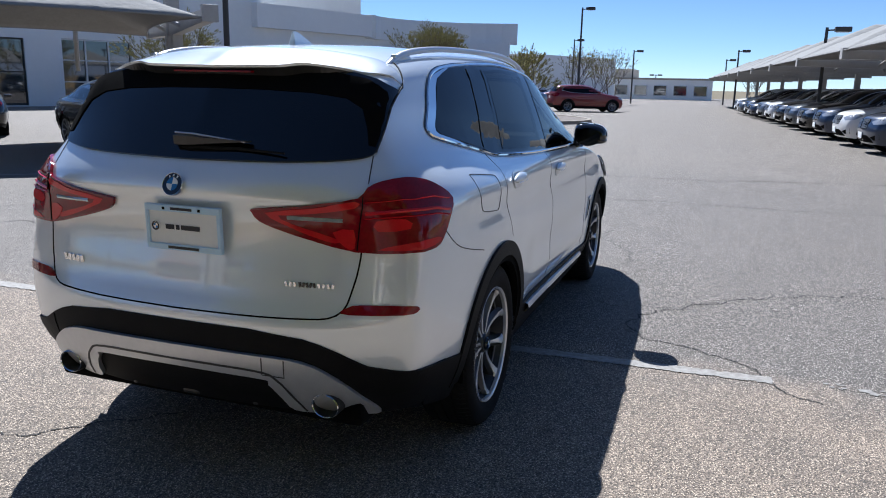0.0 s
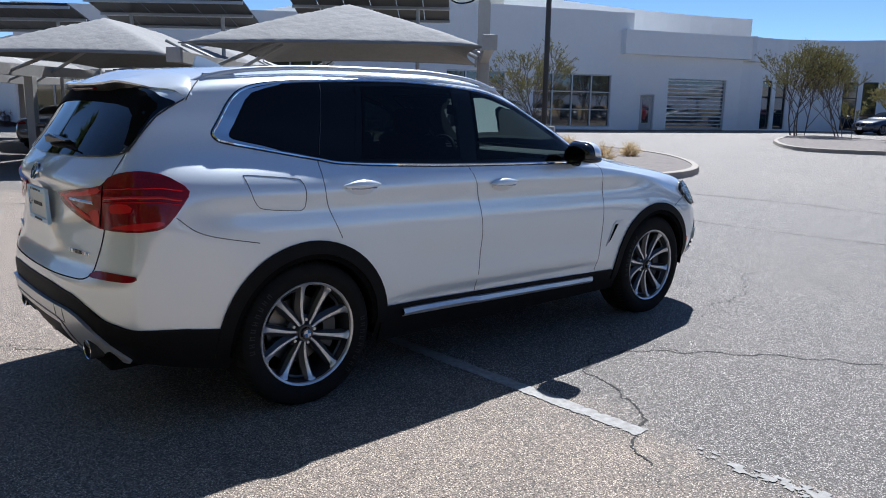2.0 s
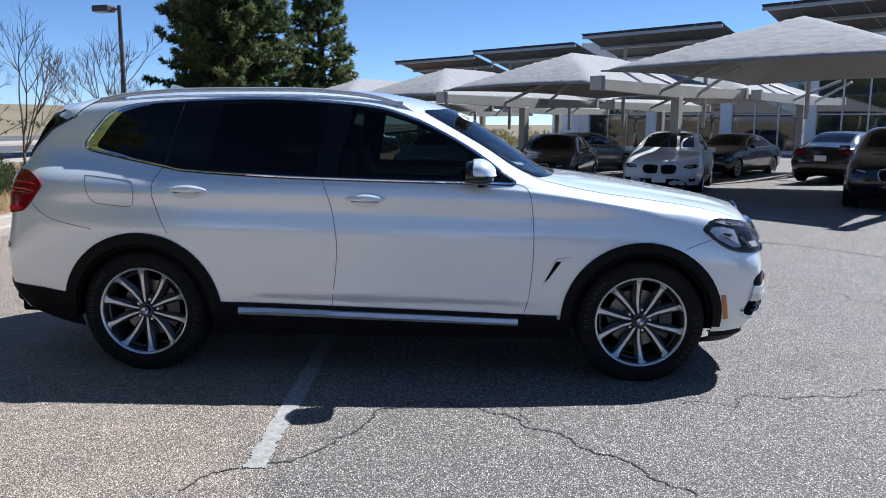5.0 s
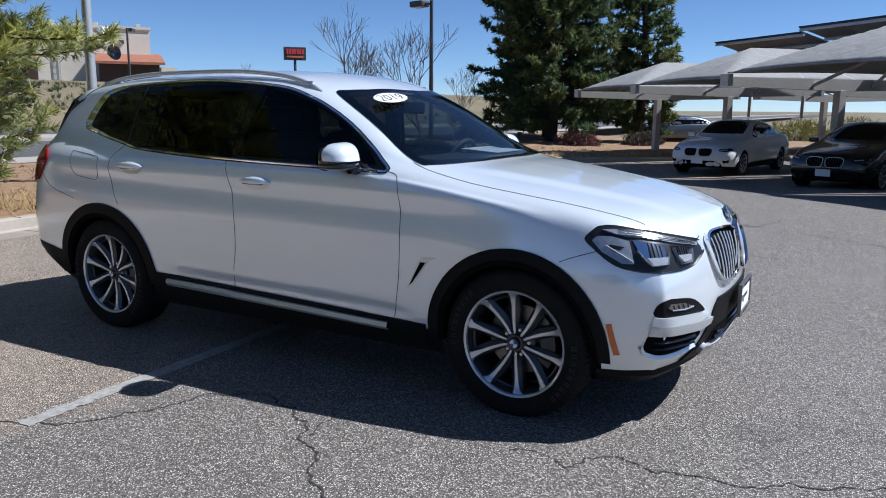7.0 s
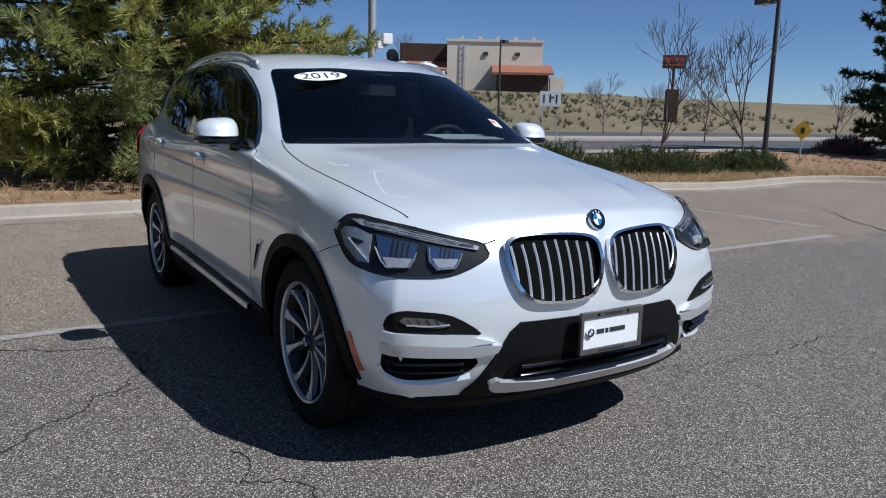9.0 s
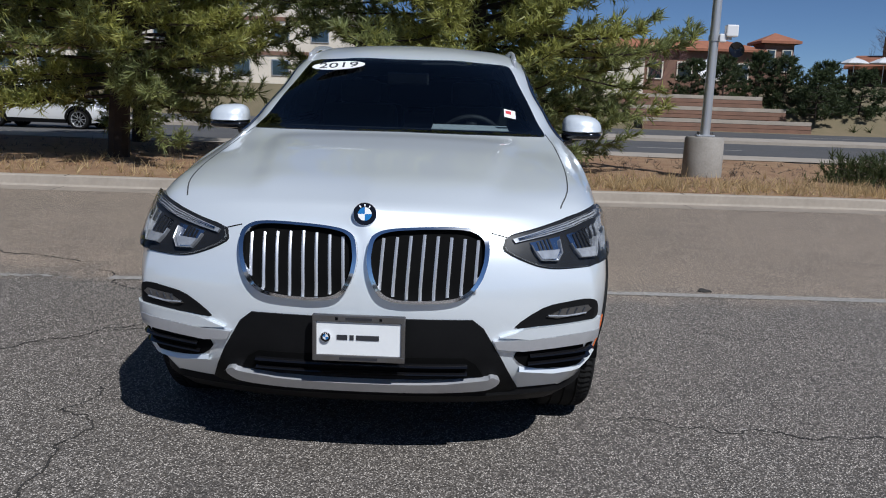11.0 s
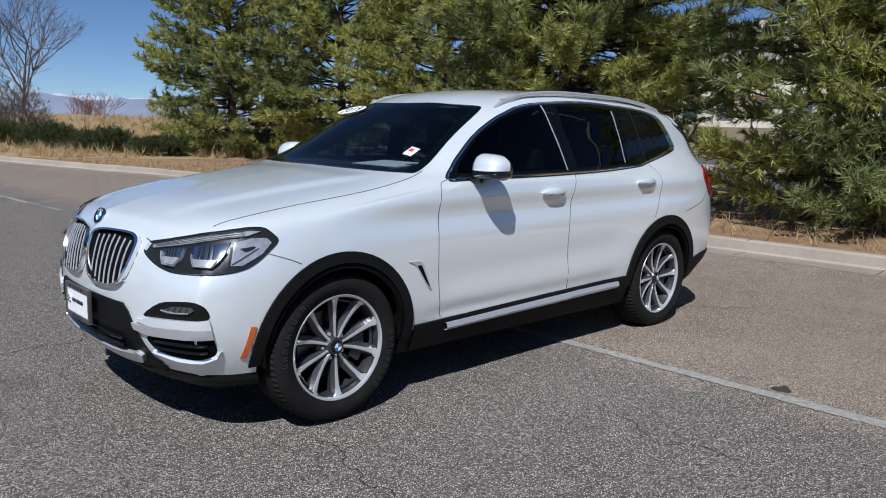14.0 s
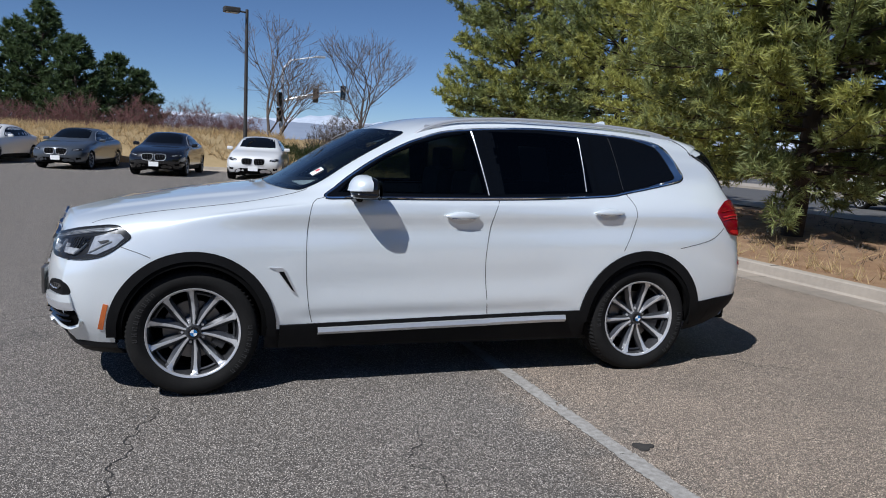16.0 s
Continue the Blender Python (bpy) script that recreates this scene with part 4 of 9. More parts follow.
def plate(name, m, parent, label, frame_mat):
    """A dealer plate in a frame; the face looks along +x."""
    t = part(name, a_box((0, 0, 0), (0.012, 0.305, 0.15), m, 0.003), M["paper"], parent, label)
    bm = bmesh.new()
    for c, s in (((0.004, 0, 0.07), (0.018, 0.316, 0.024)), ((0.004, 0, -0.07), (0.018, 0.316, 0.022)), ((0.004, 0.151, 0), (0.018, 0.014, 0.12)), ((0.004, -0.151, 0), (0.018, 0.014, 0.12))):
        box(bm, c, s, m, 0.003)
    part("plate_frame", bm, frame_mat, t)
    b = badge("plate_badge", m @ Vector((0.008, -0.112, 0.005)), (m.to_3x3() @ Vector((1, 0, 0))), 0.017, t, "")
    x = -0.075
    for w in (0.036, 0.014, 0.078):
        part("word_bar", a_box((0.0075, x + w / 2, 0.003), (0.002, w, 0.017), m), M["ink"], t, "dark bar of dealer lettering")
        x += w + 0.008
    for z, w in ((0.07, 0.09), (-0.07, 0.13)):
        part("word_bar", a_box((0.0142, 0.0, z), (0.002, w, 0.009), m), M["ink"], t)
    for y in (-0.075, 0.075):
        part("screw", a_box((0.0145, y, 0.07), (0.003, 0.009, 0.009), m), M["dark"], t)
    return t


# ---- glass and trims
skin.patch("windscreen_border", WINDSCREEN, "top", M["gloss_black"], car, off=0.0025, step=0.08, holes=[[(0.58 + (x - 0.58) * 0.87, y * 0.92) for x, y in WINDSCREEN]])
for s in (1, -1):
    skin.patch("window_surround", DLO, "side", M["privacy"], car, off=0.002, step=0.05, sgn=s, holes=[shrink(FRONT_GLASS, 0.95), shrink(REAR_GLASS, 0.95)])
    skin.patch("door_window", FRONT_GLASS, "side", M["side_glass"], car, off=0.004, thick=0.004, step=0.05, sgn=s, label="dark front door glass")
    skin.patch("door_window", REAR_GLASS, "side", M["rear_glass"], car, off=0.004, thick=0.004, step=0.05, sgn=s, label="black privacy glass")
    skin.patch("quarter_window", QUARTER_GLASS, "side", M["privacy"], car, off=0.005, step=0.05, sgn=s, label="black privacy glass")
    skin.ribbon("window_seal", DLO + DLO[:1], "side", M["gloss_black"], car, w=0.024, off=0.0035, sgn=s)
    skin.ribbon("window_trim", DLO + DLO[:1], "side", M["chrome"], car, w=0.012, off=0.005, sgn=s, round_to=0.003, label="bright chrome window surround")
    skin.patch("trim_corner", spline([(-1.50, 1.234), (-1.754, 1.284), (-1.788, 1.298), (-1.80, 1.32), (-1.776, 1.356), (-1.713, 1.444), (-1.663, 1.492), (-1.61, 1.518), (-1.44, 1.55), (-1.44, 1.543), (-1.59, 1.504), (-1.655, 1.434), (-1.706, 1.358), (-1.735, 1.315), (-1.715, 1.29), (-1.60, 1.264)], 2), "side", M["chrome"], car, off=0.006, sgn=s)
    skin.ribbon("pillar_seam", [(-0.385, 1.16), (-0.335, 1.555)], "side", M["privacy"], car, w=0.07, off=0.004, sgn=s)
    if s > 0:
        skin.ribbon("pillar_edge", [(-0.312, 1.155), (-0.232, 1.545)], "side", M["silver"], car, w=0.007, off=0.006, sgn=s, round_to=0.002)
        skin.ribbon("pillar_edge", [(-1.012, 1.195), (-0.985, 1.54)], "side", M["silver"], car, w=0.006, off=0.007, sgn=s, round_to=0.002)
    skin.ribbon("window_bar", [(-1.085, 1.205), (-1.0, 1.55)], "side", M["privacy"], car, w=0.035, off=0.004, sgn=s)
    skin.ribbon("pillar_seam", [(-1.30, 1.212), (-1.22, 1.55)], "side", M["alloy_dark"], car, w=0.003, off=0.008, sgn=s)
    # shut lines
    for pts in ([(-0.38, 1.13), (-0.33, 1.0), (-0.295, 0.79), (-0.305, 0.6), (-0.33, 0.41)], [(0.715, 1.115), (0.765, 1.10), (0.795, 1.05), (0.815, 0.9), (0.817, 0.7), (0.80, 0.5), (0.775, 0.385)],
                [(-1.31, 1.205), (-1.345, 1.1), (-1.33, 0.98), (-1.26, 0.82)],
                [(-2.06, 0.98), (-1.95, 0.9), (-1.7, 0.84)], [(1.84, 0.83), (1.72, 0.79), (1.66, 0.765)]):
        skin.ribbon("shut_line", spline(pts, 5, False), "side", M["seam"], car, w=0.0036, off=0.001, sgn=s)
    skin.ribbon("shut_line", spline([(1.97, s * 0.70), (1.8, s * 0.745), (1.5, s * 0.772), (1.2, s * 0.782), (0.95, s * 0.775), (0.80, s * 0.75)], 4, False), "top", M["seam"], car, w=0.005, off=0.001)
    skin.ribbon("shut_line", spline([(s * 0.675, 1.09), (s * 0.675, 0.93), (s * 0.655, 0.80), (s * 0.61, 0.71), (s * 0.45, 0.692), (0.0, 0.685)], 4, False), "rear", M["dark"], car, w=0.006)
    skin.ribbon("shut_line", [(s * 0.668, 1.238), (s * 0.68, 1.15)], "rear", M["seam"], car, w=0.004)
    skin.ribbon("shut_line", [(s * 0.50, 0.842), (s * 0.44, 0.858)], "front", M["dark"], car, w=0.004)
    if s < 0:
        skin.ribbon("fuel_door", spline([(-1.745, 1.142), (-1.70, 1.14), (-1.5, 1.118), (-1.465, 1.105), (-1.452, 1.06), (-1.455, 0.995), (-1.475, 0.972), (-1.52, 0.972), (-1.66, 0.988), (-1.70, 1.01), (-1.725, 1.06), (-1.745, 1.142)], 3, False), "side", M["seam"], car, w=0.003, sgn=s)
    # cladding
    for cx, cz, r1, a0, a1 in ((AX_F, HUB_Z, 0.455, -4, 186), (AX_R, HUB_Z + 0.01, 0.466, -2, 184)):
        skin.patch("arch_cladding", arc(cx, cz, r1, a0, a1, 30) + arc(cx, cz, 0.402, a1, a0, 30), "side", M["black_plastic"], car, off=0.012, thick=0.05, step=0.08, sgn=s, label="black plastic wheel arch trim")
        # near-black ring paints the arch's inner shade and covers the body's cut edge
        skin.patch("arch_lip", arc(cx, cz, 0.404, a0, a1, 30) + arc(cx, cz, 0.376, a1, a0, 30), "side", M["dark"], car, off=0.002, thick=0.03, step=0.08, sgn=s)
        bm = bmesh.new()
        rows = [[bm.verts.new((cx + 0.40 * math.cos(radians(a)), s * y, cz + 0.40 * math.sin(radians(a)))) for a in range(-6, 187, 8)] for y in (0.9, 0.75, 0.55)]
        for p, q in zip(rows, rows[1:]):
            for k in range(len(p) - 1):
                bm.faces.new((p[k], p[k + 1], q[k + 1], q[k]))
        bm.faces.new(rows[-1])
        part("arch_liner", bm, M["dark"], car)
    skin.patch("sill_cladding", [(-1.0, 0.425), (0.96, 0.372), (0.96, 0.23), (-1.0, 0.23)], "side", M["black_plastic"], car, off=0.012, thick=0.04, sgn=s)
    skin.ribbon("sill_strip", [(-0.87, 0.378), (0.74, 0.336)], "side", M["silver"], car, w=0.042, off=0.022, sgn=s, round_to=0.012, label="satin silver sill strip")
    skin.patch("bumper_cladding", [(-1.86, 0.462), (-1.93, 0.472), (-2.05, 0.489), (-2.12, 0.495), (-2.12, 0.30), (-1.86, 0.30)], "side", M["black_plastic"], car, off=0.008, thick=0.03, sgn=s)
    skin.patch("bumper_cladding", [(-1.22, 0.572), (-1.131, 0.532), (-1.036, 0.512), (-0.93, 0.502), (-0.83, 0.491), (-0.80, 0.487), (-0.80, 0.325), (-1.16, 0.325), (-1.22, 0.45)], "tail", M["black_plastic"], car, off=0.009, thick=0.03, sgn=s)
    # handles
    for x, z in ((-1.135, 1.06), (-0.128, 1.018)):
        h = skin.patch("door_handle", spline([(x - 0.104, z + 0.002), (x - 0.07, z + 0.032), (x, z + 0.043), (x + 0.07, z + 0.032), (x + 0.104, z + 0.002), (x + 0.06, z - 0.034), (x, z - 0.044), (x - 0.06, z - 0.034)], 5), "side", M["paint"], car, off=0.002, thick=0.006, sgn=s)
        p, nrm = skin.drop(x, z, "side", s)
        # grey patch paints the shaded lower half of the handle bowl
        skin.patch("recess", spline([(x - 0.088, z - 0.004), (x, z - 0.002), (x + 0.088, z - 0.004), (x + 0.055, z - 0.030), (x, z - 0.039), (x - 0.055, z - 0.030)], 4), "side", M["silver"], h, off=0.0035, thick=0.004, sgn=s)
        bm = bmesh.new()
        bmesh.ops.create_uvsphere(bm, u_segments=28, v_segments=14, radius=1.0)
        for q in bm.verts:
            bow = 1 - 0.35 * q.co.x ** 2
            q.co = p + Vector((0.112 * q.co.x, s * (0.015 + 0.024 * q.co.y * bow), 0.008 + (0.029 if q.co.z > 0 else 0.02) * q.co.z * bow))
        part("grip", bm, M["paint"], h, smooth=True)
        bm = tube(bmesh.new(), [p + Vector((dx, s * (0.031 - 0.7 * dx * dx), -0.004)) for dx in np.linspace(-0.075, 0.075, 9)], 0.0032, 6)
        part("bright_strip", bm, M["chrome"], h, smooth=True)
    # fender vent
    v = skin.patch("fender_vent", [(0.865, 0.55), (0.895, 0.57), (0.985, 0.695), (1.03, 0.715), (0.955, 0.712), (0.93, 0.69)], "side", M["silver"], car, off=0.006, sgn=s, label="silver framed air vent")
    skin.patch("vent_slot", [(0.88, 0.568), (0.90, 0.585), (0.975, 0.69), (0.945, 0.69)], "side", M["dark"], v, off=0.008, sgn=s)
    skin.patch("side_marker", [(1.875, 0.505), (1.9, 0.51), (1.932, 0.365), (1.905, 0.36)], "side", M["amber"], car, off=0.005, sgn=s, label="amber side reflector")
    # mirrors
    mir = new("mirror")
    mir.parent = car
    mir.matrix_basis = pose(0.50, s * 0.975, 1.176)
    bm = bmesh.new()
    bmesh.ops.create_uvsphere(bm, u_segments=28, v_segments=18, radius=1.0)
    for q in bm.verts:
        x, y, z = q.co
        f = lambda u, p: math.copysign(abs(u) ** p, u)
        slope = 1.06 - 0.17 * (y * s + 1)
        q.co = Vector((0.075 * f(x, 0.8) + 0.025 * (1 - abs(y)) - 0.02 * z, 0.108 * f(y, 0.62) + s * 0.006, (0.092 * slope if z > 0 else 0.012) * f(z, 0.72)))
    bmesh.ops.delete(bm, geom=[f for f in bm.faces if f.calc_center_median().x < -0.02], context="FACES")
    part("mirror_cap", bm, M["paint"], mir, "white mirror cap", smooth=True)
    bm = bmesh.new()
    bmesh.ops.create_uvsphere(bm, u_segments=24, v_segments=14, radius=1.0)
    for q in bm.verts:
        x, y, z = q.co
        f = lambda u, p: math.copysign(abs(u) ** p, u)
        slope = 1.06 - 0.17 * (y * s + 1)
        q.co = Vector((0.07 * f(x, 0.7) - 0.012, 0.104 * f(y, 0.6) + s * 0.006, (0.085 * slope if z > 0 else 0.05) * f(z, 0.7)))
    part("mirror_bezel", bm, M["gloss_black"], mir, smooth=True)
    bm = bmesh.new()
    bmesh.ops.create_uvsphere(bm, u_segments=24, v_segments=14, radius=1.0)
    for q in bm.verts:
        x, y, z = q.co
        f = lambda u, p: math.copysign(abs(u) ** p, u)
        q.co = Vector((0.085 * f(x, 0.7) + 0.004, 0.108 * f(y, 0.55) + s * 0.004, -0.026 + (0.020 if z > 0 else 0.026) * f(z, 0.7)))
    part("mirror_housing", bm, M["gloss_black"], mir, smooth=True)
    part("mirror_glass", lathe(bmesh.new(), [(0.0, 0.0), (1.0, 0.0), (1.0, 0.1)], 28, "Z", Matrix.Translation((-0.086, 0, -0.004)) @ Matrix.Rotation(radians(-90), 4, "Y") @ Matrix.Diagonal((0.058, 0.08, 0.02, 1))), M["privacy"], mir)
    part("mirror_arm", tube(bmesh.new(), [(0.02, -s * 0.06, -0.05), (0.04, -s * 0.11, -0.065), (0.06, -s * 0.15, -0.06)], [0.03, 0.024, 0.03], 10), M["gloss_black"], mir, smooth=True)
    # head lamps
    HL = spline([(-1.195, 0.798), (-1.186, 0.826), (-1.165, 0.845), (-1.08, 0.862), (-0.93, 0.892), (-0.774, 0.918), (-0.69, 0.923), (-0.652, 0.908), (-0.618, 0.872), (-0.645, 0.832), (-0.69, 0.785), (-0.74, 0.757), (-0.82, 0.741), (-0.95, 0.735), (-1.06, 0.737), (-1.13, 0.758)], 3)
    hl = skin.patch("headlamp", HL, "nose", M["lamp_housing"], car, off=0.003, step=0.05, sgn=s, label="clear headlamp with dark housing and bright reflectors")
    inner = shrink(HL, 0.985)
    skin.patch("housing", inner, "nose", M["lamp_housing"], hl, off=0.006, step=0.05, sgn=s)
    skin.patch("lens", inner, "nose", M["lens"], hl, off=0.022, thick=0.016, step=0.04, sgn=s).visible_shadow = False
    brow = skin.patch("brow", [(-1.158, 0.834), (-1.0, 0.869), (-0.83, 0.899), (-0.73, 0.911), (-0.69, 0.909), (-0.74, 0.892), (-0.85, 0.875), (-1.0, 0.848), (-1.155, 0.822)], "nose", M["lamp_lens"], hl, off=0.014, sgn=s, label="bright daylight strip along the top")
    for k in range(3):
        skin.ribbon("rib", [(-1.14, 0.829 + 0.003 * k), (-1.0, 0.853 + 0.006 * k), (-0.84, 0.879 + 0.008 * k), (-0.75, 0.893 + 0.007 * k)], "nose", M["chrome"], brow, w=0.0035, off=0.0155, sgn=s, round_to=0.002)
    for tl_, bl, br, tr in (((-1.105, 0.822), (-1.088, 0.764), (-1.03, 0.760), (-0.985, 0.838)), ((-0.955, 0.842), (-0.938, 0.766), (-0.865, 0.764), (-0.80, 0.868))):
        bowl = skin.patch("lamp_bowl", [tl_, (tl_[0] + 0.006, 0.79), bl, br, (br[0] + 0.03, 0.785), tr], "nose", M["chrome"], hl, off=0.010, sgn=s)
        wx = br[0] - bl[0]
        for k in range(4):
            ax_ = bl[0] + wx * (0.12 + 0.25 * k)
            skin.patch("projector", [(ax_, tl_[1] + 0.004 * k), (ax_, 0.796), (ax_ + wx * 0.11, 0.796), (ax_ + wx * 0.11, tl_[1] + 0.004 * k)], "nose", M["lamp_housing"], bowl, off=0.013, thick=0.004, sgn=s)
        skin.patch("reflector", [(bl[0] - 0.008, 0.793), (bl[0] + 0.004, 0.768), (br[0] - 0.004, 0.766), (br[0] + 0.02, 0.795)], "nose", M["lamp_lens"], bowl, off=0.019, sgn=s)
        skin.ribbon("light_guide", [(tl_[0], 0.812), (tl_[0] + 0.004, 0.79), bl, br, (br[0] + 0.026, 0.785), (tr[0] - 0.01, 0.826)], "nose", M["lamp_lens"], bowl, w=0.004, off=0.020, sgn=s, round_to=0.002)
    skin.patch("indicator", [(-0.785, 0.866), (-0.72, 0.885), (-0.665, 0.885), (-0.645, 0.866), (-0.675, 0.82), (-0.745, 0.775), (-0.79, 0.775)], "nose", M["lamp_lens"], hl, off=0.010, sgn=s, label="faceted clear indicator")
    for k in range(5):
        skin.ribbon("rib", [(-0.785 + 0.014 * k, 0.782 + 0.010 * k), (-0.75 + 0.014 * k, 0.806 + 0.010 * k)], "nose", M["lamp_lens"], hl, w=0.008, off=0.014, sgn=s, round_to=0.004)
    skin.patch("bulb_cover", [(-0.76, 0.842), (-0.71, 0.852), (-0.695, 0.842), (-0.74, 0.83)], "nose", M["lamp_housing"], hl, off=0.013, sgn=s)
    # fog lamps and ducts
    fog = skin.patch("fog_lamp_bezel", spline([(-1.19, 0.538), (-1.10, 0.603), (-1.0, 0.622), (-0.92, 0.625), (-0.875, 0.60), (-0.868, 0.555), (-0.95, 0.548), (-1.12, 0.538)], 3), "nose", M["black_plastic"], car, off=0.004, sgn=s)
    fl = skin.patch("fog_lamp", [(-1.09, 0.572), (-1.03, 0.598), (-0.935, 0.605), (-0.922, 0.592), (-0.95, 0.574), (-1.05, 0.565)], "nose", M["disc"], fog, off=0.010, sgn=s, label="clear fog lamp")
    for k in range(4):
        skin.ribbon("rib", [(-1.05 + 0.03 * k, 0.577 + 0.002 * k), (-1.04 + 0.03 * k, 0.598)], "nose", M["alloy_grey"], fl, w=0.006, off=0.012, sgn=s, round_to=0.002)
    skin.ribbon("light_strip", [(-1.085, 0.576), (-1.02, 0.572), (-0.945, 0.578)], "nose", M["lamp_lens"], fl, w=0.006, off=0.012, sgn=s, round_to=0.002)
    skin.patch("bumper_trim", [(-1.235, 0.505), (-1.15, 0.533), (-0.95, 0.546), (-0.865, 0.553), (-0.858, 0.512), (-1.0, 0.505), (-1.14, 0.494)], "nose", M["paint"], car, off=0.016, thick=0.03, sgn=s, label="white upper face of the bumper bar")
    skin.patch("bumper_trim", [(-1.255, 0.492), (-1.14, 0.493), (-1.0, 0.504), (-0.858, 0.511), (-0.852, 0.470), (-0.95, 0.465), (-1.16, 0.452), (-1.24, 0.464)], "nose", M["silver"], car, off=0.018, thick=0.03, sgn=s, label="satin silver bumper trim")
    duct = skin.patch("air_duct", spline([(-1.175, 0.443), (-1.0, 0.458), (-0.87, 0.468), (-0.848, 0.44), (-0.85, 0.395), (-0.90, 0.371), (-1.0, 0.366), (-1.13, 0.384)], 3), "nose", M["dark"], car, off=0.004, sgn=s)
    for z in (0.395, 0.425):
        skin.ribbon("vane", [(-1.13, z + 0.004), (-0.88, z + 0.012)], "nose", M["gloss_black"], duct, w=0.016, off=0.008, sgn=s, round_to=0.012)
    skin.ribbon("duct_lip", [(-1.15, 0.372), (-1.02, 0.352), (-0.91, 0.356), (-0.85, 0.378), (-0.832, 0.41)], "nose", M["paint"], car, w=0.022, off=0.004, sgn=s, round_to=0.012)
    # tail lamps
    TL = spline([(-1.452, 1.048), (-1.44, 1.058), (-1.26, 1.086), (-1.146, 1.103), (-1.113, 1.134), (-1.06, 1.155), (-0.984, 1.165), (-0.90, 1.153), (-0.836, 1.125), (-0.785, 1.085), (-0.803, 1.034), (-0.85, 0.958), (-0.891, 0.931), (-1.0, 0.922), (-1.155, 0.923), (-1.285, 0.958), (-1.36, 0.982), (-1.43, 1.012)], 2)
    tl = skin.patch("tail_lamp", TL, "tail", M["red_lens"], car, off=0.012, thick=0.02, step=0.05, sgn=s, label="dark red wraparound tail lamp")
    for poly in ([(-1.415, 1.05), (-1.28, 1.072), (-1.155, 1.094), (-1.155, 1.074), (-1.28, 1.054), (-1.375, 1.04), (-1.335, 1.01), (-1.25, 0.982), (-1.20, 0.962), (-1.215, 0.952), (-1.27, 0.968), (-1.35, 1.003)],
                 [(-1.22, 0.988), (-1.158, 1.0), (-1.158, 0.936), (-1.185, 0.94)], [(-1.09, 1.03), (-1.0, 1.037), (-0.985, 1.005), (-1.085, 0.995)],
                 [(-1.0, 0.955), (-0.885, 0.968), (-0.868, 0.952), (-0.94, 0.934), (-1.09, 0.932)]):
        skin.patch("light_bar", spline(poly, 2), "tail", M["red_bright"], tl, off=0.0140, thick=0.004, step=0.05, sgn=s, label="bright red light element")
    for z, w_ in ((1.064, 0.012), (1.046, 0.005), (1.098, 0.004)):
        skin.ribbon("light_bar", [(-1.125, z - 0.008), (-1.0, z), (-0.88, z), (-0.81, z - 0.012)], "tail", M["red_bright"], tl, w=w_, off=0.0135, sgn=s, round_to=0.003, label="bright red light line")
    skin.ribbon("reversing_lamp", [(-1.35, 1.034), (-1.19, 1.030)], "tail", M["lamp_lens"], tl, w=0.013, off=0.0140, sgn=s, round_to=0.003)
    skin.ribbon("shut_line", [(-1.13, 1.108), (-1.15, 0.93)], "tail", M["dark"], tl, w=0.004, off=0.0145, sgn=s)
    skin.patch("rear_reflector", spline([(-1.215, 0.722), (-1.19, 0.738), (-1.15, 0.747), (-1.0, 0.745), (-0.965, 0.738), (-0.975, 0.722), (-1.02, 0.714), (-1.19, 0.713)], 2), "tail", M["red_lens"], car, off=0.006, sgn=s, label="dark red bumper reflector")
    # roof rail
    lift = curve([(-1.83, -0.012), (-1.72, 0.014), (-1.55, 0.024), (-1.2, 0.027), (-0.5, 0.027), (-0.15, 0.022), (0.03, 0.014), (0.12, -0.012)])
    pts = [skin.drop(x, s * (0.618 - 0.055 * ramp(-0.5, -1.8, x)), "top")[0] + Vector((0, 0, lift(x)[0])) for x in np.linspace(-1.83, 0.12, 30)]
    bm = tube(bmesh.new(), pts, 0.0135, 10)
    part("roof_rail", bm, M["silver"], car, "satin silver roof rail", smooth=True)
    for x in (-1.70, -0.02):
        p, nrm = skin.drop(x, s * (0.618 - 0.055 * ramp(-0.5, -1.8, x)), "top")
        part("rail_foot", a_box(p + Vector((0, 0, 0.004)), (0.16, 0.022, 0.024), bevel=0.008), M["silver"], car)
    # exhaust
    ex = part("exhaust_tip", lathe(bmesh.new(), [(0.035, 0.16), (0.048, 0.16), (0.052, 0.02), (0.05, 0.0), (0.045, 0.002), (0.042, 0.05), (0.04, 0.15)], 28, "Y", Matrix.Translation((-2.36, s * 0.568, 0.378)) @ Matrix.Rotation(radians(-90), 4, "Z") @ Matrix.Diagonal((1.05, 1, 0.88, 1))), M["disc_grey"], car, "dark tipped chrome exhaust", smooth=True)
    part("lip", lathe(bmesh.new(), [(0.045, 0.001), (0.0475, -0.002), (0.0505, 0.001)], 28, "Y", Matrix.Translation((-2.36, s * 0.568, 0.378)) @ Matrix.Rotation(radians(-90), 4, "Z") @ Matrix.Diagonal((1.05, 1, 0.88, 1))), M["chrome"], ex, "thin bright lip", smooth=True)
    part("bore", lathe(bmesh.new(), [(0.0, 0.06), (0.042, 0.06)], 20, "Y", Matrix.Translation((-2.36, s * 0.568, 0.378)) @ Matrix.Rotation(radians(-90), 4, "Z")), M["dark"], ex)
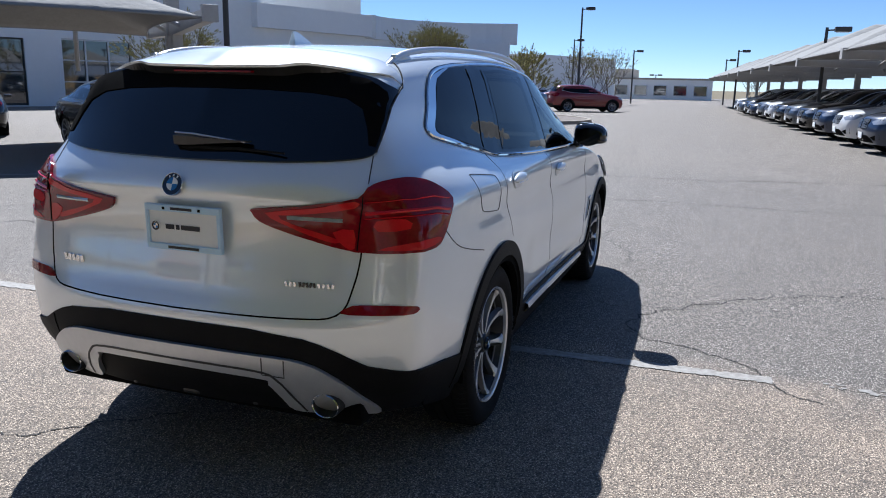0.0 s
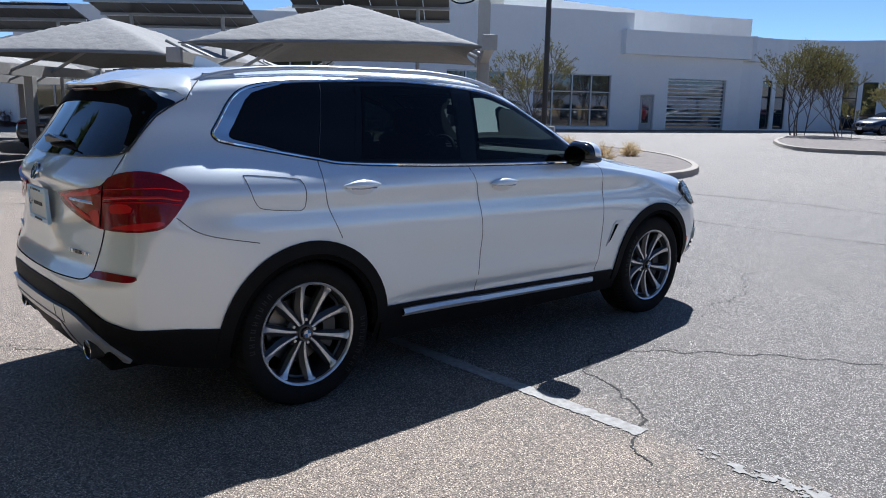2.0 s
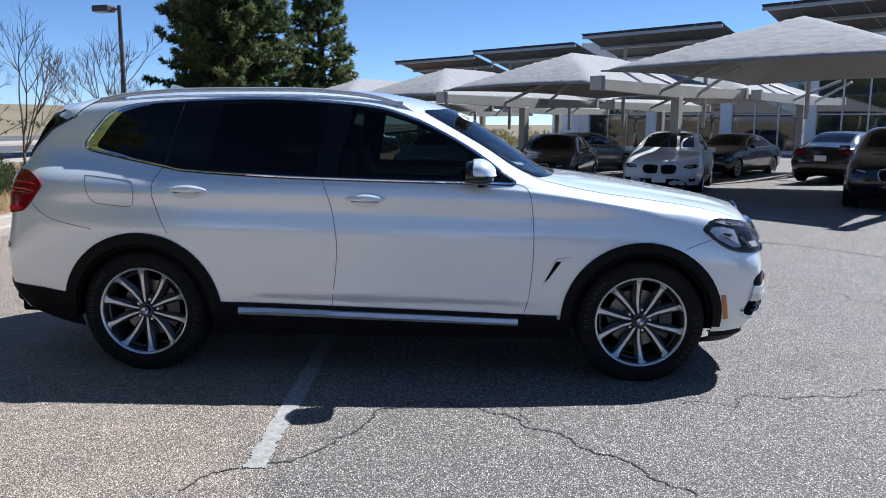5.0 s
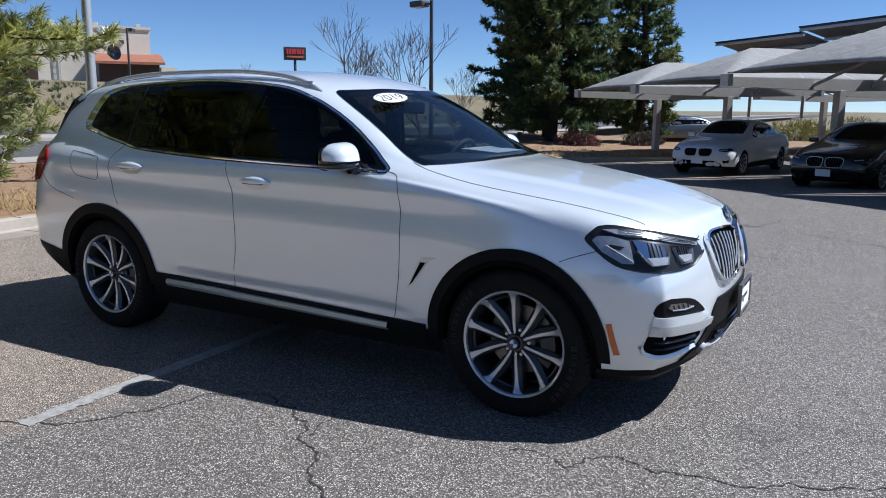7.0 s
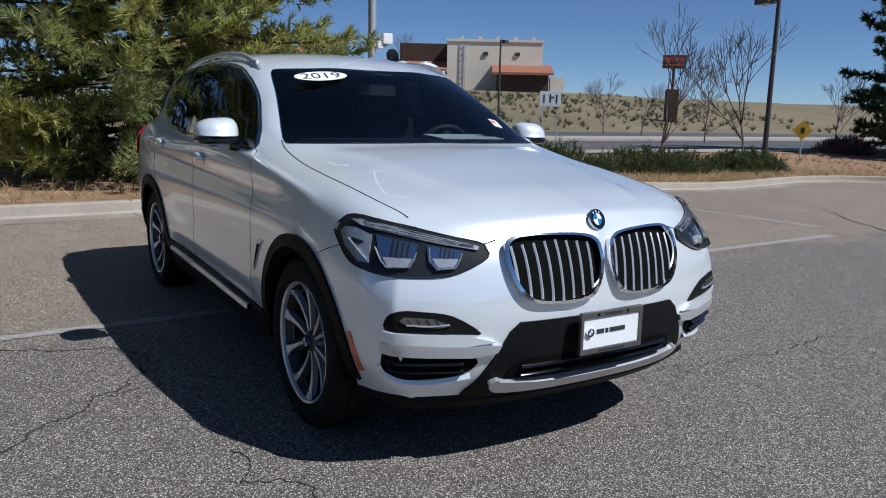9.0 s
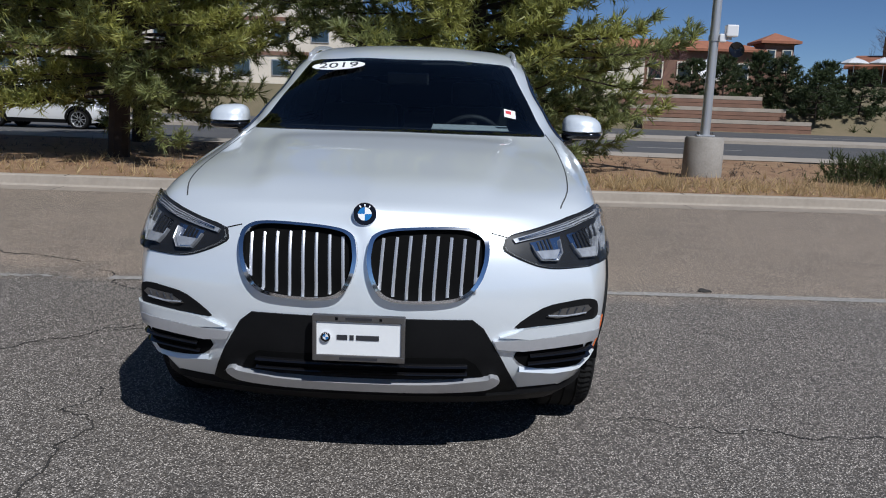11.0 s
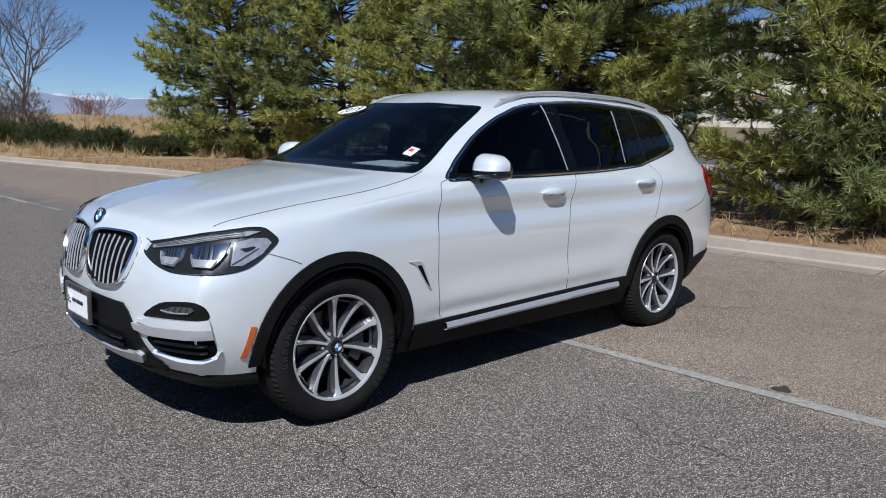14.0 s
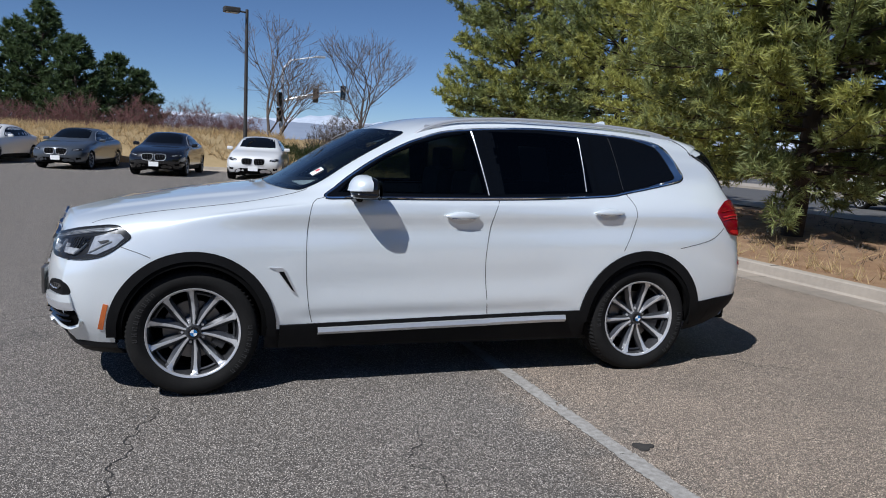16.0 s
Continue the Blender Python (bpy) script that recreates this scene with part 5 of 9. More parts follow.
    # kidney grille
    K = spline([(s * 0.018, 0.80), (s * 0.028, 0.838), (s * 0.065, 0.858), (s * 0.13, 0.866), (s * 0.22, 0.869), (s * 0.31, 0.869), (s * 0.375, 0.863), (s * 0.415, 0.845), (s * 0.43, 0.815), (s * 0.426, 0.755), (s * 0.402, 0.692), (s * 0.36, 0.648), (s * 0.30, 0.630), (s * 0.2, 0.624), (s * 0.115, 0.627), (s * 0.062, 0.648), (s * 0.03, 0.70), (s * 0.016, 0.76)], 3)
    gr = skin.patch("kidney_grille", K, "front", M["dark"], car, off=0.003, step=0.08, label="chrome-ringed grille with upright bars")
    skin.patch("grille_ring", K, "front", M["chrome"], gr, off=0.024, thick=0.03, step=0.06, holes=[shrink(K, 0.925)])
    for k in range(8):
        y = 0.062 + 0.0465 * k
        top = 0.862 - 0.004 * abs(k - 3)
        skin.ribbon("grille_bar", [(s * y, 0.628 + 0.008 * abs(k - 3)), (s * (y - 0.0), 0.67), (s * (y + 0.004), 0.76), (s * (y + 0.008), top - 0.012)], "front", M["silver"], gr, w=0.011, off=0.005, round_to=0.003)

# ---- front centre
skin.patch("bumper_grille", [(-0.56, 0.285), (-0.49, 0.425), (-0.425, 0.535), (-0.385, 0.567), (0.385, 0.567), (0.425, 0.535), (0.49, 0.425), (0.56, 0.285), (0.52, 0.268), (-0.52, 0.268)], "front", M["black_plastic"], car, off=0.009, thick=0.03, label="black plastic lower bumper panel")
intake = skin.patch("lower_intake", [(-0.43, 0.355), (-0.40, 0.405), (-0.36, 0.43), (0.36, 0.43), (0.40, 0.405), (0.43, 0.355)], "front", M["dark"], car, off=0.012)
for z in (0.372, 0.40):
    skin.ribbon("vane", [(-0.37, z), (0.37, z)], "front", M["gloss_black"], intake, w=0.015, off=0.016, round_to=0.012)
skin.patch("skid_trim", spline([(-0.485, 0.350), (-0.455, 0.362), (-0.42, 0.352), (-0.2, 0.338), (0.2, 0.338), (0.42, 0.352), (0.455, 0.362), (0.485, 0.350), (0.46, 0.318), (0.40, 0.304), (0.2, 0.296), (-0.2, 0.296), (-0.40, 0.304), (-0.46, 0.318)], 3), "front", M["silver"], car, off=0.03, thick=0.05, label="satin silver front skid trim")
plate("dealer_plate", pose(2.312, 0, 0.505), car, "white dealer plate in a grey frame", M["disc"])
p, nrm = skin.tree.find_nearest(Vector((2.205, 0, 0.918)))[:2]
nrm = nrm if nrm.x + nrm.z > 0 else -nrm
badge("badge", p + Vector((0.0, 0, -0.001)), (nrm + Vector((0.25, 0, 0))).normalized(), 0.041, car)

# the black chin under the bumper
plan = [skin.drop(x, 0.268, "side", -1)[0] for x in (1.83, 1.9, 1.96)] + [skin.drop(a, 0.268, "nose", -1)[0] for a in np.linspace(-0.86, -1.2, 8)] + [skin.drop(y, 0.268, "front")[0] for y in np.linspace(-0.42, 0.42, 12)]
plan += [skin.drop(a, 0.268, "nose", 1)[0] for a in np.linspace(-1.2, -0.86, 8)] + [skin.drop(x, 0.268, "side", 1)[0] for x in (1.96, 1.9, 1.83)]
bm, rows = bmesh.new(), []
for p in plan:
    o = Vector((p.x - 1.2, p.y, 0)).normalized()
    rows.append([bm.verts.new(Vector((p.x, p.y, z)) + o * k) for z, k in ((0.285, -0.012), (0.278, 0.008), (0.25, 0.006), (0.205, -0.05), (0.2, -0.16))])
for a, b in zip(rows, rows[1:]):
    for k in range(4):
        bm.faces.new((a[k], a[k + 1], b[k + 1], b[k]))
bmesh.ops.recalc_face_normals(bm, faces=bm.faces)
part("chin", bm, M["black_plastic"], car, "black plastic chin under the front bumper", smooth=True)

# ---- rear centre
skin.patch("rear_window", spline(RW, 4), "rear", M["rear_pane"], car, off=0.009, step=0.035, label="black privacy rear glass")
edge_x = curve([(0.0, -2.150), (0.28, -2.140), (0.36, -2.108), (0.45, -2.068), (0.55, -2.012), (0.61, -1.965), (0.652, -1.905)])
edge_z = curve([(0.0, 1.536), (0.28, 1.540), (0.36, 1.549), (0.45, 1.540), (0.55, 1.520), (0.61, 1.500), (0.652, 1.474)])
bm, under, rows = bmesh.new(), bmesh.new(), []
for i in range(61):
    y = -0.652 + 1.304 * i / 60
    e = abs(y)
    ex_, ez_ = edge_x(e)[0], edge_z(e)[0]
    hang = 1 - ramp(0.50, 0.652, e)
    xf = -1.80 - 0.06 * ramp(0.5, 0.652, e)
    ez_ = max(ez_, skin.drop(ex_, e, "top")[0].z + 0.010)
    za = skin.drop(xf, e, "top")[0].z
    top = [Vector((xf, y, za - 0.004))]
    for k in range(1, 7):
        x = xf + (ex_ + 0.008 - xf) * k / 6
        z0 = skin.drop(x, e, "top")[0].z + min(0.010, 0.003 + 0.002 * k)
        top.append(Vector((x, y, ez_ + 0.003 if k == 6 else max(z0, za + (ez_ + 0.003 - za) * k / 6))))
    lip = 0.005 + 0.004 * hang
    zg = ez_ - lip - 0.012 - 0.03 * hang
    inner = skin.drop(y, zg, "rear")[0]
    rows.append([bm.verts.new(q) for q in top + [Vector((ex_, y, ez_)), Vector((ex_ + 0.005, y, ez_ - lip))]])
    rows[-1].append(Vector((max(inner.x, ex_ + 0.005) + 0.01, y, zg)))
for a, b in zip(rows, rows[1:]):
    for k in range(8):
        bm.faces.new((a[k], a[k + 1], b[k + 1], b[k]))
    under.faces.new([under.verts.new(v) for v in (a[8].co, a[9], b[9], b[8].co)])
bmesh.ops.recalc_face_normals(bm, faces=bm.faces)
sp = part("roof_spoiler", bm, M["paint"], car, "white roof spoiler", smooth=True)
part("spoiler_underside", under, M["satin_black"], sp)
part("brake_lamp", a_box((-2.136, 0, 1.514), (0.02, 0.34, 0.008), bevel=0.003), M["red_lens"], sp)
# matt black band puts the spoiler's shade and reflection on the glass as colour
band = [(0.0, 1.45), (0.2, 1.448), (0.4, 1.44), (0.53, 1.424), (0.595, 1.39), (0.625, 1.33), (0.645, 1.27), (0.668, 1.265), (0.668, 1.30), (0.662, 1.36), (0.651, 1.425), (0.641, 1.448), (0.618, 1.468), (0.58, 1.488), (0.45, 1.512), (0.0, 1.524)]
skin.patch("glass_border", [(-y, z) for y, z in band[:0:-1] if y > 0] + band, "rear", M["dark"], car, off=0.013, step=0.035, thick=0.008, label="matt black band painting the spoiler's shade on the rear glass")
for s in (1, -1):
    skin.ribbon("shut_line", [(s * 0.674, 1.245), (s * 0.675, 1.29), (s * 0.669, 1.36), (s * 0.659, 1.43), (s * 0.652, 1.47)], "rear", M["seam"], car, w=0.005, off=0.011)
    skin.ribbon("shut_line", spline([(-1.90, s * 0.655), (-1.86, s * 0.632), (-1.81, s * 0.585), (-1.79, s * 0.55)], 4, False), "top", M["seam"], car, w=0.004, off=0.0042)
w = skin.drop(0.05, 1.262, "rear")[0]
rows, bm = [], bmesh.new()
for k, (dy, hi, lo, out) in enumerate(((0.012, 0.014, -0.014, 0.018), (0.0, 0.022, -0.026, 0.040), (-0.06, 0.020, -0.026, 0.044), (-0.15, 0.012, -0.016, 0.040), (-0.24, 0.006, -0.008, 0.034), (-0.30, 0.001, -0.005, 0.028))):
    q = w + Vector((0, dy, 0.012 + 0.05 * dy * -0.2))
    rows.append([bm.verts.new(q + Vector(v)) for v in ((-0.006, 0, lo), (-out, 0, lo * 0.7), (-out - 0.004, 0, hi * 0.6), (-out * 0.6, 0, hi), (-0.004, 0, hi * 0.8))])
for a, b in zip(rows, rows[1:]):
    for k in range(4):
        bm.faces.new((a[k], a[k + 1], b[k + 1], b[k]))
bm.faces.new(rows[0]), bm.faces.new(rows[-1][::-1])
bmesh.ops.recalc_face_normals(bm, faces=bm.faces)
wip = part("rear_wiper", bm, M["satin_black"], car, "black wiper with a wedge-shaped cover")
# silver line stands in for the sun's highlight along the cover's top
part("cover_edge", tube(bmesh.new(), [w + Vector((-0.03, 0.0, 0.036)), w + Vector((-0.036, -0.08, 0.034)), w + Vector((-0.036, -0.2, 0.022)), w + Vector((-0.03, -0.29, 0.012))], [0.003, 0.0035, 0.003, 0.002], 6), M["silver"], wip, smooth=True)
part("wiper_blade", tube(bmesh.new(), [w + Vector((-0.02, -0.02, -0.018)), w + Vector((-0.022, -0.25, -0.012)), w + Vector((-0.02, -0.44, -0.02))], [0.007, 0.006, 0.004], 6), M["rubber"], wip)
part("wiper_nozzle", a_box(w + Vector((-0.022, 0.02, -0.045)), (0.02, 0.05, 0.02), bevel=0.006), M["paint"], wip)
p, nrm = skin.drop(0.01, 1.12, "rear")
badge("badge", p + nrm * 0.004, nrm, 0.041, car)
plate("dealer_plate", pose(-2.378, -0.03, 0.968, 0, 2, 180), car, "white dealer plate in a pale blue frame", M["pale_blue"])
# raised lettering on the tailgate, as plain strokes
for y0, n_bars, step, mt in ((0.565, 5, 0.024, "chrome"), (-0.425, 3, 0.016, "chrome"), (-0.475, 5, 0.0125, "gloss_black"), (-0.542, 4, 0.016, "chrome")):
    for k in range(n_bars):
        p, nrm = skin.drop(y0 - step * k, 0.805, "rear")
        part("model_badge", a_box((0, 0, 0), (0.006, step * 0.62, 0.026 if n_bars == 5 and mt == "chrome" else 0.017), Matrix.Translation(p + nrm * 0.003) @ Matrix.Rotation(radians(12 if k % 2 else -12), 4, "X"), bevel=0.001), M[mt], car)
skin.patch("bumper_band", [(-0.78, 0.514), (-0.714, 0.532), (-0.62, 0.582), (-0.56, 0.608), (-0.5, 0.625), (-0.3, 0.645), (0.3, 0.645), (0.5, 0.625), (0.56, 0.608), (0.62, 0.582), (0.714, 0.532), (0.78, 0.514), (0.78, 0.33), (-0.78, 0.33)], "rear", M["black_plastic"], car, off=0.006, thick=0.03, label="black plastic rear bumper band")
skid = skin.patch("skid_panel", spline([(-0.715, 0.345), (-0.66, 0.44), (-0.60, 0.495), (-0.50, 0.545), (-0.3, 0.558), (0.3, 0.558), (0.50, 0.545), (0.60, 0.495), (0.66, 0.44), (0.715, 0.345), (0.64, 0.335), (0.52, 0.338), (0.43, 0.345), (0.405, 0.40), (0.37, 0.452), (0.31, 0.474), (-0.31, 0.474), (-0.37, 0.452), (-0.405, 0.40), (-0.43, 0.345), (-0.52, 0.338), (-0.64, 0.335)], 3), "rear", M["silver"], car, off=0.022, thick=0.04, step=0.05, label="satin silver rear skid panel")
skin.ribbon("shut_line", spline([(-0.475, 0.345), (-0.455, 0.40), (-0.41, 0.47), (-0.33, 0.502), (0.0, 0.505), (0.33, 0.502), (0.41, 0.47), (0.455, 0.40), (0.475, 0.345)], 5, False), "rear", M["alloy_dark"], skid, w=0.008, off=0.0235)
part("tow_cover", a_box((-2.315, 0.0, 0.395), (0.08, 0.075, 0.13), bevel=0.012), M["satin_black"], car)
for s in (1, -1):
    part("diffuser_fin", a_box((-2.29, s * 0.27, 0.385), (0.1, 0.02, 0.12), bevel=0.006), M["satin_black"], car)
skin.ribbon("tow_eye_cap", [(-0.36, 0.555), (-0.355, 0.49), (-0.435, 0.487), (-0.44, 0.55)], "rear", M["alloy_dark"], skid, w=0.004, off=0.0232)
part("muffler", a_box((-2.1, 0, 0.34), (0.3, 1.0, 0.16), bevel=0.05), M["dark"], car)
# shark fin
bm = slab(bmesh.new(), [(-1.78, 0.0), (-1.55, 0.0), (-1.60, 0.028), (-1.70, 0.07), (-1.745, 0.082), (-1.765, 0.078)], -0.022, 0.022, Matrix.Translation((-0.05, 0, 1.630)) @ Matrix.Diagonal((0.86, 0.8, 0.82, 1)) @ Matrix.Rotation(radians(90), 4, "X"))
for q in bm.verts:
    q.co.y *= max(0.25, 1 - (q.co.z - 1.63) / 0.08)
bmesh.ops.recalc_face_normals(bm, faces=bm.faces)
bmesh.ops.bevel(bm, geom=bm.edges[:], offset=0.0025, segments=2, affect="EDGES")
part("roof_antenna", bm, M["paint"], car, smooth=True)

# ---- underbody and cabin
bm = bmesh.new()
box(bm, (0, 0, 0.27), (3.9, 1.06, 0.12), bevel=0.02), box(bm, (0, 0, 0.3), (1.9, 1.7, 0.14), bevel=0.02), box(bm, (1.92, 0, 0.30), (0.3, 1.0, 0.1), bevel=0.02), box(bm, (-2.1, 0, 0.34), (0.4, 1.36, 0.1), bevel=0.02)
part("underbody", bm, M["dark"], car)
bm = bmesh.new()
box(bm, (0.95, 0, 0.92), (0.34, 1.36, 0.32), bevel=0.08), box(bm, (0.70, 0, 1.03), (0.36, 1.32, 0.26), bevel=0.03)
part("dashboard", bm, M["interior"], car)
part("bulkhead", a_box((1.02, 0, 0.72), (0.06, 1.6, 0.7)), M["dark"], car)
for x, y in ((-0.05, 0.37), (-0.05, -0.37), (-0.95, 0.4), (-0.95, -0.4)):
    st = new("seat")
    st.parent, st.matrix_basis = car, pose(x, y, 0)
    part("cushion", a_box((0.1, 0, 0.62), (0.52, 0.5, 0.2), bevel=0.07), M["interior"], st)
    part("backrest", a_box((-0.2, 0, 0.98), (0.16, 0.5, 0.66), pose(0, 0, 0, 0, -6, 0), bevel=0.06), M["interior"], st)
    part("headrest", a_box((-0.34, 0, 1.36), (0.1, 0.27, 0.16), bevel=0.045), M["interior"], st)
sw = part("steering_wheel", bmesh.new(), M["interior"], car)
bm = bmesh.new()
m = Matrix.Translation((0.44, 0.37, 1.06)) @ Matrix.Rotation(radians(-66), 4, "Y")
tube(bm, [m @ Vector((0.185 * math.cos(a), 0.185 * math.sin(a), 0)) for a in np.linspace(0, 2 * math.pi, 33)], 0.015, 8, False)
box(bm, (0, 0, 0), (0.34, 0.06, 0.02), m), box(bm, (0, 0, 0), (0.12, 0.14, 0.05), m, 0.02)
bm.to_mesh(sw.data)
bm.free()
sw.data.shade_smooth()
part("inner_mirror", a_box((0.33, 0, 1.43), (0.03, 0.24, 0.07), bevel=0.012), M["gloss_black"], car)


def on_glass(x, y):
    p, nrm = skin.drop(x, y, "top")
    up = (skin.drop(x - 0.05, y, "top")[0] - p).normalized()
    right = up.cross(nrm).normalized()
    return Matrix.Translation(p + nrm * 0.009) @ Matrix((right, nrm.cross(right), nrm)).transposed().to_4x4()


def lettering(text, size, m, material, parent, name="lettering"):
    cu = bpy.data.curves.new(name, "FONT")
    cu.body, cu.size, cu.align_x, cu.align_y, cu.extrude = text, size, "CENTER", "CENTER", 0.0008
    tmp = bpy.data.objects.new("tmp", cu)
    me = bpy.data.meshes.new_from_object(tmp)
    bpy.data.objects.remove(tmp)
    me.transform(m)
    me.materials.append(material)
    ob = new(name, me)
    ob.parent = parent
    return ob


m = on_glass(0.405, -0.385)
flat = on_glass(0.405, -0.12)
m = Matrix.Translation(m.translation + Vector((0.012, 0, 0.012))) @ (m.to_3x3() * 0.35 + flat.to_3x3() * 0.65).to_quaternion().to_matrix().to_4x4()
oval = part("year_sticker", lathe(bmesh.new(), [(0.0, 0.0015), (1.0, 0.0015), (1.0, 0.0)], 40, "Z", m @ Matrix.Diagonal((0.15, 0.052, 1, 1))), M["paper"], car, "white oval sticker reading 2019")
lettering("2019", 0.1, m @ Matrix.Translation((0, 0, 0.002)) @ Matrix.Diagonal((1.15, 0.9, 1, 1)), M["ink"], oval)
m = on_glass(0.715, 0.565)
st = part("window_sticker", a_box((0, 0, 0), (0.062, 0.08, 0.002), m), M["paper"], car, "small white and red permit sticker")
part("red_band", a_box((-0.008, 0.01, 0.0015), (0.03, 0.03, 0.001), m), M["red"], st)
part("dash_paper", a_box((0, 0, 0), (0.24, 0.40, 0.004), pose(0.70, 0.36, 1.176, 0, 4, 0)), M["paper"], car, "white paper lying on the dashboard")
part("window_paper", a_box((0, 0, 0), (0.19, 0.004, 0.24), pose(-0.66, 0.735, 1.36, 24, 0, 0)), M["paper"], car, "white price paper inside the rear door window")
for x, y, z, phase in ((AX_F, TRACK, 0.334, 33), (AX_R, TRACK, 0.354, 52), (AX_F, -TRACK, 0.342, 68), (AX_R, -TRACK, 0.356, 68)):
    wheel(car, pose(x, y, z, 0, 0, 0 if y > 0 else 180), tyre_r=0.366, phase=phase)

# ---------------------------------------------------------------- ground, kerbs, roads
bm = bmesh.new()
slab(bm, [(-3000, -3000), (3000, -3000), (3000, 3000), (-3000, 3000)], -0.9, -0.45)
tagged(part("ground", bm, M["earth"]), "dry tan prairie ground reaching the horizon", "ground", kind="structure")
KERB = [(3.0, 60.0), (2.5, 40.0), (0.6, 26.5), (-3.5, 22.2), (-6.6, 19.4), (-7.7, 17.2), (-7.2, 13.5), (-6.3, 9.0), (-5.85, 2.5), (-5.6, -1.0), (-5.45, -6.0), (-5.2, -11.5), (-4.6, -15.6), (-3.6, -18.6), (-2.6, -22.5), (-0.8, -26.2), (4.0, -28.0), (12.0, -30.4), (40.0, -38.0), (140.0, -50.0)]


def lot_height(x, y):
    """The lot dips a little under the car's front left wheel and falls away to the north-west."""
    dip = -0.042 * math.exp(-(((x - 2.0) / 1.5) ** 2 + ((y - 0.9) / 1.3) ** 2))
    return dip - 0.27 * ramp(8, 16.5, y - 0.35 * x) * (1 - ramp(9, 15, x)) * ramp(-15, -9, x)


bm = bmesh.new()
ring = [bm.verts.new((x, y, 0)) for x, y in [*KERB, (140, 90), (3.0, 90)]]
edges = [bm.edges.new((ring[i], ring[(i + 1) % len(ring)])) for i in range(len(ring))]
bmesh.ops.triangle_fill(bm, use_beauty=True, edges=edges)
for no, cuts in ((Vector((1, 0, 0)), [*np.arange(-9, -1.6, 1.0), *np.arange(-1.6, 5.6, 0.3), *np.arange(5.6, 16, 1.0)]), (Vector((0, 1, 0)), [*np.arange(-2.8, 4.6, 0.3), *np.arange(5, 36, 1.0)])):
    for c in cuts:
        bmesh.ops.bisect_plane(bm, geom=bm.verts[:] + bm.edges[:] + bm.faces[:], plane_co=no * c, plane_no=no, dist=1e-5)
for v in bm.verts:
    v.co.z = lot_height(v.co.x, v.co.y)
for f in bm.faces:
    f.normal_update()
    if f.normal.z < 0:
        f.normal_flip()
lot = part("parking_lot", bm, M["asphalt"])
lot.data.shade_smooth()
tagged(lot, "aged cracked grey-brown asphalt parking lot", "pavement", kind="structure")


def sweep(name, path, prof, material, label, category, closed=False):
    """A profile of (out, z) drawn along a plan path; out points to the left of the way."""
    path = [Vector((x, y, 0)) for x, y in path]
    n, verts, faces, k = len(path), [], [], len(prof)
    for i, p in enumerate(path):
        a = path[(i - 1) % n] if closed or i else path[0]
        b = path[(i + 1) % n] if closed or i < n - 1 else path[-1]
        d = (b - a).normalized()
        o = Vector((-d.y, d.x, 0))
        verts += [p + o * u + Vector((0, 0, z + lot_height(p.x, p.y))) for u, z in prof]
    for i in range(n if closed else n - 1):
        j = (i + 1) % n
        for q in range(k - 1):
            faces.append((i * k + q, j * k + q, j * k + q + 1, i * k + q + 1))
    return tagged(raw(name, verts, faces, material), label, category, kind="structure")


KERB_PROFILE = [(0.03, 0.002), (0.012, 0.03), (0.0, 0.135), (-0.03, 0.15), (-0.15, 0.15), (-0.17, 0.05)]
GUTTER = [(0.44, 0.0025), (0.42, 0.005), (0.022, 0.005)]
kerb_path = spline(KERB, 6, closed=False)
sweep("kerb", kerb_path, KERB_PROFILE, M["concrete"], "pale tan concrete kerb", "kerb")
sweep("gutter", kerb_path, GUTTER, M["gutter"], "stained concrete gutter pan along the kerb", "gutter")
for i in range(8, len(kerb_path) - 12, 3):
    p, q = Vector(kerb_path[i]), Vector(kerb_path[i + 1])
    d = (q - p).normalized()
    o = Vector((-d.y, d.x))
    bm = bmesh.new()
    m = Matrix.Translation((p.x, p.y, lot_height(p.x, p.y))) @ Matrix.Rotation(math.atan2(d.y, d.x), 4, "Z")
    box(bm, (0, 0.12, 0.0045), (0.012, 0.58, 0.003), m), box(bm, (0, -0.075, 0.152), (0.012, 0.13, 0.003), m)
    tagged(part("kerb_joint", bm, M["crack"], None), "dark joint across the kerb", "joint", kind="structure")


def terrain(name, xs, ys, height, material, label, category):
    X, Y = np.meshgrid(xs, ys, indexing="ij")
    verts = [(x, y, height(x, y)) for x, y in zip(X.ravel(), Y.ravel())]
    w = len(ys)
    faces = [(i * w + j, (i + 1) * w + j, (i + 1) * w + j + 1, i * w + j + 1) for i in range(len(xs) - 1) for j in range(w - 1)]
    return tagged(raw(name, verts, faces, material, smooth=True), label, category, kind="structure")


kerb_x = curve([(y, x) for x, y in KERB if y < 61 and y > -23])


def bed_height(x, y):
    k = kerb_x(y)[0] - 0.16
    d = k - x
    return 0.135 + lot_height(x, y) + 0.05 * noise.noise(Vector((x * 1.1, y * 1.1, 0))) * min(1, d) + 0.02 * noise.noise(Vector((x * 6, y * 6, 3)))


ys = np.arange(-21.0, 40.01, 0.5)
verts, faces, cols = [], [], 20
for y in ys:
    k = kerb_x(y)[0] - 0.15
    for c in range(cols):
        x = k + (-14.2 - k) * c / (cols - 1)
        verts.append((x, y, bed_height(x, y) if c else 0.14 + lot_height(x, y)))
for i in range(len(ys) - 1):
    for c in range(cols - 1):
        faces.append((i * cols + c, i * cols + c + 1, (i + 1) * cols + c + 1, (i + 1) * cols + c))
tagged(raw("planting_bed", verts, [f[::-1] for f in faces], M["mulch"], smooth=True), "brown mulch planting strip behind the kerb", "mulch", kind="structure")

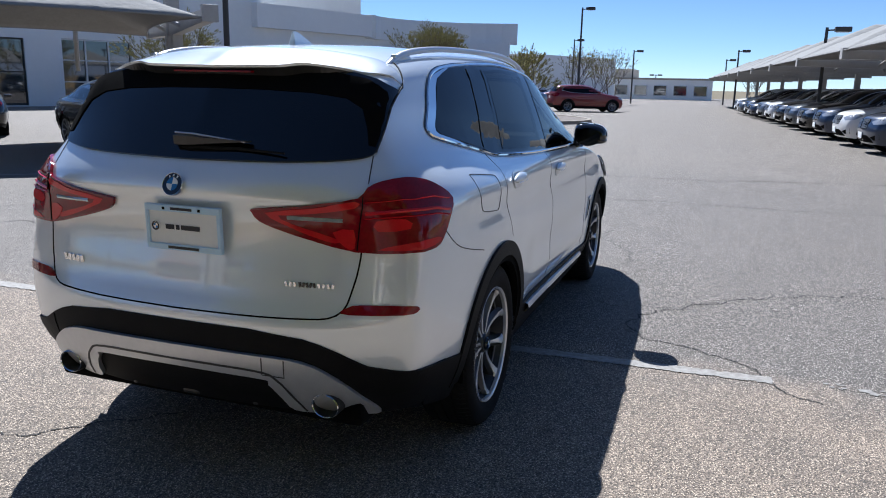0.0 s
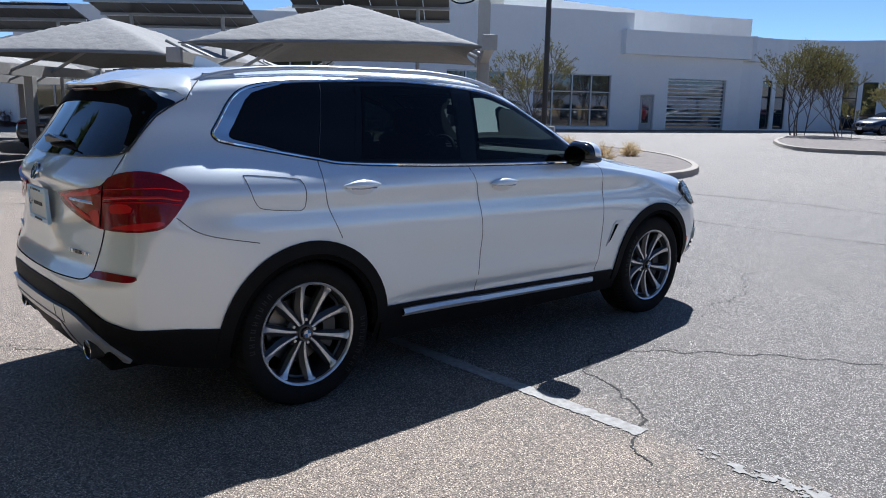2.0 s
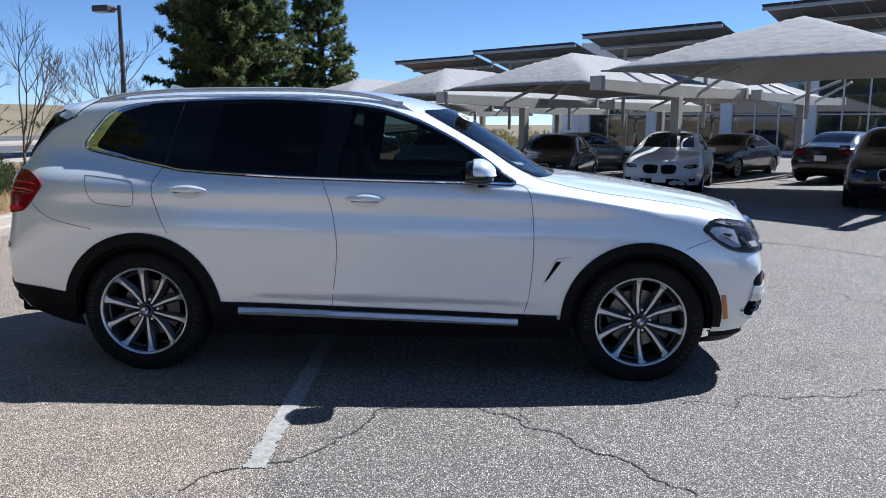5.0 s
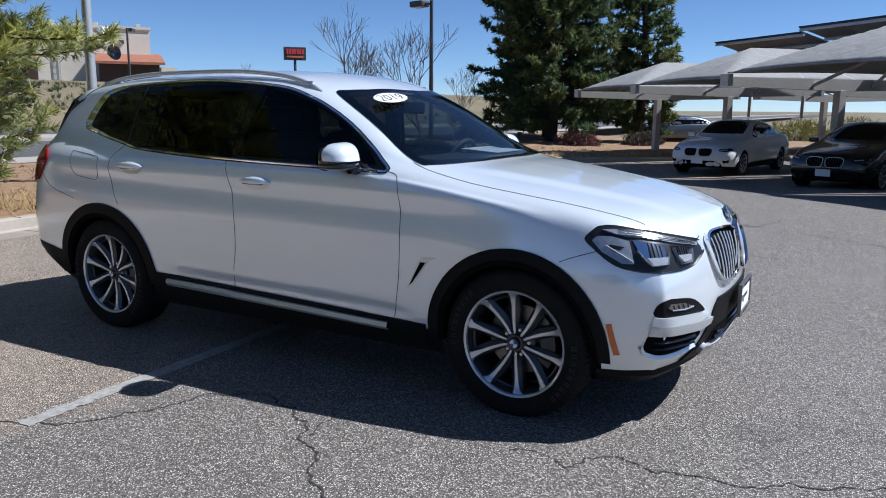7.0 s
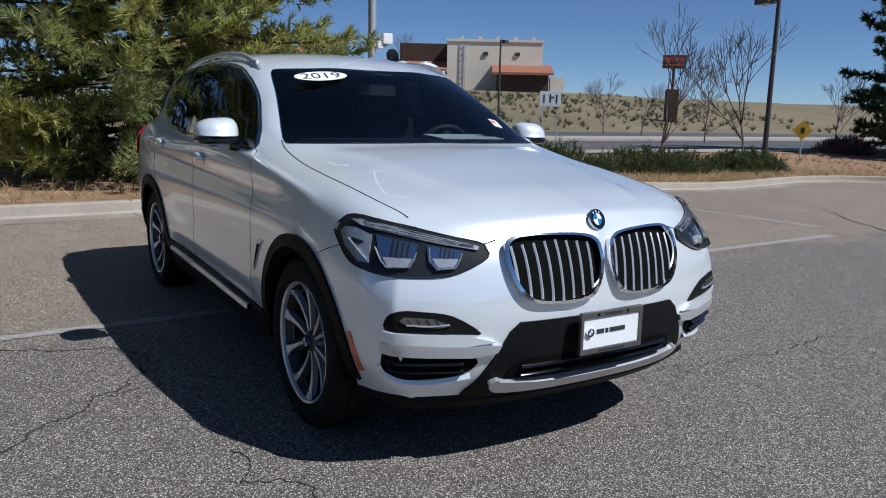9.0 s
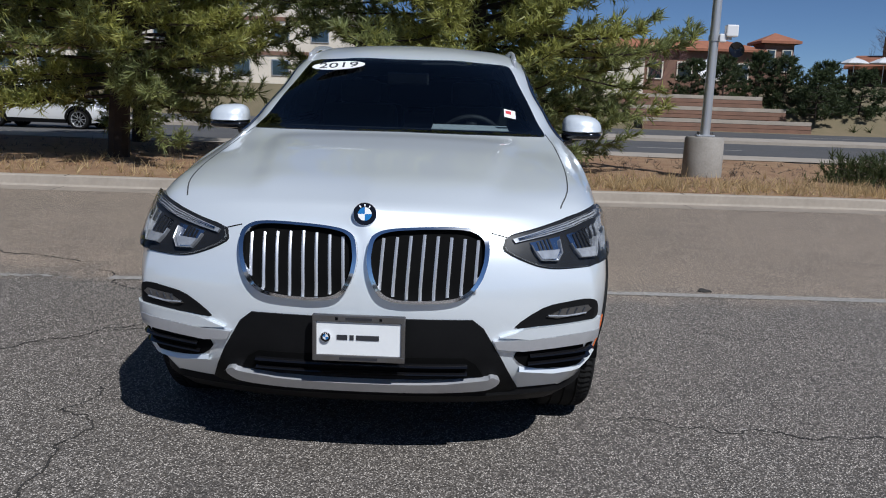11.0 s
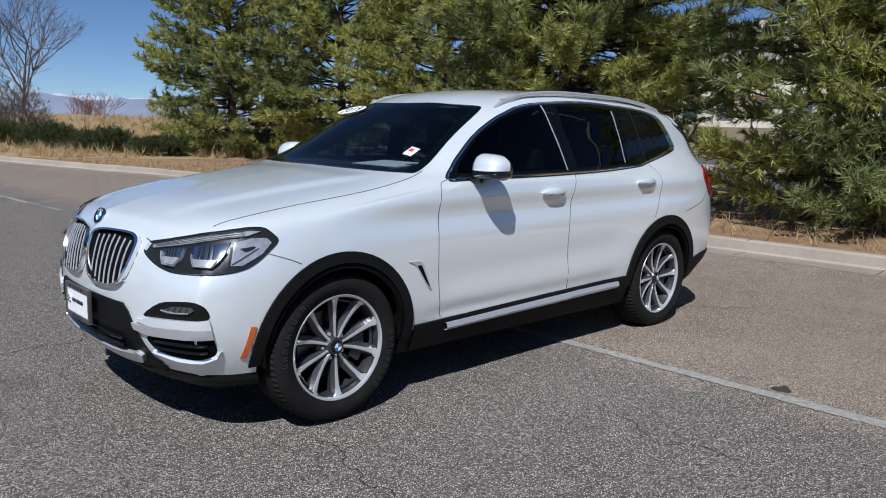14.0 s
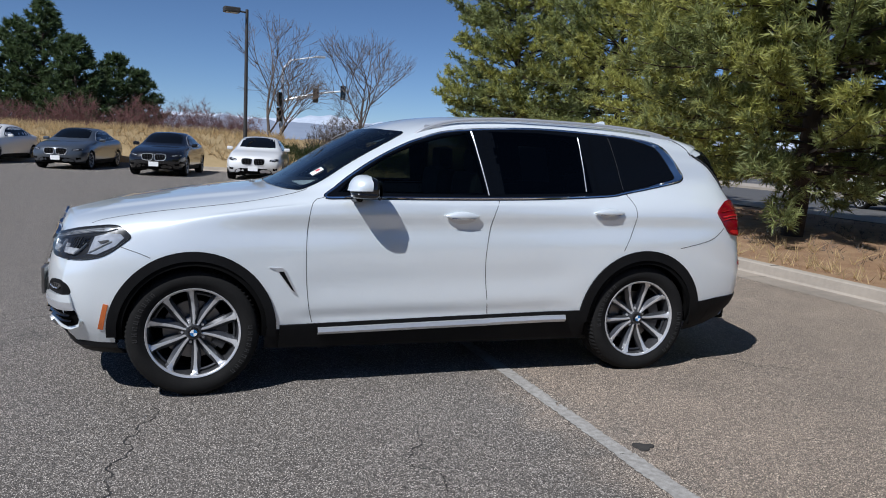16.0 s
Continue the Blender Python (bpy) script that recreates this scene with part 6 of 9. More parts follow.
bm = slab(bmesh.new(), [(-27, -400), (-16, -400), (-16, 400), (-27, 400)], -0.6, 0.02)
tagged(part("road", bm, M["road"]), "grey asphalt road beyond the planting strip", "road", kind="structure")
bm = slab(bm := bmesh.new(), [(-31, -400), (-27, -400), (-27, 400), (-31, 400)], -0.6, 0.14)
tagged(part("road_median", bm, M["concrete"]), "pale concrete median between the carriageways", "median", kind="structure")
bm = slab(bmesh.new(), [(-45, -400), (-31, -400), (-31, 400), (-45, 400)], -0.6, 0.02)
tagged(part("road.001", bm, M["road"]), "grey asphalt far carriageway", "road", kind="structure")
sweep("road_kerb", [(-14.2, -200), (-14.2, 200)], [(-0.0, 0.15), (0.0, 0.16), (1.6, 0.17), (1.75, 0.02)], M["concrete"], "pale concrete sidewalk and kerb along the road", "sidewalk")
bm = bmesh.new()
for y0 in range(-160, 160, 12):
    box(bm, (-21.5, y0, 0.024), (0.12, 3.5, 0.006)), box(bm, (-38.0, y0, 0.024), (0.12, 3.5, 0.006))
tagged(part("lane_marks", bm, M["line"]), "white broken lane lines on the road", "road marking", kind="structure")


def hill_height(x, y):
    def ease(t):
        t = min(max(t, 0), 1)
        return t * t * (3 - 2 * t)
    steep, gentle = 3.6 * ease((-46.5 - x) / 6.5), 5.1 * min(max((-46.5 - x) / 50, 0), 1) ** 0.8
    k = ease((y - 24) / 12)
    steep *= 1 - 0.34 * ease((27 - y) / 5)
    s = ease((-46.5 - x) / 8)
    return -0.05 + (steep * (1 - k) + gentle * k) * min(max((y + 130) / 60, 0), 1) + (0.3 * noise.noise(Vector((x * 0.05, y * 0.05, 0))) + 0.15 * noise.noise(Vector((x * 0.3, y * 0.3, 2)))) * s


terrain("hillside", np.arange(-160, -44.9, 2.5), np.arange(-150, 260, 4.0), hill_height, M["earth"], "tan dry grass hillside across the road", "hillside")

# worn paint on the asphalt
def stripe(p, q, w, breaks=0.0, seed=1, label="worn white parking line on the asphalt"):
    rnd = random.Random(seed)
    p, q = Vector((*p, 0)), Vector((*q, 0))
    d = (q - p).normalized()
    o = Vector((-d.y, d.x, 0))
    L = (q - p).length
    bm = bmesh.new()
    k, c = max(2, int(L / 0.02)), 8
    rows = []
    for i in range(k + 1):
        t = L * i / k
        wob = [rnd.uniform(-0.006, 0.006) for _ in range(c + 1)]
        rows.append([bm.verts.new(p + d * (t + wob[-1 - u]) + o * (w * (u / c - 0.5) + wob[u]) + Vector((0, 0, 0.004 + lot_height(p.x + d.x * t, p.y + d.y * t)))) for u in range(c + 1)])
    for i in range(k):
        for u in range(c):
            q = rows[i][u].co
            worn = 0.5 + 0.5 * noise.noise(q * 2.3) + 0.35 * noise.noise(q * 24.0) + (0.12 if u in (0, c - 1) else 0)
            if worn < 0.98 - breaks * 1.1:
                bm.faces.new((rows[i][u], rows[i + 1][u], rows[i + 1][u + 1], rows[i][u + 1]))
    return tagged(part("parking_line", bm, M["line"]), label, "line", kind="structure")


stripe((-0.43, -2.15), (-0.57, 2.2), 0.095, 0.10, 1)
stripe((-0.57, 2.2), (-0.72, 6.5), 0.11, 0.05, 2)
stripe((-0.40, -2.4), (-0.36, -3.5), 0.11, 0.42, 3)
stripe((-0.36, -3.6), (-0.1, -9.5), 0.1, 0.55, 4)
stripe((-0.05, -9.6), (0.25, -16.5), 0.1, 0.2, 5)
stripe((-5.9, 6.8), (-1.2, 7.0), 0.1, 0.08, 6)
stripe((4.0, 8.55), (5.6, 6.6), 0.1, 0.1, 7)


def crack(pts, w=0.012, seed=0):
    stray = 0.05 if w > 0.025 else 0.2
    rnd = random.Random(seed)
    dense = [Vector((*p, 0)) for p in pts]
    for _ in range(5):
        out = []
        for a, b in zip(dense, dense[1:]):
            d = b - a
            o = Vector((-d.y, d.x, 0))
            out += [a, (a + b) / 2 + o * rnd.uniform(-stray, stray)]
        dense = out + [dense[-1]]
    bm, prev = bmesh.new(), None
    for i, p in enumerate(dense):
        d = (dense[min(i + 1, len(dense) - 1)] - dense[max(i - 1, 0)]).normalized()
        o = Vector((-d.y, d.x, 0)) * w * rnd.uniform(0.1, 0.55)
        up = Vector((0, 0, 0.003 + lot_height(p.x, p.y)))
        row = (bm.verts.new(p + o + up), bm.verts.new(p - o + up))
        if prev:
            bm.faces.new((prev[1], row[1], row[0], prev[0]))
        prev = row
    return tagged(part("crack", bm, M["crack"]), "thin dark crack in the asphalt", "crack", kind="structure")


for i, (w, pts) in enumerate([
    (0.014, [(-0.67, -2.36), (-0.48, -2.16), (-0.29, -2.08), (-0.07, -1.76), (-0.01, -1.48), (0.28, -1.31)]),
    (0.014, [(0.28, -1.31), (0.5, -1.36), (0.74, -1.63), (0.95, -1.75), (1.15, -1.97), (1.3, -2.21), (1.53, -2.56), (1.7, -3.1)]),
    (0.01, [(1.59, -1.26), (1.86, -1.3), (2.01, -1.09), (2.37, -1.09), (2.67, -0.97), (3.6, -0.8)]), (0.008, [(0.74, -1.63), (0.66, -1.2), (0.9, -0.9)]),
    (0.01, [(-2.9, 1.5), (-2.37, 0.98), (-2.21, 0.71), (-1.9, 0.4)]), (0.01, [(1.64, 1.0), (1.75, 1.51), (1.77, 1.89), (1.9, 2.6)]),
    (0.007, [(0.34, 1.7), (0.48, 2.03), (0.4, 2.4)]), (0.05, [(9.9, -5.2), (9.71, -4.43), (8.86, -1.63), (8.79, 0.14), (8.6, 3.5), (8.9, 6.0)]),
    (0.03, [(6.2, -5.0), (6.09, -3.8), (6.03, -1.69), (5.88, -0.3), (5.8, 2.5), (6.1, 5.0)]), (0.02, [(7.6, -3.2), (8.0, -2.2), (8.8, -1.7)]),
    (0.02, [(-3.2, -9.0), (-1.4, -6.0), (-1.2, -3.4), (-0.9, -2.6)]), (0.02, [(2.3, -4.0), (3.4, -7.5), (2.9, -13.0)]), (0.015, [(3.4, -0.5), (3.9, 0.9), (3.6, 1.9)]),
    (0.03, [(-4.6, -8.0), (2.0, -11.3), (9.0, -13.0)]), (0.03, [(-3.0, 9.5), (0.5, 6.8), (4.5, 4.2), (5.9, 2.2)]), (0.02, [(2.2, 3.9), (1.1, 5.5), (1.6, 7.2)])]):
    crack(pts, w, i)
bm = lathe(bmesh.new(), [(0.0, 0.007), (0.03, 0.007), (0.055, 0.007), (0.062, 0.001)], 26, "Z", Matrix.Translation((-0.72, 2.14, 0)))
for q in bm.verts:
    o = q.co - Vector((-0.72, 2.14, 0))
    k = 1 + 0.9 * noise.noise(Vector((o.x * 16, o.y * 16, 3.1)))
    q.co.x, q.co.y = -0.72 + o.x * k, 2.14 + o.y * k * 0.8
tagged(part("tar_spot", bm, M["crack"]), "dark tar spot on the painted line", "tar spot", kind="structure")

# ---------------------------------------------------------------- plants


def tuft_mesh(points, dirs, rnd, blades=22, length=0.19, width=0.017, spread=0.85):
    """Needle clumps: blades that fan out round each twig's end."""
    P, D = np.array(points), np.array(dirs)
    D /= np.linalg.norm(D, axis=1)[:, None]
    n = len(P)
    P, D = np.repeat(P, blades, axis=0), np.repeat(D, blades, axis=0)
    side = rnd.normal(size=(n * blades, 3))
    side -= (side * D).sum(1)[:, None] * D
    side /= np.linalg.norm(side, axis=1)[:, None]
    a = rnd.uniform(0.15, 1.0, (n * blades, 1)) * spread
    way = D * np.cos(a * 1.35) + side * np.sin(a * 1.35)
    base = P - D * rnd.uniform(-0.02, 0.13, (n * blades, 1))
    L = length * rnd.uniform(0.7, 1.2, (n * blades, 1))
    across = np.cross(way, rnd.normal(size=(n * blades, 3)))
    across /= np.linalg.norm(across, axis=1)[:, None]
    tip = base + way * L
    v = np.empty((n * blades * 3, 3))
    v[0::3], v[1::3], v[2::3] = base - across * width / 2, base + across * width / 2, tip
    me = bpy.data.meshes.new("needles")
    me.vertices.add(len(v)), me.loops.add(len(v)), me.polygons.add(n * blades)
    me.vertices.foreach_set("co", v.ravel())
    me.loops.foreach_set("vertex_index", np.arange(len(v), dtype=np.int32))
    me.polygons.foreach_set("loop_start", np.arange(0, len(v), 3, dtype=np.int32))
    me.update()
    me.validate()
    return me


def pine(label, height, radius, seed, needle, m, low=0.7, dense=1.0, blade=0.12, cone=1.7, group="roadside pines", width=0.011, blades=26, bright=None, lean=0.0, gaps=0.0, whorl=0.3, skirt=0.78, bare_to=0.3):
    """A pine: whorls of limbs, forked side shoots along each limb, and a brush of needles round the end of every shoot."""
    rnd, r2 = np.random.default_rng(seed), random.Random(seed)
    t = thing("pine_tree", label, "pine tree", m, group)

    def axis(z):
        return Vector((0.1 * math.sin(z * 0.7 + seed) + lean * z, 0.1 * math.cos(z * 0.5 + seed), z))
    bm = bmesh.new()
    tube(bm, [axis(z) for z in np.linspace(-0.15, height, 12)], [0.20 * (1 - 0.9 * i / 11) * height / 9 for i in range(12)], 9)
    part("trunk", bm, M["bark"], t, smooth=True)
    limbs, dead, tips, ways = bmesh.new(), bmesh.new(), [], []
    z, turn = low, 0.0
    while z < height - 0.2:
        u = z / height
        for k in range(r2.choice((6, 7, 7, 8))):
            turn += 2.39996
            a = turn + r2.uniform(-0.3, 0.3)
            if r2.random() < gaps:
                continue
            L = radius * (1 - u**cone) * (skirt + (1 - skirt) * min(1, (z + 0.2) / 2.3)) * r2.uniform(0.7, 1.02) + 0.2
            rise = -0.16 + 0.75 * u + r2.uniform(-0.16, 0.16)
            pts, d = [axis(z)], Vector((math.cos(a), math.sin(a), rise)).normalized()
            steps = max(3, int(L / 0.26))
            for i in range(steps):
                curl = 0.075 if i > steps * 0.6 else 0.0
                d = (d + Vector((r2.uniform(-0.14, 0.14), r2.uniform(-0.14, 0.14), curl + r2.uniform(-0.07, 0.07)))).normalized()
                if pts[-1].z < 0.4:
                    d = Vector((d.x, d.y, max(d.z, 0.04))).normalized()
                pts.append(pts[-1] + d * L / steps)
            tube(limbs, pts, [0.03 * (1 - 0.82 * i / steps) * (0.5 + L / 4) for i in range(steps + 1)], 3, False)
            for i in range(1, steps + 1):
                f = i / steps
                way = (pts[i] - pts[i - 1]).normalized()
                out = (pts[i] - axis(pts[i].z)).normalized()
                bare = f < bare_to
                for q in range(2 if bare else int(round(r2.uniform(3.2, 5.2) * dense))):
                    side = Vector((r2.gauss(0, 1), r2.gauss(0, 1), r2.gauss(0.3, 0.55))).normalized()
                    w = (way * 0.75 + side * 0.85 + out * 0.25).normalized()
                    ln = r2.uniform(0.14, 0.44) * (1.15 - 0.45 * f)
                    e = pts[i] + w * ln + Vector((0, 0, 0.12 * ln))
                    if bare:
                        if r2.random() < 0.3:
                            tube(dead, [pts[i], pts[i] + w * ln * 0.7, pts[i] + w * ln + Vector((0, 0, -0.06))], [0.006, 0.004, 0.002], 3, False)
                        continue
                    if q % 3 == 0:
                        tube(limbs, [pts[i], e], [0.007, 0.004], 3, False)
                    tips.append(e), ways.append((w + Vector((0, 0, 0.25))).normalized())
                    if ln > 0.2:
                        for g in (0.62, 0.35):
                            fork = (w + Vector((r2.gauss(0, 0.6), r2.gauss(0, 0.6), r2.gauss(0.1, 0.4)))).normalized()
                            tips.append(pts[i] + w * ln * g + fork * 0.11), ways.append(fork)
            tips.append(pts[-1]), ways.append(d)
        z += whorl * r2.uniform(0.7, 1.3)
    part("crown_wood", limbs, M["bark"], t)
    tagged(part("dead_wood", dead, M["dead_twig"], t), "bare grey twigs inside the crown", kind="stuff")
    rims = [i for i in range(len(tips)) if bright and noise.noise(Vector(tips[i]) * 0.55) + r2.uniform(-0.25, 0.25) > 0.02]
    for name, ids, mat in (("foliage", sorted(set(range(len(tips))) - set(rims)), needle), ("bright_foliage", rims, bright)):
        if ids:
            ob = new(name, tuft_mesh([tips[i] for i in ids], [ways[i] for i in ids], rnd, blades=blades, length=blade, width=width))
            ob.data.materials.append(mat)
            ob.parent = t
    return t


def bare_tree(label, height, spread, seed, material, m, buds=None, name="bare_tree", levels=5, multi=1, group="bare trees", thick=0.02):
    r2, rnd = random.Random(seed), np.random.default_rng(seed)
    t = thing(name, label, "tree", m, group)
    trunk, crown, ends, ways = bmesh.new(), bmesh.new(), [], []

    def grow(p, d, L, r, level, bm):
        r = max(r, 0.007)
        pts, q = [p], d
        for i in range(3):
            q = (q + Vector((r2.uniform(-0.16, 0.16), r2.uniform(-0.16, 0.16), r2.uniform(-0.03, 0.13)))).normalized()
            pts.append(pts[-1] + q * L / 3)
        tube(bm, pts, [r, r * 0.85, r * 0.72, r * 0.6], 6 if level == 0 else 4 if level < 2 else 3, False)
        if level >= levels - 1:
            ends.append(pts[-1]), ways.append(q)
            ends.append(pts[1]), ways.append(q)
            return
        for k in range(r2.choice((2, 3, 3)) if level else r2.choice((4, 5))):
            j = r2.choice((2, 3, 3)) if level else r2.choice((1, 2, 3, 3))
            side = Vector((r2.gauss(0, 1), r2.gauss(0, 1), r2.gauss(0, 0.35))).normalized()
            w = (q * 0.95 + side * spread * r2.uniform(0.6, 1.1)).normalized()
            grow(pts[j], w, L * r2.uniform(0.62, 0.82), r * r2.uniform(0.5, 0.64), level + 1, crown)
        grow(pts[3], q, L * 0.72, r * 0.58, level + 1, crown)
    for s in range(multi):
        a = r2.uniform(0, 6.28)
        grow(Vector((0.15 * s * math.cos(a), 0.15 * s * math.sin(a), -0.1)), Vector((0.35 * (multi > 1) * math.cos(a), 0.35 * (multi > 1) * math.sin(a), 1)).normalized(), height * 0.3, thick * height * 0.5, 0, trunk)
    part("trunk", trunk, material, t, smooth=True)
    part("crown", crown, material, t)
    if buds:
        ob = tagged(new("bud_spray", tuft_mesh(ends, ways, rnd, blades=5, length=0.11, width=0.036, spread=1.0)), "yellow-green buds and young leaves", kind="stuff")
        ob.data.materials.append(buds)
        ob.parent = t
    return t


def scatter(name, label, category, spots, material, seed, blades=7, length=0.25, width=0.012, up=1.0, spread=0.8):
    """Grass or low shrubs: tufts of blades as one sheet of stuff."""
    rnd = np.random.default_rng(seed)
    ways = [(random.Random(i).gauss(0, 0.35), random.Random(i + 9).gauss(0, 0.35), up) for i in range(len(spots))]
    ob = new(name, tuft_mesh(spots, ways, rnd, blades, length, width, spread))
    ob.data.materials.append(material)
    return tagged(ob, label, category, kind="stuff")


def mound_shrub(name, label, m, size, material, seed, n=900, group="shrubs", blade=0.12, width=0.02, core=True):
    """A low evergreen: a hidden mesh of stems and a skin of many short sprays with an uneven outline."""
    rnd, r2 = np.random.default_rng(seed), random.Random(seed)
    t = thing(name, label, "shrub", m, group)
    stems, tips, ways = bmesh.new(), [], []
    for i in range(n):
        a, e = r2.uniform(0, 2 * math.pi), math.asin(r2.uniform(0.02, 1))
        k = r2.uniform(0.55, 1.0) * (0.86 + 0.25 * noise.noise(Vector((math.cos(a) * 2.2 + seed, math.sin(a) * 2.2, e * 2))))
        p = Vector((size[0] * math.cos(a) * math.cos(e) * k, size[1] * math.sin(a) * math.cos(e) * k, size[2] * math.sin(e) * k))
        tips.append(p), ways.append(Vector((p.x / size[0] ** 2, p.y / size[1] ** 2, p.z / size[2] ** 2 + 0.6)))
        if i % 12 == 0:
            tube(stems, [(p.x * 0.15, p.y * 0.15, -0.05), p * 0.6, p], [0.015, 0.01, 0.004], 4, False)
    part("stem_frame", stems, M["twig"], t)
    ob = new("foliage", tuft_mesh(tips, ways, rnd, 9, blade, width, 0.95))
    ob.data.materials.append(material)
    ob.parent = t
    return t


for label, h, r, seed, nd, (x, y), low, dense, gaps in (
        ("tall gnarled pine with bare twigs in the planting strip", 9.0, 3.85, 11, "needle", (-9.4, 0.45), 0.15, 1.25, 0.0), ("tall green pine with gappy lower limbs beside the kerb", 9.0, 3.4, 12, "needle", (-9.0, -5.9), 1.15, 1.4, 0.03),
        ("green pine with yellow-green tips behind the kerb", 9.0, 3.1, 13, "needle_gold", (-11.4, -12.2), 1.5, 1.1, 0.05), ("dense green pine in brown mulch", 8.6, 3.7, 14, "needle", (-12.4, -18.3), 0.6, 1.15, 0.0),
        ("bright green pine at the end of the planting strip", 8.8, 3.6, 15, "needle", (-10.4, -22.4), 0.5, 1.3, 0.0), ("dark green pine standing by the road", 8.5, 2.8, 16, "needle", (-13.4, -7.5), 1.2, 0.9, 0.08)):
    near = y > -8 and x > -10
    pine(label, h, r, seed, M[nd], pose(x, y, 0.1, 0, 0, seed * 40), low, dense, blade=0.16 if near else 0.175, width=0.024 if near else 0.037, blades=10 if near else 7, bright=M["needle_gold"], gaps=gaps, cone=3.2, whorl=0.2 if near else 0.26, skirt=0.62 if y > 0 else 0.36 if y > -7 else 0.42, bare_to=0.18 if y > 0 else 0.28)
for i, (x, y, h, r, low) in enumerate(((-10.9, 30.7, 14.0, 4.0, 0.9), (-12.2, 33.5, 13.0, 3.2, 1.2), (-7.7, 34.5, 11.8, 2.0, 0.9))):
    pine("tall dense dark green pine beyond the lot", h, r, 31 + i, M["needle_mid"], pose(x, y, lot_height(x, y) + 0.12, 0, 0, 70 * i), low, 0.95, blade=0.26, cone=1.6, group="dark pines", width=0.07, blades=7, bright=M["needle_olive"], whorl=0.33)
for i, (x, y, h, r) in enumerate(((10.9, -52.0, 9.5, 3.6), (12.8, -53.6, 8.6, 3.4), (8.9, -50.2, 7.5, 3.0), (6.9, -56.5, 6.8, 3.0), (5.5, -58.6, 5.8, 2.6), (16.5, -52.0, 9.5, 3.6))):
    pine("dark green conifer on the grassy bank", h, r, 41 + i, M["needle_mid"], pose(x, y, 0, 0, 0, 70 * i), 0.4, 0.38, blade=0.38, cone=1.5, group="dark pines", width=0.11, blades=7, whorl=0.42)
for i, (x, y, h, s, mat) in enumerate(((-2.0, -32.5, 8.2, 1.0, "twig"), (-7.0, -35.9, 8.2, 0.9, "twig"), (-12.9, 16.9, 5.8, 0.7, "twig"), (-9.8, 16.8, 5.0, 0.75, "twig"), (-24.0, 32.4, 5.2, 0.8, "twig"), (-18.7, 36.0, 4.6, 0.7, "twig"), (-38.9, 39.0, 5.5, 0.7, "twig"), (-37.0, 41.0, 5.0, 0.7, "twig"), (-118.0, 64.0, 12.0, 0.8, "twig"), (-8.3, -31.5, 3.0, 0.8, "twig_red"))):
    bare_tree("leafless deciduous tree with fine grey-brown twigs" if mat == "twig" else "leafless reddish shrubby tree", h, s, 60 + i, M[mat], pose(x, y, 0.1 + lot_height(x, y) if x > -45 else 5.0), multi=1 if mat == "twig" else 3, thick=0.026 if -40 < y < 0 else 0.018, levels=6 if y < 0 and mat == "twig" else 5)
for i, (x, y, h, n) in enumerate(((25.5, 22.0, 5.2, 3), (37.5, 14.5, 5.6, 4), (39.5, 13.0, 5.2, 3), (36.0, 8.6, 4.0, 2), (63.0, 9.0, 6.0, 3), (70.0, 8.5, 6.5, 3), (56.0, 9.5, 6.0, 2), (88.0, -5.5, 6.0, 2), (95.0, -5.0, 6.0, 2))):
    bare_tree("budding ornamental tree with yellow-green buds", h, 0.6, 80 + i, M["twig"], pose(x, y, 0.05), buds=M["bud"], multi=n, group="budding trees", name="budding_tree", thick=0.014, levels=5 if x < 40 else 4)
for i, (x, y, a, b, c) in enumerate(((-9.3, 8.9, 1.4, 2.6, 0.95), (-9.4, 12.8, 1.4, 2.4, 0.9), (-9.4, 16.4, 1.2, 2.0, 0.8), (-2.2, -28.4, 1.9, 1.1, 1.0), (-3.5, -26.3, 1.6, 1.1, 1.0), (-5.0, -24.9, 1.6, 1.1, 0.95), (-6.3, -23.5, 1.5, 1.1, 0.85), (-7.6, -22.0, 1.4, 1.0, 0.6), (1.5, -31.0, 2.6, 1.2, 0.9))):
    mound_shrub("juniper", "low spreading green juniper in dry grass", pose(x, y, 0.08 + lot_height(x, y) if y > 0 else 0.35), (a, b, c), M["juniper"], 100 + i, n=1300, group="junipers", blade=0.16, width=0.022)
for i, (x, y, a, c, mat) in enumerate(((-1.5, 47.0, 2.2, 1.5, "bud"), (1.6, 46.0, 2.0, 1.7, "bud"), (4.6, 45.0, 2.2, 1.5, "bud"), (-4.6, 49.5, 2.2, 1.3, "juniper"), (7.8, 44.0, 2.2, 1.6, "twig_red"), (-9.0, 29.0, 1.3, 0.9, "twig_red"), (-6.6, 31.2, 1.2, 0.8, "twig"), (-13.6, 28.4, 1.4, 0.9, "twig_red"))):
    mound_shrub("verge_bush", "budding yellow-green bush beyond the canopies" if mat == "bud" else "low brown and green bush beyond the lot", pose(x, y, lot_height(x, y)), (a, a, c), M[mat], 170 + i, n=700, group="verge bushes", blade=0.22, width=0.03, core=False)
mound_shrub("sage_bush", "grey-green rounded bush on the dry bank", pose(-4.6, -28.0, 0.2), (2.1, 1.8, 2.7), M["twig"], 130, n=1500, blade=0.25, width=0.012)
for i, (x, y, c) in enumerate(((4.5, -40.0, 3.0), (7.5, -39.0, 3.0), (1.6, -41.0, 3.2), (-0.8, -41.5, 2.6), (10.5, -40.0, 2.6))):
    mound_shrub("red_twig_thicket", "leafless reddish-brown thicket on the bank", pose(x, y, 0.4), (2.6, 1.6, c), M["twig_red"], 140 + i, n=900, blade=0.5, width=0.014)
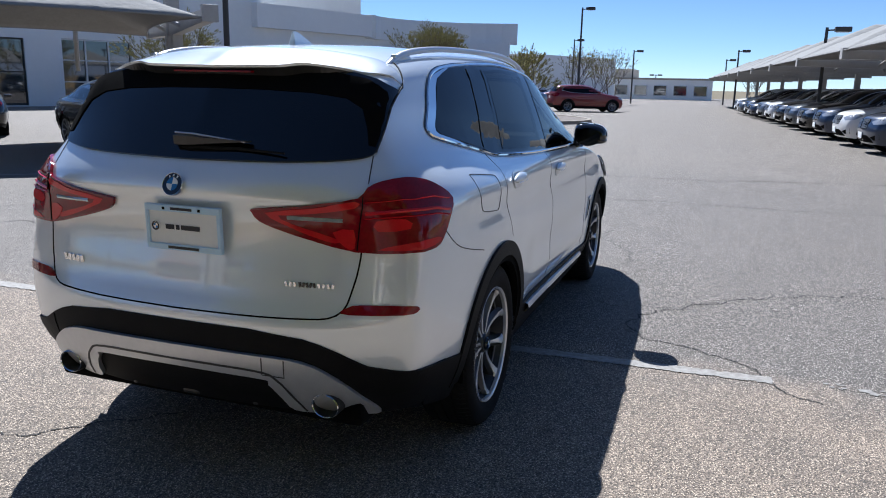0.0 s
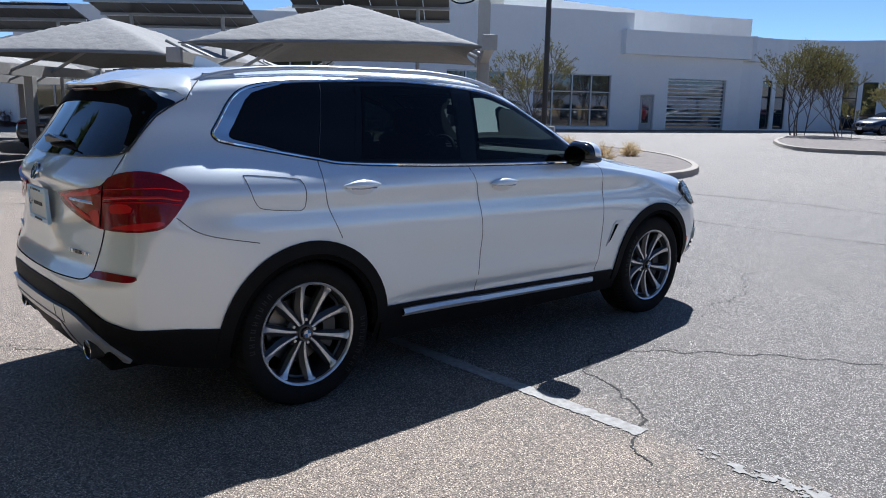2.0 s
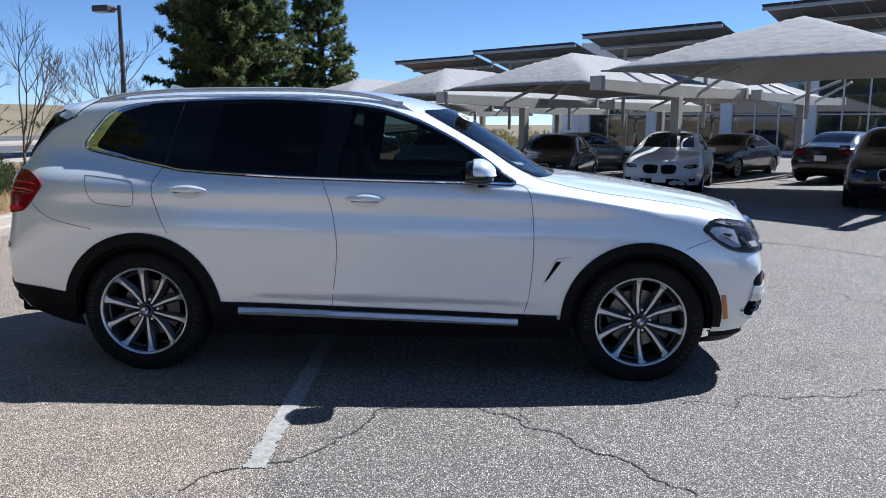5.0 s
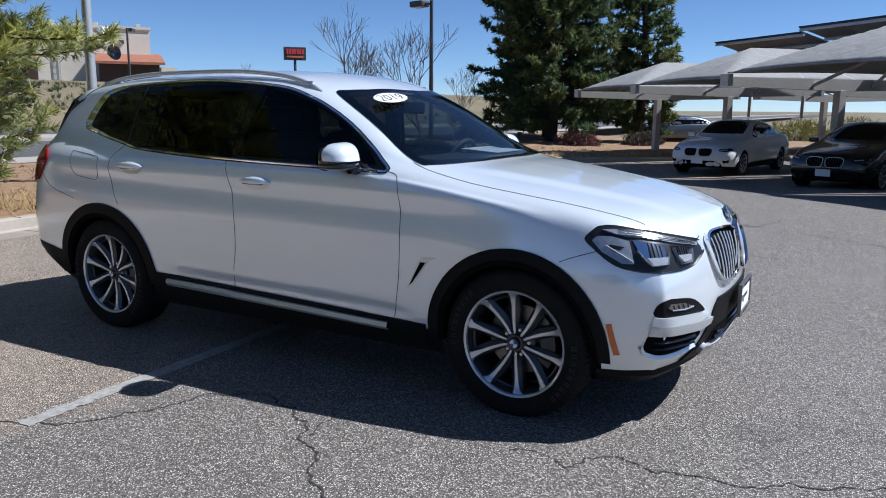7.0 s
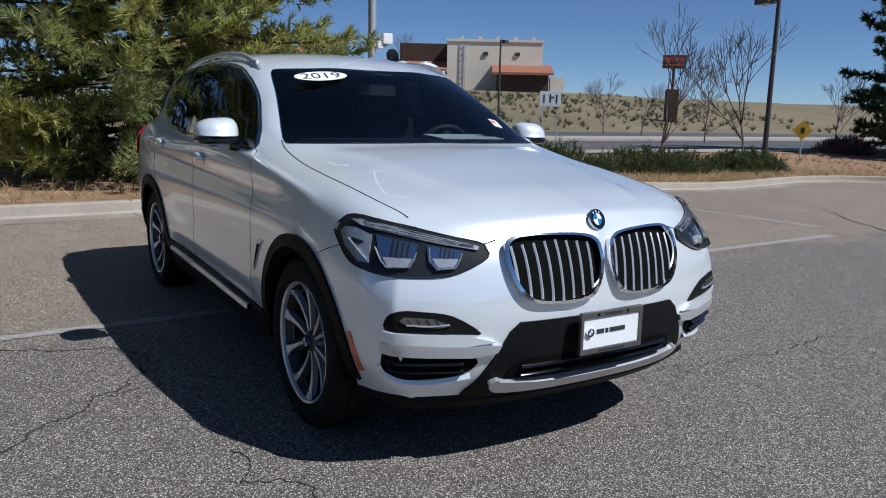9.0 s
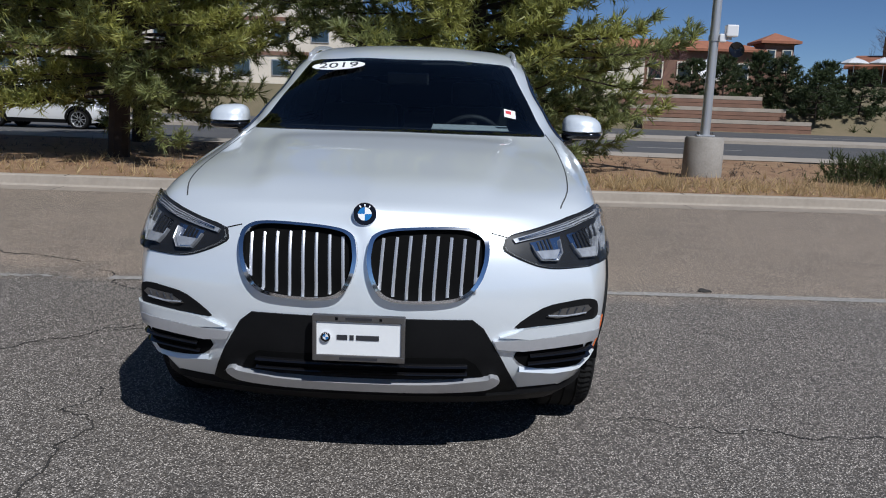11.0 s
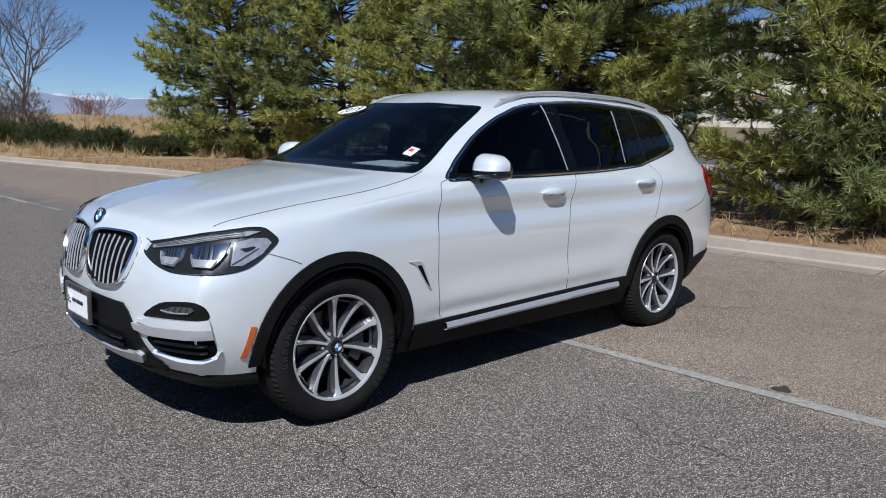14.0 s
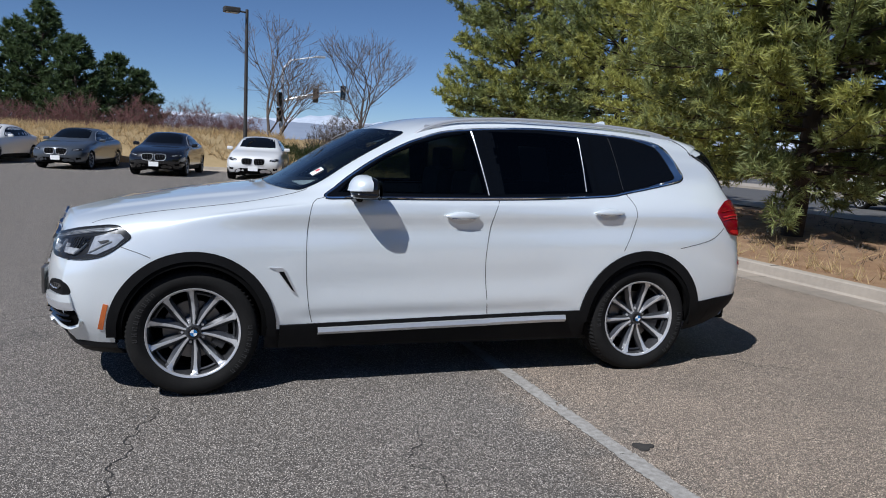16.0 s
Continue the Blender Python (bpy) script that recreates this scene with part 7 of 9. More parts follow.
for i, (x, y, h) in enumerate(((-52.5, 21.5, 4.2), (-51.5, 23.0, 3.9), (-50.5, 25.5, 3.6), (-52.0, 19.0, 4.0), (-48.0, 24.0, 2.8), (-53.5, 17.0, 3.6), (-49.5, 27.5, 3.0))):
    pine("dark green conifer on the terraced slope", h, 1.9, 150 + i, M["needle_dark"], pose(x, y, 1.2), 0.1, 0.35, blade=0.3, cone=1.9, group="dark pines", width=0.08, blades=7, whorl=0.34)

r2 = random.Random(5)
spots = [Vector((x, y, hill_height(x, y) + 0.1)) for x, y in [(r2.uniform(-90, -46.5), r2.uniform(26, 90)) for _ in range(700)]]
scatter("hill_brush", "low olive brush on the dry hillside", "brush", spots, M["juniper"], 8, blades=16, length=0.6, width=0.06, spread=1.0)
spots = [Vector((x, y, 0.15 + lot_height(x, y))) for x, y in [(kerb_x(y)[0] - 0.25 - abs(r2.gauss(0, 1.1)), y) for y in [r2.uniform(-20, 26) for _ in range(5200)]]]
scatter("dry_grass", "tan dry grass tufts along the kerb", "grass", [s for s in spots if r2.random() < 0.25 + 0.75 * (s.y > 1.5 or s.y < -24)], M["dry_grass"], 3, blades=8, length=0.2, width=0.014)
spots = [Vector((x, y, 0.16 + lot_height(x, y))) for x, y in [(r2.uniform(-13.5, -7), r2.uniform(-20, 26)) for _ in range(1800)] if x < kerb_x(y)[0] - 0.3]
scatter("mulch_litter", "brown pine straw litter on the mulch", "litter", spots, M["twig"], 4, blades=7, length=0.14, width=0.012, up=0.3, spread=1.1)


def bank_edge(x):
    return -20.6 if x < -3.2 else -20.6 - (x + 3.2) * 3.0 if x < -1.2 else -26.6 - (x + 1.2) * 0.3


def bank_height(x, y):
    return 0.12 + 1.4 * math.exp(-((y + 33.5 + 0.2 * x) / 5.5) ** 2) + 0.1 * noise.noise(Vector((x * 0.3, y * 0.3, 0)))


bank = []
bx, by = np.arange(-14, 70, 2.0), np.linspace(0, 1, 14)
for x in bx:
    edge = bank_edge(x)
    for t in by:
        y = edge - 16 * t
        bank.append((x, y, bank_height(x, y) if t > 0 else 0.13))
w = len(by)
tagged(raw("grass_bank", bank, [(i * w + j, i * w + j + 1, (i + 1) * w + j + 1, (i + 1) * w + j) for i in range(len(bx) - 1) for j in range(w - 1)], M["dry_grass"], smooth=True), "bank of tan dry grass behind the parked cars", "bank", kind="structure")
spots = []
for _ in range(5000):
    x, t = r2.uniform(-13, 40), r2.uniform(0.02, 0.6)
    edge = bank_edge(x)
    y = edge - 16 * t
    spots.append(Vector((x, y, bank_height(x, y))))
scatter("bank_grass", "tall tan dry grass on the bank", "grass", spots, M["dry_grass"], 6, blades=9, length=0.42, width=0.03)

# ---------------------------------------------------------------- lamps, canopies


def lot_lamp(m, label="dark bronze parking lot lamp on a concrete base", height=8.5, base=True, heads=1, pole="steel_dark"):
    t = thing("lot_lamp", label, "lamp post", m, "parking lot lamps")
    z = 0.0
    if base:
        bm = lathe(bmesh.new(), [(0.0, -0.1), (0.345, -0.1), (0.345, 0.0), (0.335, 0.70), (0.31, 0.735), (0.0, 0.74)], 32, "Z")
        part("concrete_base", bm, M["concrete_grey"], t, "pale weathered concrete base", smooth=True)
        part("base_plate", a_box((0, 0, 0.755), (0.3, 0.3, 0.03), bevel=0.006), M[pole], t)
        for sx in (-1, 1):
            for sy in (-1, 1):
                part("anchor_bolt", lathe(bmesh.new(), [(0.0, 0.82), (0.016, 0.82), (0.016, 0.765)], 8, "Z", Matrix.Translation((sx * 0.11, sy * 0.11, 0))), M["disc"], t)
        z = 0.77
    part("pole", tube(bmesh.new(), [(0, 0, z), (0, 0, height)], [0.085, 0.06], 14), M[pole], t, smooth=True)
    for k in range(heads):
        arm = part("arm", tube(bmesh.new(), [(0, 0, height - 0.12), (0.28 * (1 - 2 * k), 0, height - 0.1)], 0.035, 8), M[pole], t)
        head = part("lamp_head", a_box(((0.6) * (1 - 2 * k), 0, height - 0.08), (0.62, 0.4, 0.2), bevel=0.04), M[pole], t)
        part("lens", a_box((0.6 * (1 - 2 * k), 0, height - 0.185), (0.46, 0.3, 0.02), bevel=0.005), M["frame_metal"], head)
    return t


lot_lamp(pose(-9.0, 4.6, 0.12, 0, 0, 80), "grey steel lamp post on a round concrete base in mulch", 9.0, pole="frame_metal")
t = thing("pole_camera", "white camera boxes with a black horn on a grey post", "camera", pose(-9.0, 4.6, 2.55))
part("clamp", lathe(bmesh.new(), [(0.075, -0.05), (0.095, -0.05), (0.095, 0.05), (0.075, 0.05)], 16, "Z"), M["frame_metal"], t)
part("bracket", a_box((0.05, 0.17, 0.0), (0.04, 0.22, 0.05), bevel=0.006), M["frame_metal"], t)
part("camera_box", a_box((0.08, 0.26, 0.12), (0.16, 0.2, 0.2), bevel=0.02), M["white"], t)
part("camera_box", a_box((0.06, 0.12, 0.0), (0.12, 0.12, 0.14), bevel=0.02), M["white"], t)
part("horn", lathe(bmesh.new(), [(0.0, 0.0), (0.04, 0.0), (0.06, 0.06), (0.13, 0.13), (0.135, 0.14), (0.05, 0.08), (0.0, 0.07)], 20, "Z", Matrix.Translation((0.06, 0.34, -0.22)) @ Matrix.Rotation(radians(80), 4, "Y")), M["gloss_black"], t, smooth=True)
lot_lamp(pose(13.9, 11.3, 0.12, 0, 0, 20), "dark bronze lamp post on a concrete base in a gravel island", 10.5)
for x, y, h, n in ((52.5, 8.35, 7.1, 1), (69.2, 11.9, 5.9, 1), (75.0, 7.0, 5.2, 1), (65.4, -2.6, 4.8, 1), (80.4, -1.7, 4.6, 1), (31.3, -5.5, 4.1, 1), (115.0, 8.0, 3.6, 2), (104.0, 16.3, 5.0, 2)):
    lot_lamp(pose(x, y, 0, 0, 0, -90), "dark lamp post in the far parking lot", h, base=False, heads=n)
lot_lamp(pose(-0.5, -26.7, 0.3, 0, 0, 10), "dark bronze lamp post on the dry grass bank", 6.1, base=False)
lot_lamp(pose(7.0, -70, 0, 0, 0, 10), "dark lamp post beyond the bank", 6.4, base=False)
lot_lamp(pose(-11.0, 19.5, 0.1, 0, 0, 165), "dark bronze lamp post beside the road", 5.0, base=False)
lot_lamp(pose(-38.0, 28.5, 0, 0, 0, 120), "dark street lamp across the road", 6.2, base=False)


ROW_O, ROW_B = Vector((7.5, 7.1, 0)), Vector((math.cos(radians(48)), math.sin(radians(48)), 0))


def canopy_frame(m, depth, post_at, h, name="steel_canopy", sides=(-1, 1)):
    """One steel frame: a post with a tapered beam in both directions and struts."""
    t = thing(name, "white steel canopy frame with a single post", "canopy", m, "shade canopy frames")
    part("post", a_box((post_at, 0, (h - 0.28) / 2), (0.22, 0.22, h - 0.28), bevel=0.01), M["steel_white"], t)
    part("base_plate", a_box((post_at, 0, 0.012), (0.42, 0.42, 0.03), bevel=0.004), M["steel_white"], t)
    bm = bmesh.new()
    slab(bm, [(0, h - 0.22), (post_at, h - 0.3), (depth, h - 0.22), (depth, h), (0, h)], -0.1, 0.1, Matrix.Rotation(radians(90), 4, "X"))
    bmesh.ops.recalc_face_normals(bm, faces=bm.faces)
    part("beam", bm, M["steel_white"], t)
    for x in (0.05, depth - 0.05):
        part("end_plate", a_box((x, 0, h - 0.08), (0.14, 0.3, 0.3), bevel=0.01), M["steel_white"], t)
    for sy in sides:
        for x in (post_at - 1.0, post_at + 1.0):
            part("strut", tube(bmesh.new(), [(x, 0, h - 0.2), (x + (0.5 if x < post_at else -0.5), sy * 1.3, h + 0.42)], 0.045, 8), M["steel_white"], t, smooth=True)
    return t


def canopy_fabric(m, width, depth, h, peak, lean=90.0, label="grey fabric hip-roof shade canopy with folds"):
    """A tensioned hip roof: sides sag inwards between the corners, folds run up the slope."""
    t = thing("shade_canopy", label, "shade canopy", m, "shade canopies")
    n, k = 40, 40
    verts, faces = [], []
    for i in range(n + 1):
        for j in range(k + 1):
            u, v = i / n, j / k
            sag_x, sag_y = 0.25 * 4 * v * (1 - v), 0.3 * 4 * u * (1 - u)
            x = sag_x + (depth - 2 * sag_x) * u
            y = sag_y + (width - 2 * sag_y) * v
            e = min(min(u, 1 - u) * depth, min(max(v, 0), 1 - v) * width * 0.92)
            f = min(1.0, e / (depth * 0.46))
            z = h + (peak - h) * (f ** 0.92) + 0.1 * 4 * v * (1 - v) * (1 - f) * 0.6 + 0.1 * 4 * u * (1 - u) * (1 - f) * 0.6
            z += 0.035 * math.sin(v * width * 7 + 3 * math.sin(u * 5)) * f * (1 - f) * (v > 0.25) * (v < 0.75)
            verts.append((x + y * math.cos(radians(lean)), y * math.sin(radians(lean)), z))
    w = k + 1
    faces = [(a * w + b, (a + 1) * w + b, (a + 1) * w + b + 1, a * w + b + 1) for a in range(n) for b in range(k)]
    part_ob = raw("fabric", verts, faces, M["fabric"], t, smooth=True)
    so = part_ob.modifiers.new("cloth thickness", "SOLIDIFY")
    so.thickness = 0.012
    for name, pts in (("hem", [verts[b] for b in range(w)]), ("hem", [verts[n * w + b] for b in range(w)]), ("hem", [verts[a * w] for a in range(n + 1)]), ("hem", [verts[a * w + k] for a in range(n + 1)])):
        part(name, tube(bmesh.new(), pts, 0.018, 6), M["fabric"], t)
    return t


def solar_array(m, w=5.4, d=2.4, tilt=14):
    t = thing("solar_array", "dark solar panel array on a tilted steel frame", "solar panel", m, "solar arrays")
    r = Matrix.Rotation(radians(tilt), 4, "Y")
    for i in range(6):
        for j in range(2):
            p = part("solar_panel", a_box((-d / 4 + j * d / 2, -w / 2 + (i + 0.5) * w / 6, 0), (d / 2 - 0.03, w / 6 - 0.03, 0.04), r), M["solar"], t)
    for j in (-1, 0, 1):
        part("rail", a_box((j * d * 0.45, 0, -0.07), (0.06, w, 0.08), r), M["frame_metal"], t)
    for s in (-1, 1):
        part("leg", tube(bmesh.new(), [(0, s * w * 0.3, -2.6), (0, s * w * 0.3, -0.05)], 0.06, 8), M["steel_white"], t)
    return t


BEAMS = [(7.5, 7.1, 2.74), (3.0, 11.7, 2.42), (-0.55, 15.8, 2.24), (-4.0, 20.1, 2.17), (-7.3, 24.1, 2.12)]   # front tip of each beam and its height
DEPTH, RISE = 7.4, 1.32
row_turn = Matrix.Rotation(radians(48), 4, "Z")


def beam_at(x, y, top, back):
    """A canopy frame whose post stands on the lot: its pose and its height."""
    p = Vector((x, y, 0)) + ROW_B * back
    foot = lot_height(*(p + ROW_B * 3.6).xy)
    return Matrix.Translation((p.x, p.y, foot)) @ row_turn, top - foot


for back in (0.0, DEPTH + 0.9):
    for i, (x, y, top) in enumerate(BEAMS):
        if back and not i:
            continue
        m, h = beam_at(x, y, top, back)
        canopy_frame(m, DEPTH, 3.6, h, sides=(-1, 1) if i else (1,))
    for i, ((x, y, top), (x2, y2, top2)) in enumerate(zip(BEAMS, BEAMS[1:])):
        way = Vector((x2 - x, y2 - y, 0))
        p = Vector((x, y, 0)) + ROW_B * back + way.normalized() * 0.12
        if not (back and not i):
            canopy_fabric(Matrix.Translation(p) @ row_turn, way.length - 0.24, DEPTH, (top + top2) / 2, (top + top2) / 2 + RISE, math.degrees(math.atan2(way.y, way.x)) - 48)
        if back:
            c = Vector((x, y, 0)) + way * 0.5 + ROW_B * 7.4
            solar_array(Matrix.Translation((c.x, c.y, (top + top2) / 2 + 1.65)) @ row_turn, w=4.6)
# the tall post with its lamp at the near end of the row
t = thing("canopy_lamp_post", "white square steel post with a small black flood lamp", "lamp post", Matrix.Translation(ROW_O + ROW_B * 4.15) @ row_turn)
part("post", a_box((0, 0, 2.3), (0.3, 0.3, 4.6), bevel=0.01), M["steel_white"], t)
part("bracket", tube(bmesh.new(), [(0, 0, 4.6), (0, 0, 4.95), (-0.2, 0.3, 4.95)], 0.03, 8), M["steel_dark"], t)
part("flood_lamp", a_box((-0.25, 0.45, 4.95), (0.2, 0.35, 0.14), bevel=0.03), M["steel_dark"], t)
part("cable", tube(bmesh.new(), spline([(0.0, 0.2, 4.5), (-0.1, 0.35, 4.3), (0.05, 0.25, 4.0), (-0.1, 0.7, 3.9), (-0.2, 1.1, 4.2)], 6, False), 0.02, 6), M["gloss_black"], t, smooth=True)

# the second row along the lane
lane = pose(12.0, -5.2, 0, 0, 0, 4.5)
for i in range(10):
    m = lane @ pose(7.0 * i, 0, 0, 0, 0, -90)
    canopy_frame(m, DEPTH, 3.6, 2.6)
    if i < 9:
        canopy_fabric(m @ Matrix.Translation((0, 0.12, 0)), 6.76, DEPTH, 2.6, 4.2)

# ---------------------------------------------------------------- the dealership


def wall_run(name, p, q, h, material, label, thick=0.4, z0=-0.6, openings=()):
    """A wall between two plan points; openings (start, end, sill, head) go through it. Returns its empty."""
    p, q = Vector((*p, 0)), Vector((*q, 0))
    L = (q - p).length
    d = (q - p).normalized()
    m = Matrix.Translation(p) @ Matrix.Rotation(math.atan2(d.y, d.x), 4, "Z")
    t = tagged(new(name), label, "building", kind="structure")
    t.matrix_basis = m
    bm = bmesh.new()
    x = 0.0
    for a, b, lo, hi in sorted(openings):
        if a > x:
            box(bm, ((x + a) / 2, thick / 2, (z0 + h) / 2), (a - x, thick, h - z0))
        if lo > z0:
            box(bm, ((a + b) / 2, thick / 2, (z0 + lo) / 2), (b - a, thick, lo - z0))
        box(bm, ((a + b) / 2, thick / 2, (hi + h) / 2), (b - a, thick, h - hi))
        x = b
    if x < L:
        box(bm, ((x + L) / 2, thick / 2, (z0 + h) / 2), (L - x, thick, h - z0))
    part("wall", bm, material, t)
    return t


def glazing(t, a, b, lo, hi, nx, nz, thick=0.4, frame="frame_metal", glass_mat="window"):
    """Window in an opening: frame, mullions and single panes, set back in the wall."""
    win = new("window")
    win.parent = t
    bm = bmesh.new()
    box(bm, ((a + b) / 2, 0.16, lo + 0.04), (b - a, 0.1, 0.08)), box(bm, ((a + b) / 2, 0.16, hi - 0.04), (b - a, 0.1, 0.08))
    for i in range(nx + 1):
        box(bm, (a + (b - a) * i / nx, 0.155, (lo + hi) / 2), (0.08, 0.09, hi - lo - 0.16))
    for j in range(1, nz):
        box(bm, ((a + b) / 2, 0.15, lo + (hi - lo) * j / nz), (b - a, 0.08, 0.06))
    part("window_frame", bm, M[frame], win)
    for i in range(nx):
        for j in range(nz):
            w, h = (b - a) / nx, (hi - lo) / nz
            part("pane", a_box((a + w * (i + 0.5), 0.2, lo + h * (j + 0.5)), (w - 0.02, 0.02, h - 0.02)), M[glass_mat], win)
    # near-black sheet behind the panes: the unlit room's darkness is put in by colour
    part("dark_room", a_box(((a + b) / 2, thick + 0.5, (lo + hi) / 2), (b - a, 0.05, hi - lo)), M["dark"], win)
    return win


# glass showroom behind the canopies, workshop block, roller door, rounded end
bays = [(0.6 + 4.1 * i, 4.1 + 4.1 * i, 0.1, 4.0) for i in range(4)]
t = wall_run("showroom_wall", (6.5, 41.5), (22.5, 31.6), 6.2, M["stucco"], "white stucco showroom front with tall glazing", openings=bays)
for a, b, lo, hi in bays:
    glazing(t, a, b, lo, hi, 3, 2)
ops = [(0.8, 2.4, 0.05, 3.3), (4.2, 7.9, 0.15, 3.4), (9.8, 15.2, 0.15, 3.4)]
t = wall_run("workshop_wall", (22.5, 31.6), (38.0, 25.6), 7.2, M["stucco"], "white stucco workshop front with dark windows", openings=ops)
glazing(t, *ops[0], 1, 2, frame="steel_dark")
glazing(t, *ops[1], 3, 3)
glazing(t, *ops[2], 4, 3)
ops = [(0.8, 1.9, 0.0, 2.25), (2.9, 7.6, 0.0, 3.3)]
t = wall_run("service_wall", (38.0, 25.6), (46.3, 22.68), 4.7, M["stucco"], "white stucco service front with a roller door", openings=ops)
door = part("service_door", a_box((1.35, 0.18, 1.1), (1.02, 0.06, 2.18), bevel=0.01), M["steel_white"], t, "white steel door with a narrow pane")
part("door_pane", a_box((1.35, 0.145, 1.25), (0.5, 0.02, 1.6)), M["window"], door)
roller = new("roller_door")
roller.parent = t
for i in range(13):
    part("slat", a_box((5.25, 0.2, 0.13 + i * 0.255), (4.66, 0.04, 0.09), bevel=0.008), M["frame_metal"], roller)
    part("pane", a_box((5.25, 0.215, 0.255 + i * 0.255), (4.66, 0.015, 0.165)), M["window"], roller)
# the same painted darkness behind the roller door
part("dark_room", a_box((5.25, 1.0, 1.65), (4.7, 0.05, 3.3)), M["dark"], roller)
t = wall_run("fascia", (37.0, 25.4), (46.8, 21.95), 6.15, M["stucco"], "white overhanging fascia above the service front", thick=5.0, z0=4.7)
# rounded corner
pts = [Vector((46.3 + 8.0 * math.sin(radians(a)), 22.68 - 8.8 * (1 - math.cos(radians(a))), 0)) for a in range(0, 95, 8)]
for i, (a, b) in enumerate(zip(pts, pts[1:])):
    t = wall_run("corner_wall", a.xy, b.xy, 4.7, M["stucco"], "white curved stucco corner of the dealership", openings=[(0.15, (b - a).length - 0.15, 0.1, 3.4)] if i in (2, 3, 7, 8) else ())
    if i in (2, 3, 7, 8):
        glazing(t, 0.15, (b - a).length - 0.15, 0.1, 3.4, 1, 3, frame="steel_dark")
bm = bmesh.new()
slab(bm, [(46.4, 21.8)] + [(p.x + 0.5, p.y - 0.5) for p in pts] + [(54.6, 30), (46, 32)], 4.6, 6.2)
bmesh.ops.recalc_face_normals(bm, faces=bm.faces)
tagged(part("corner_fascia", bm, M["stucco"]), "white curved fascia above the rounded corner", "building", kind="structure")
bm = bmesh.new()
up = [Vector((38 + 30 * math.sin(radians(a)), 36 - 10 * (1 - math.cos(radians(a))), 0)) for a in range(-14, 60, 6)]
slab(bm, [(p.x, p.y) for p in up] + [(up[-1].x, 60), (up[0].x, 60)], 5.5, 9.3)
bmesh.ops.recalc_face_normals(bm, faces=bm.faces)
tagged(part("upper_storey", bm, M["stucco"]), "white upper block with a curved parapet", "building", kind="structure")
bm = slab(bmesh.new(), [(22.5, 32.0), (38.0, 26.0), (46.3, 23.1), (54, 30), (54, 64), (7, 64), (6.5, 42)], 0.0, 4.55)
tagged(part("dealership_core", bm, M["stucco"]), "white solid rear of the dealership", "building", kind="structure")
bm = slab(bmesh.new(), [(24.5, 33.5), (31.5, 30.7), (33, 36), (26, 38.5)], 7.0, 8.8)
tagged(part("roof_screen", bm, M["steel_white"]), "ribbed white metal roof screen", "building", kind="structure")
bm = slab(bmesh.new(), [(84, 20), (100, 12), (110, 30), (90, 36)], 0, 5.2)
tagged(part("far_block", bm, M["stucco"]), "plain white block beyond the dealership", "building", kind="structure")

t = thing("lane_end_building", "low pale building with dark windows at the lane's end", "building", pose(113, 8.5, 0))
part("wall", a_box((4, 0, 1.4), (8, 17, 2.9)), M["stucco"], t)
part("cornice", a_box((4, 0, 2.95), (8.3, 17.3, 0.25)), M["concrete"], t)
part("tall_block", a_box((8, 6, 2.2), (8, 6, 4.4)), M["stucco_tan"], t)
for k in range(6):
    w = part("window", a_box((-0.02, -7 + 2.8 * k, 1.3), (0.12, 1.9, 1.5), bevel=0.02), M["frame_metal"], t)
    part("pane", a_box((-0.09, -7 + 2.8 * k, 1.3), (0.04, 1.7, 1.3)), M["window"], w)

# gravel island with the lamp
ISLAND = spline([(8.3, 6.9), (10.0, 4.9), (13.0, 5.6), (16.5, 9.0), (18.0, 13.5), (16.0, 15.4), (12.6, 12.2), (9.4, 8.4)], 5)
sweep("island_kerb", ISLAND[::-1], KERB_PROFILE, M["concrete"], "pale concrete kerb round a gravel island", "kerb", closed=True)
bm = slab(bmesh.new(), [(12.6 + (x - 12.6) * 0.97, 9.6 + (y - 9.6) * 0.97) for x, y in ISLAND], 0.0, 0.13)
tagged(part("gravel_bed", bm, M["gravel"]), "brown and grey river gravel in the island", "gravel", kind="structure")
for i, (x, y, s) in enumerate(((11.0, 11.2, 0.55), (13.0, 10.2, 0.5), (12.0, 7.6, 0.5), (14.5, 8.6, 0.45), (15.4, 11.6, 0.5))):
    mound_shrub("dry_shrub", "small dry tan shrub in gravel", pose(x, y, 0.12), (s * 0.6, s * 0.6, s * 0.9), M["dry_grass"], 170 + i, n=90, blade=0.28, width=0.008)
ISLAND2 = spline([(24.5, 8.2), (26.3, 4.4), (29.5, 3.6), (33.0, 5.6), (36.0, 9.8), (39.0, 15.0), (34.0, 13.6), (29.0, 11.6)], 5)
sweep("island_kerb.001", ISLAND2[::-1], KERB_PROFILE, M["concrete"], "pale concrete kerb round a planted island", "kerb", closed=True)
bm = slab(bmesh.new(), [(31 + (x - 31) * 0.97, 9 + (y - 9) * 0.97) for x, y in ISLAND2], 0.0, 0.13)
tagged(part("gravel_bed.001", bm, M["gravel"]), "grey gravel bed of the planted island", "gravel", kind="structure")
for i, (x, y, h) in enumerate(((27.2, 5.6, 4.0), (27.6, 6.4, 3.4), (35.5, 11.0, 2.4))):
    bare_tree("young staked sapling with a few buds", h, 0.35, 190 + i, M["twig"], pose(x, y, 0.1), buds=M["bud"], levels=4, name="sapling", group="saplings", thick=0.012)

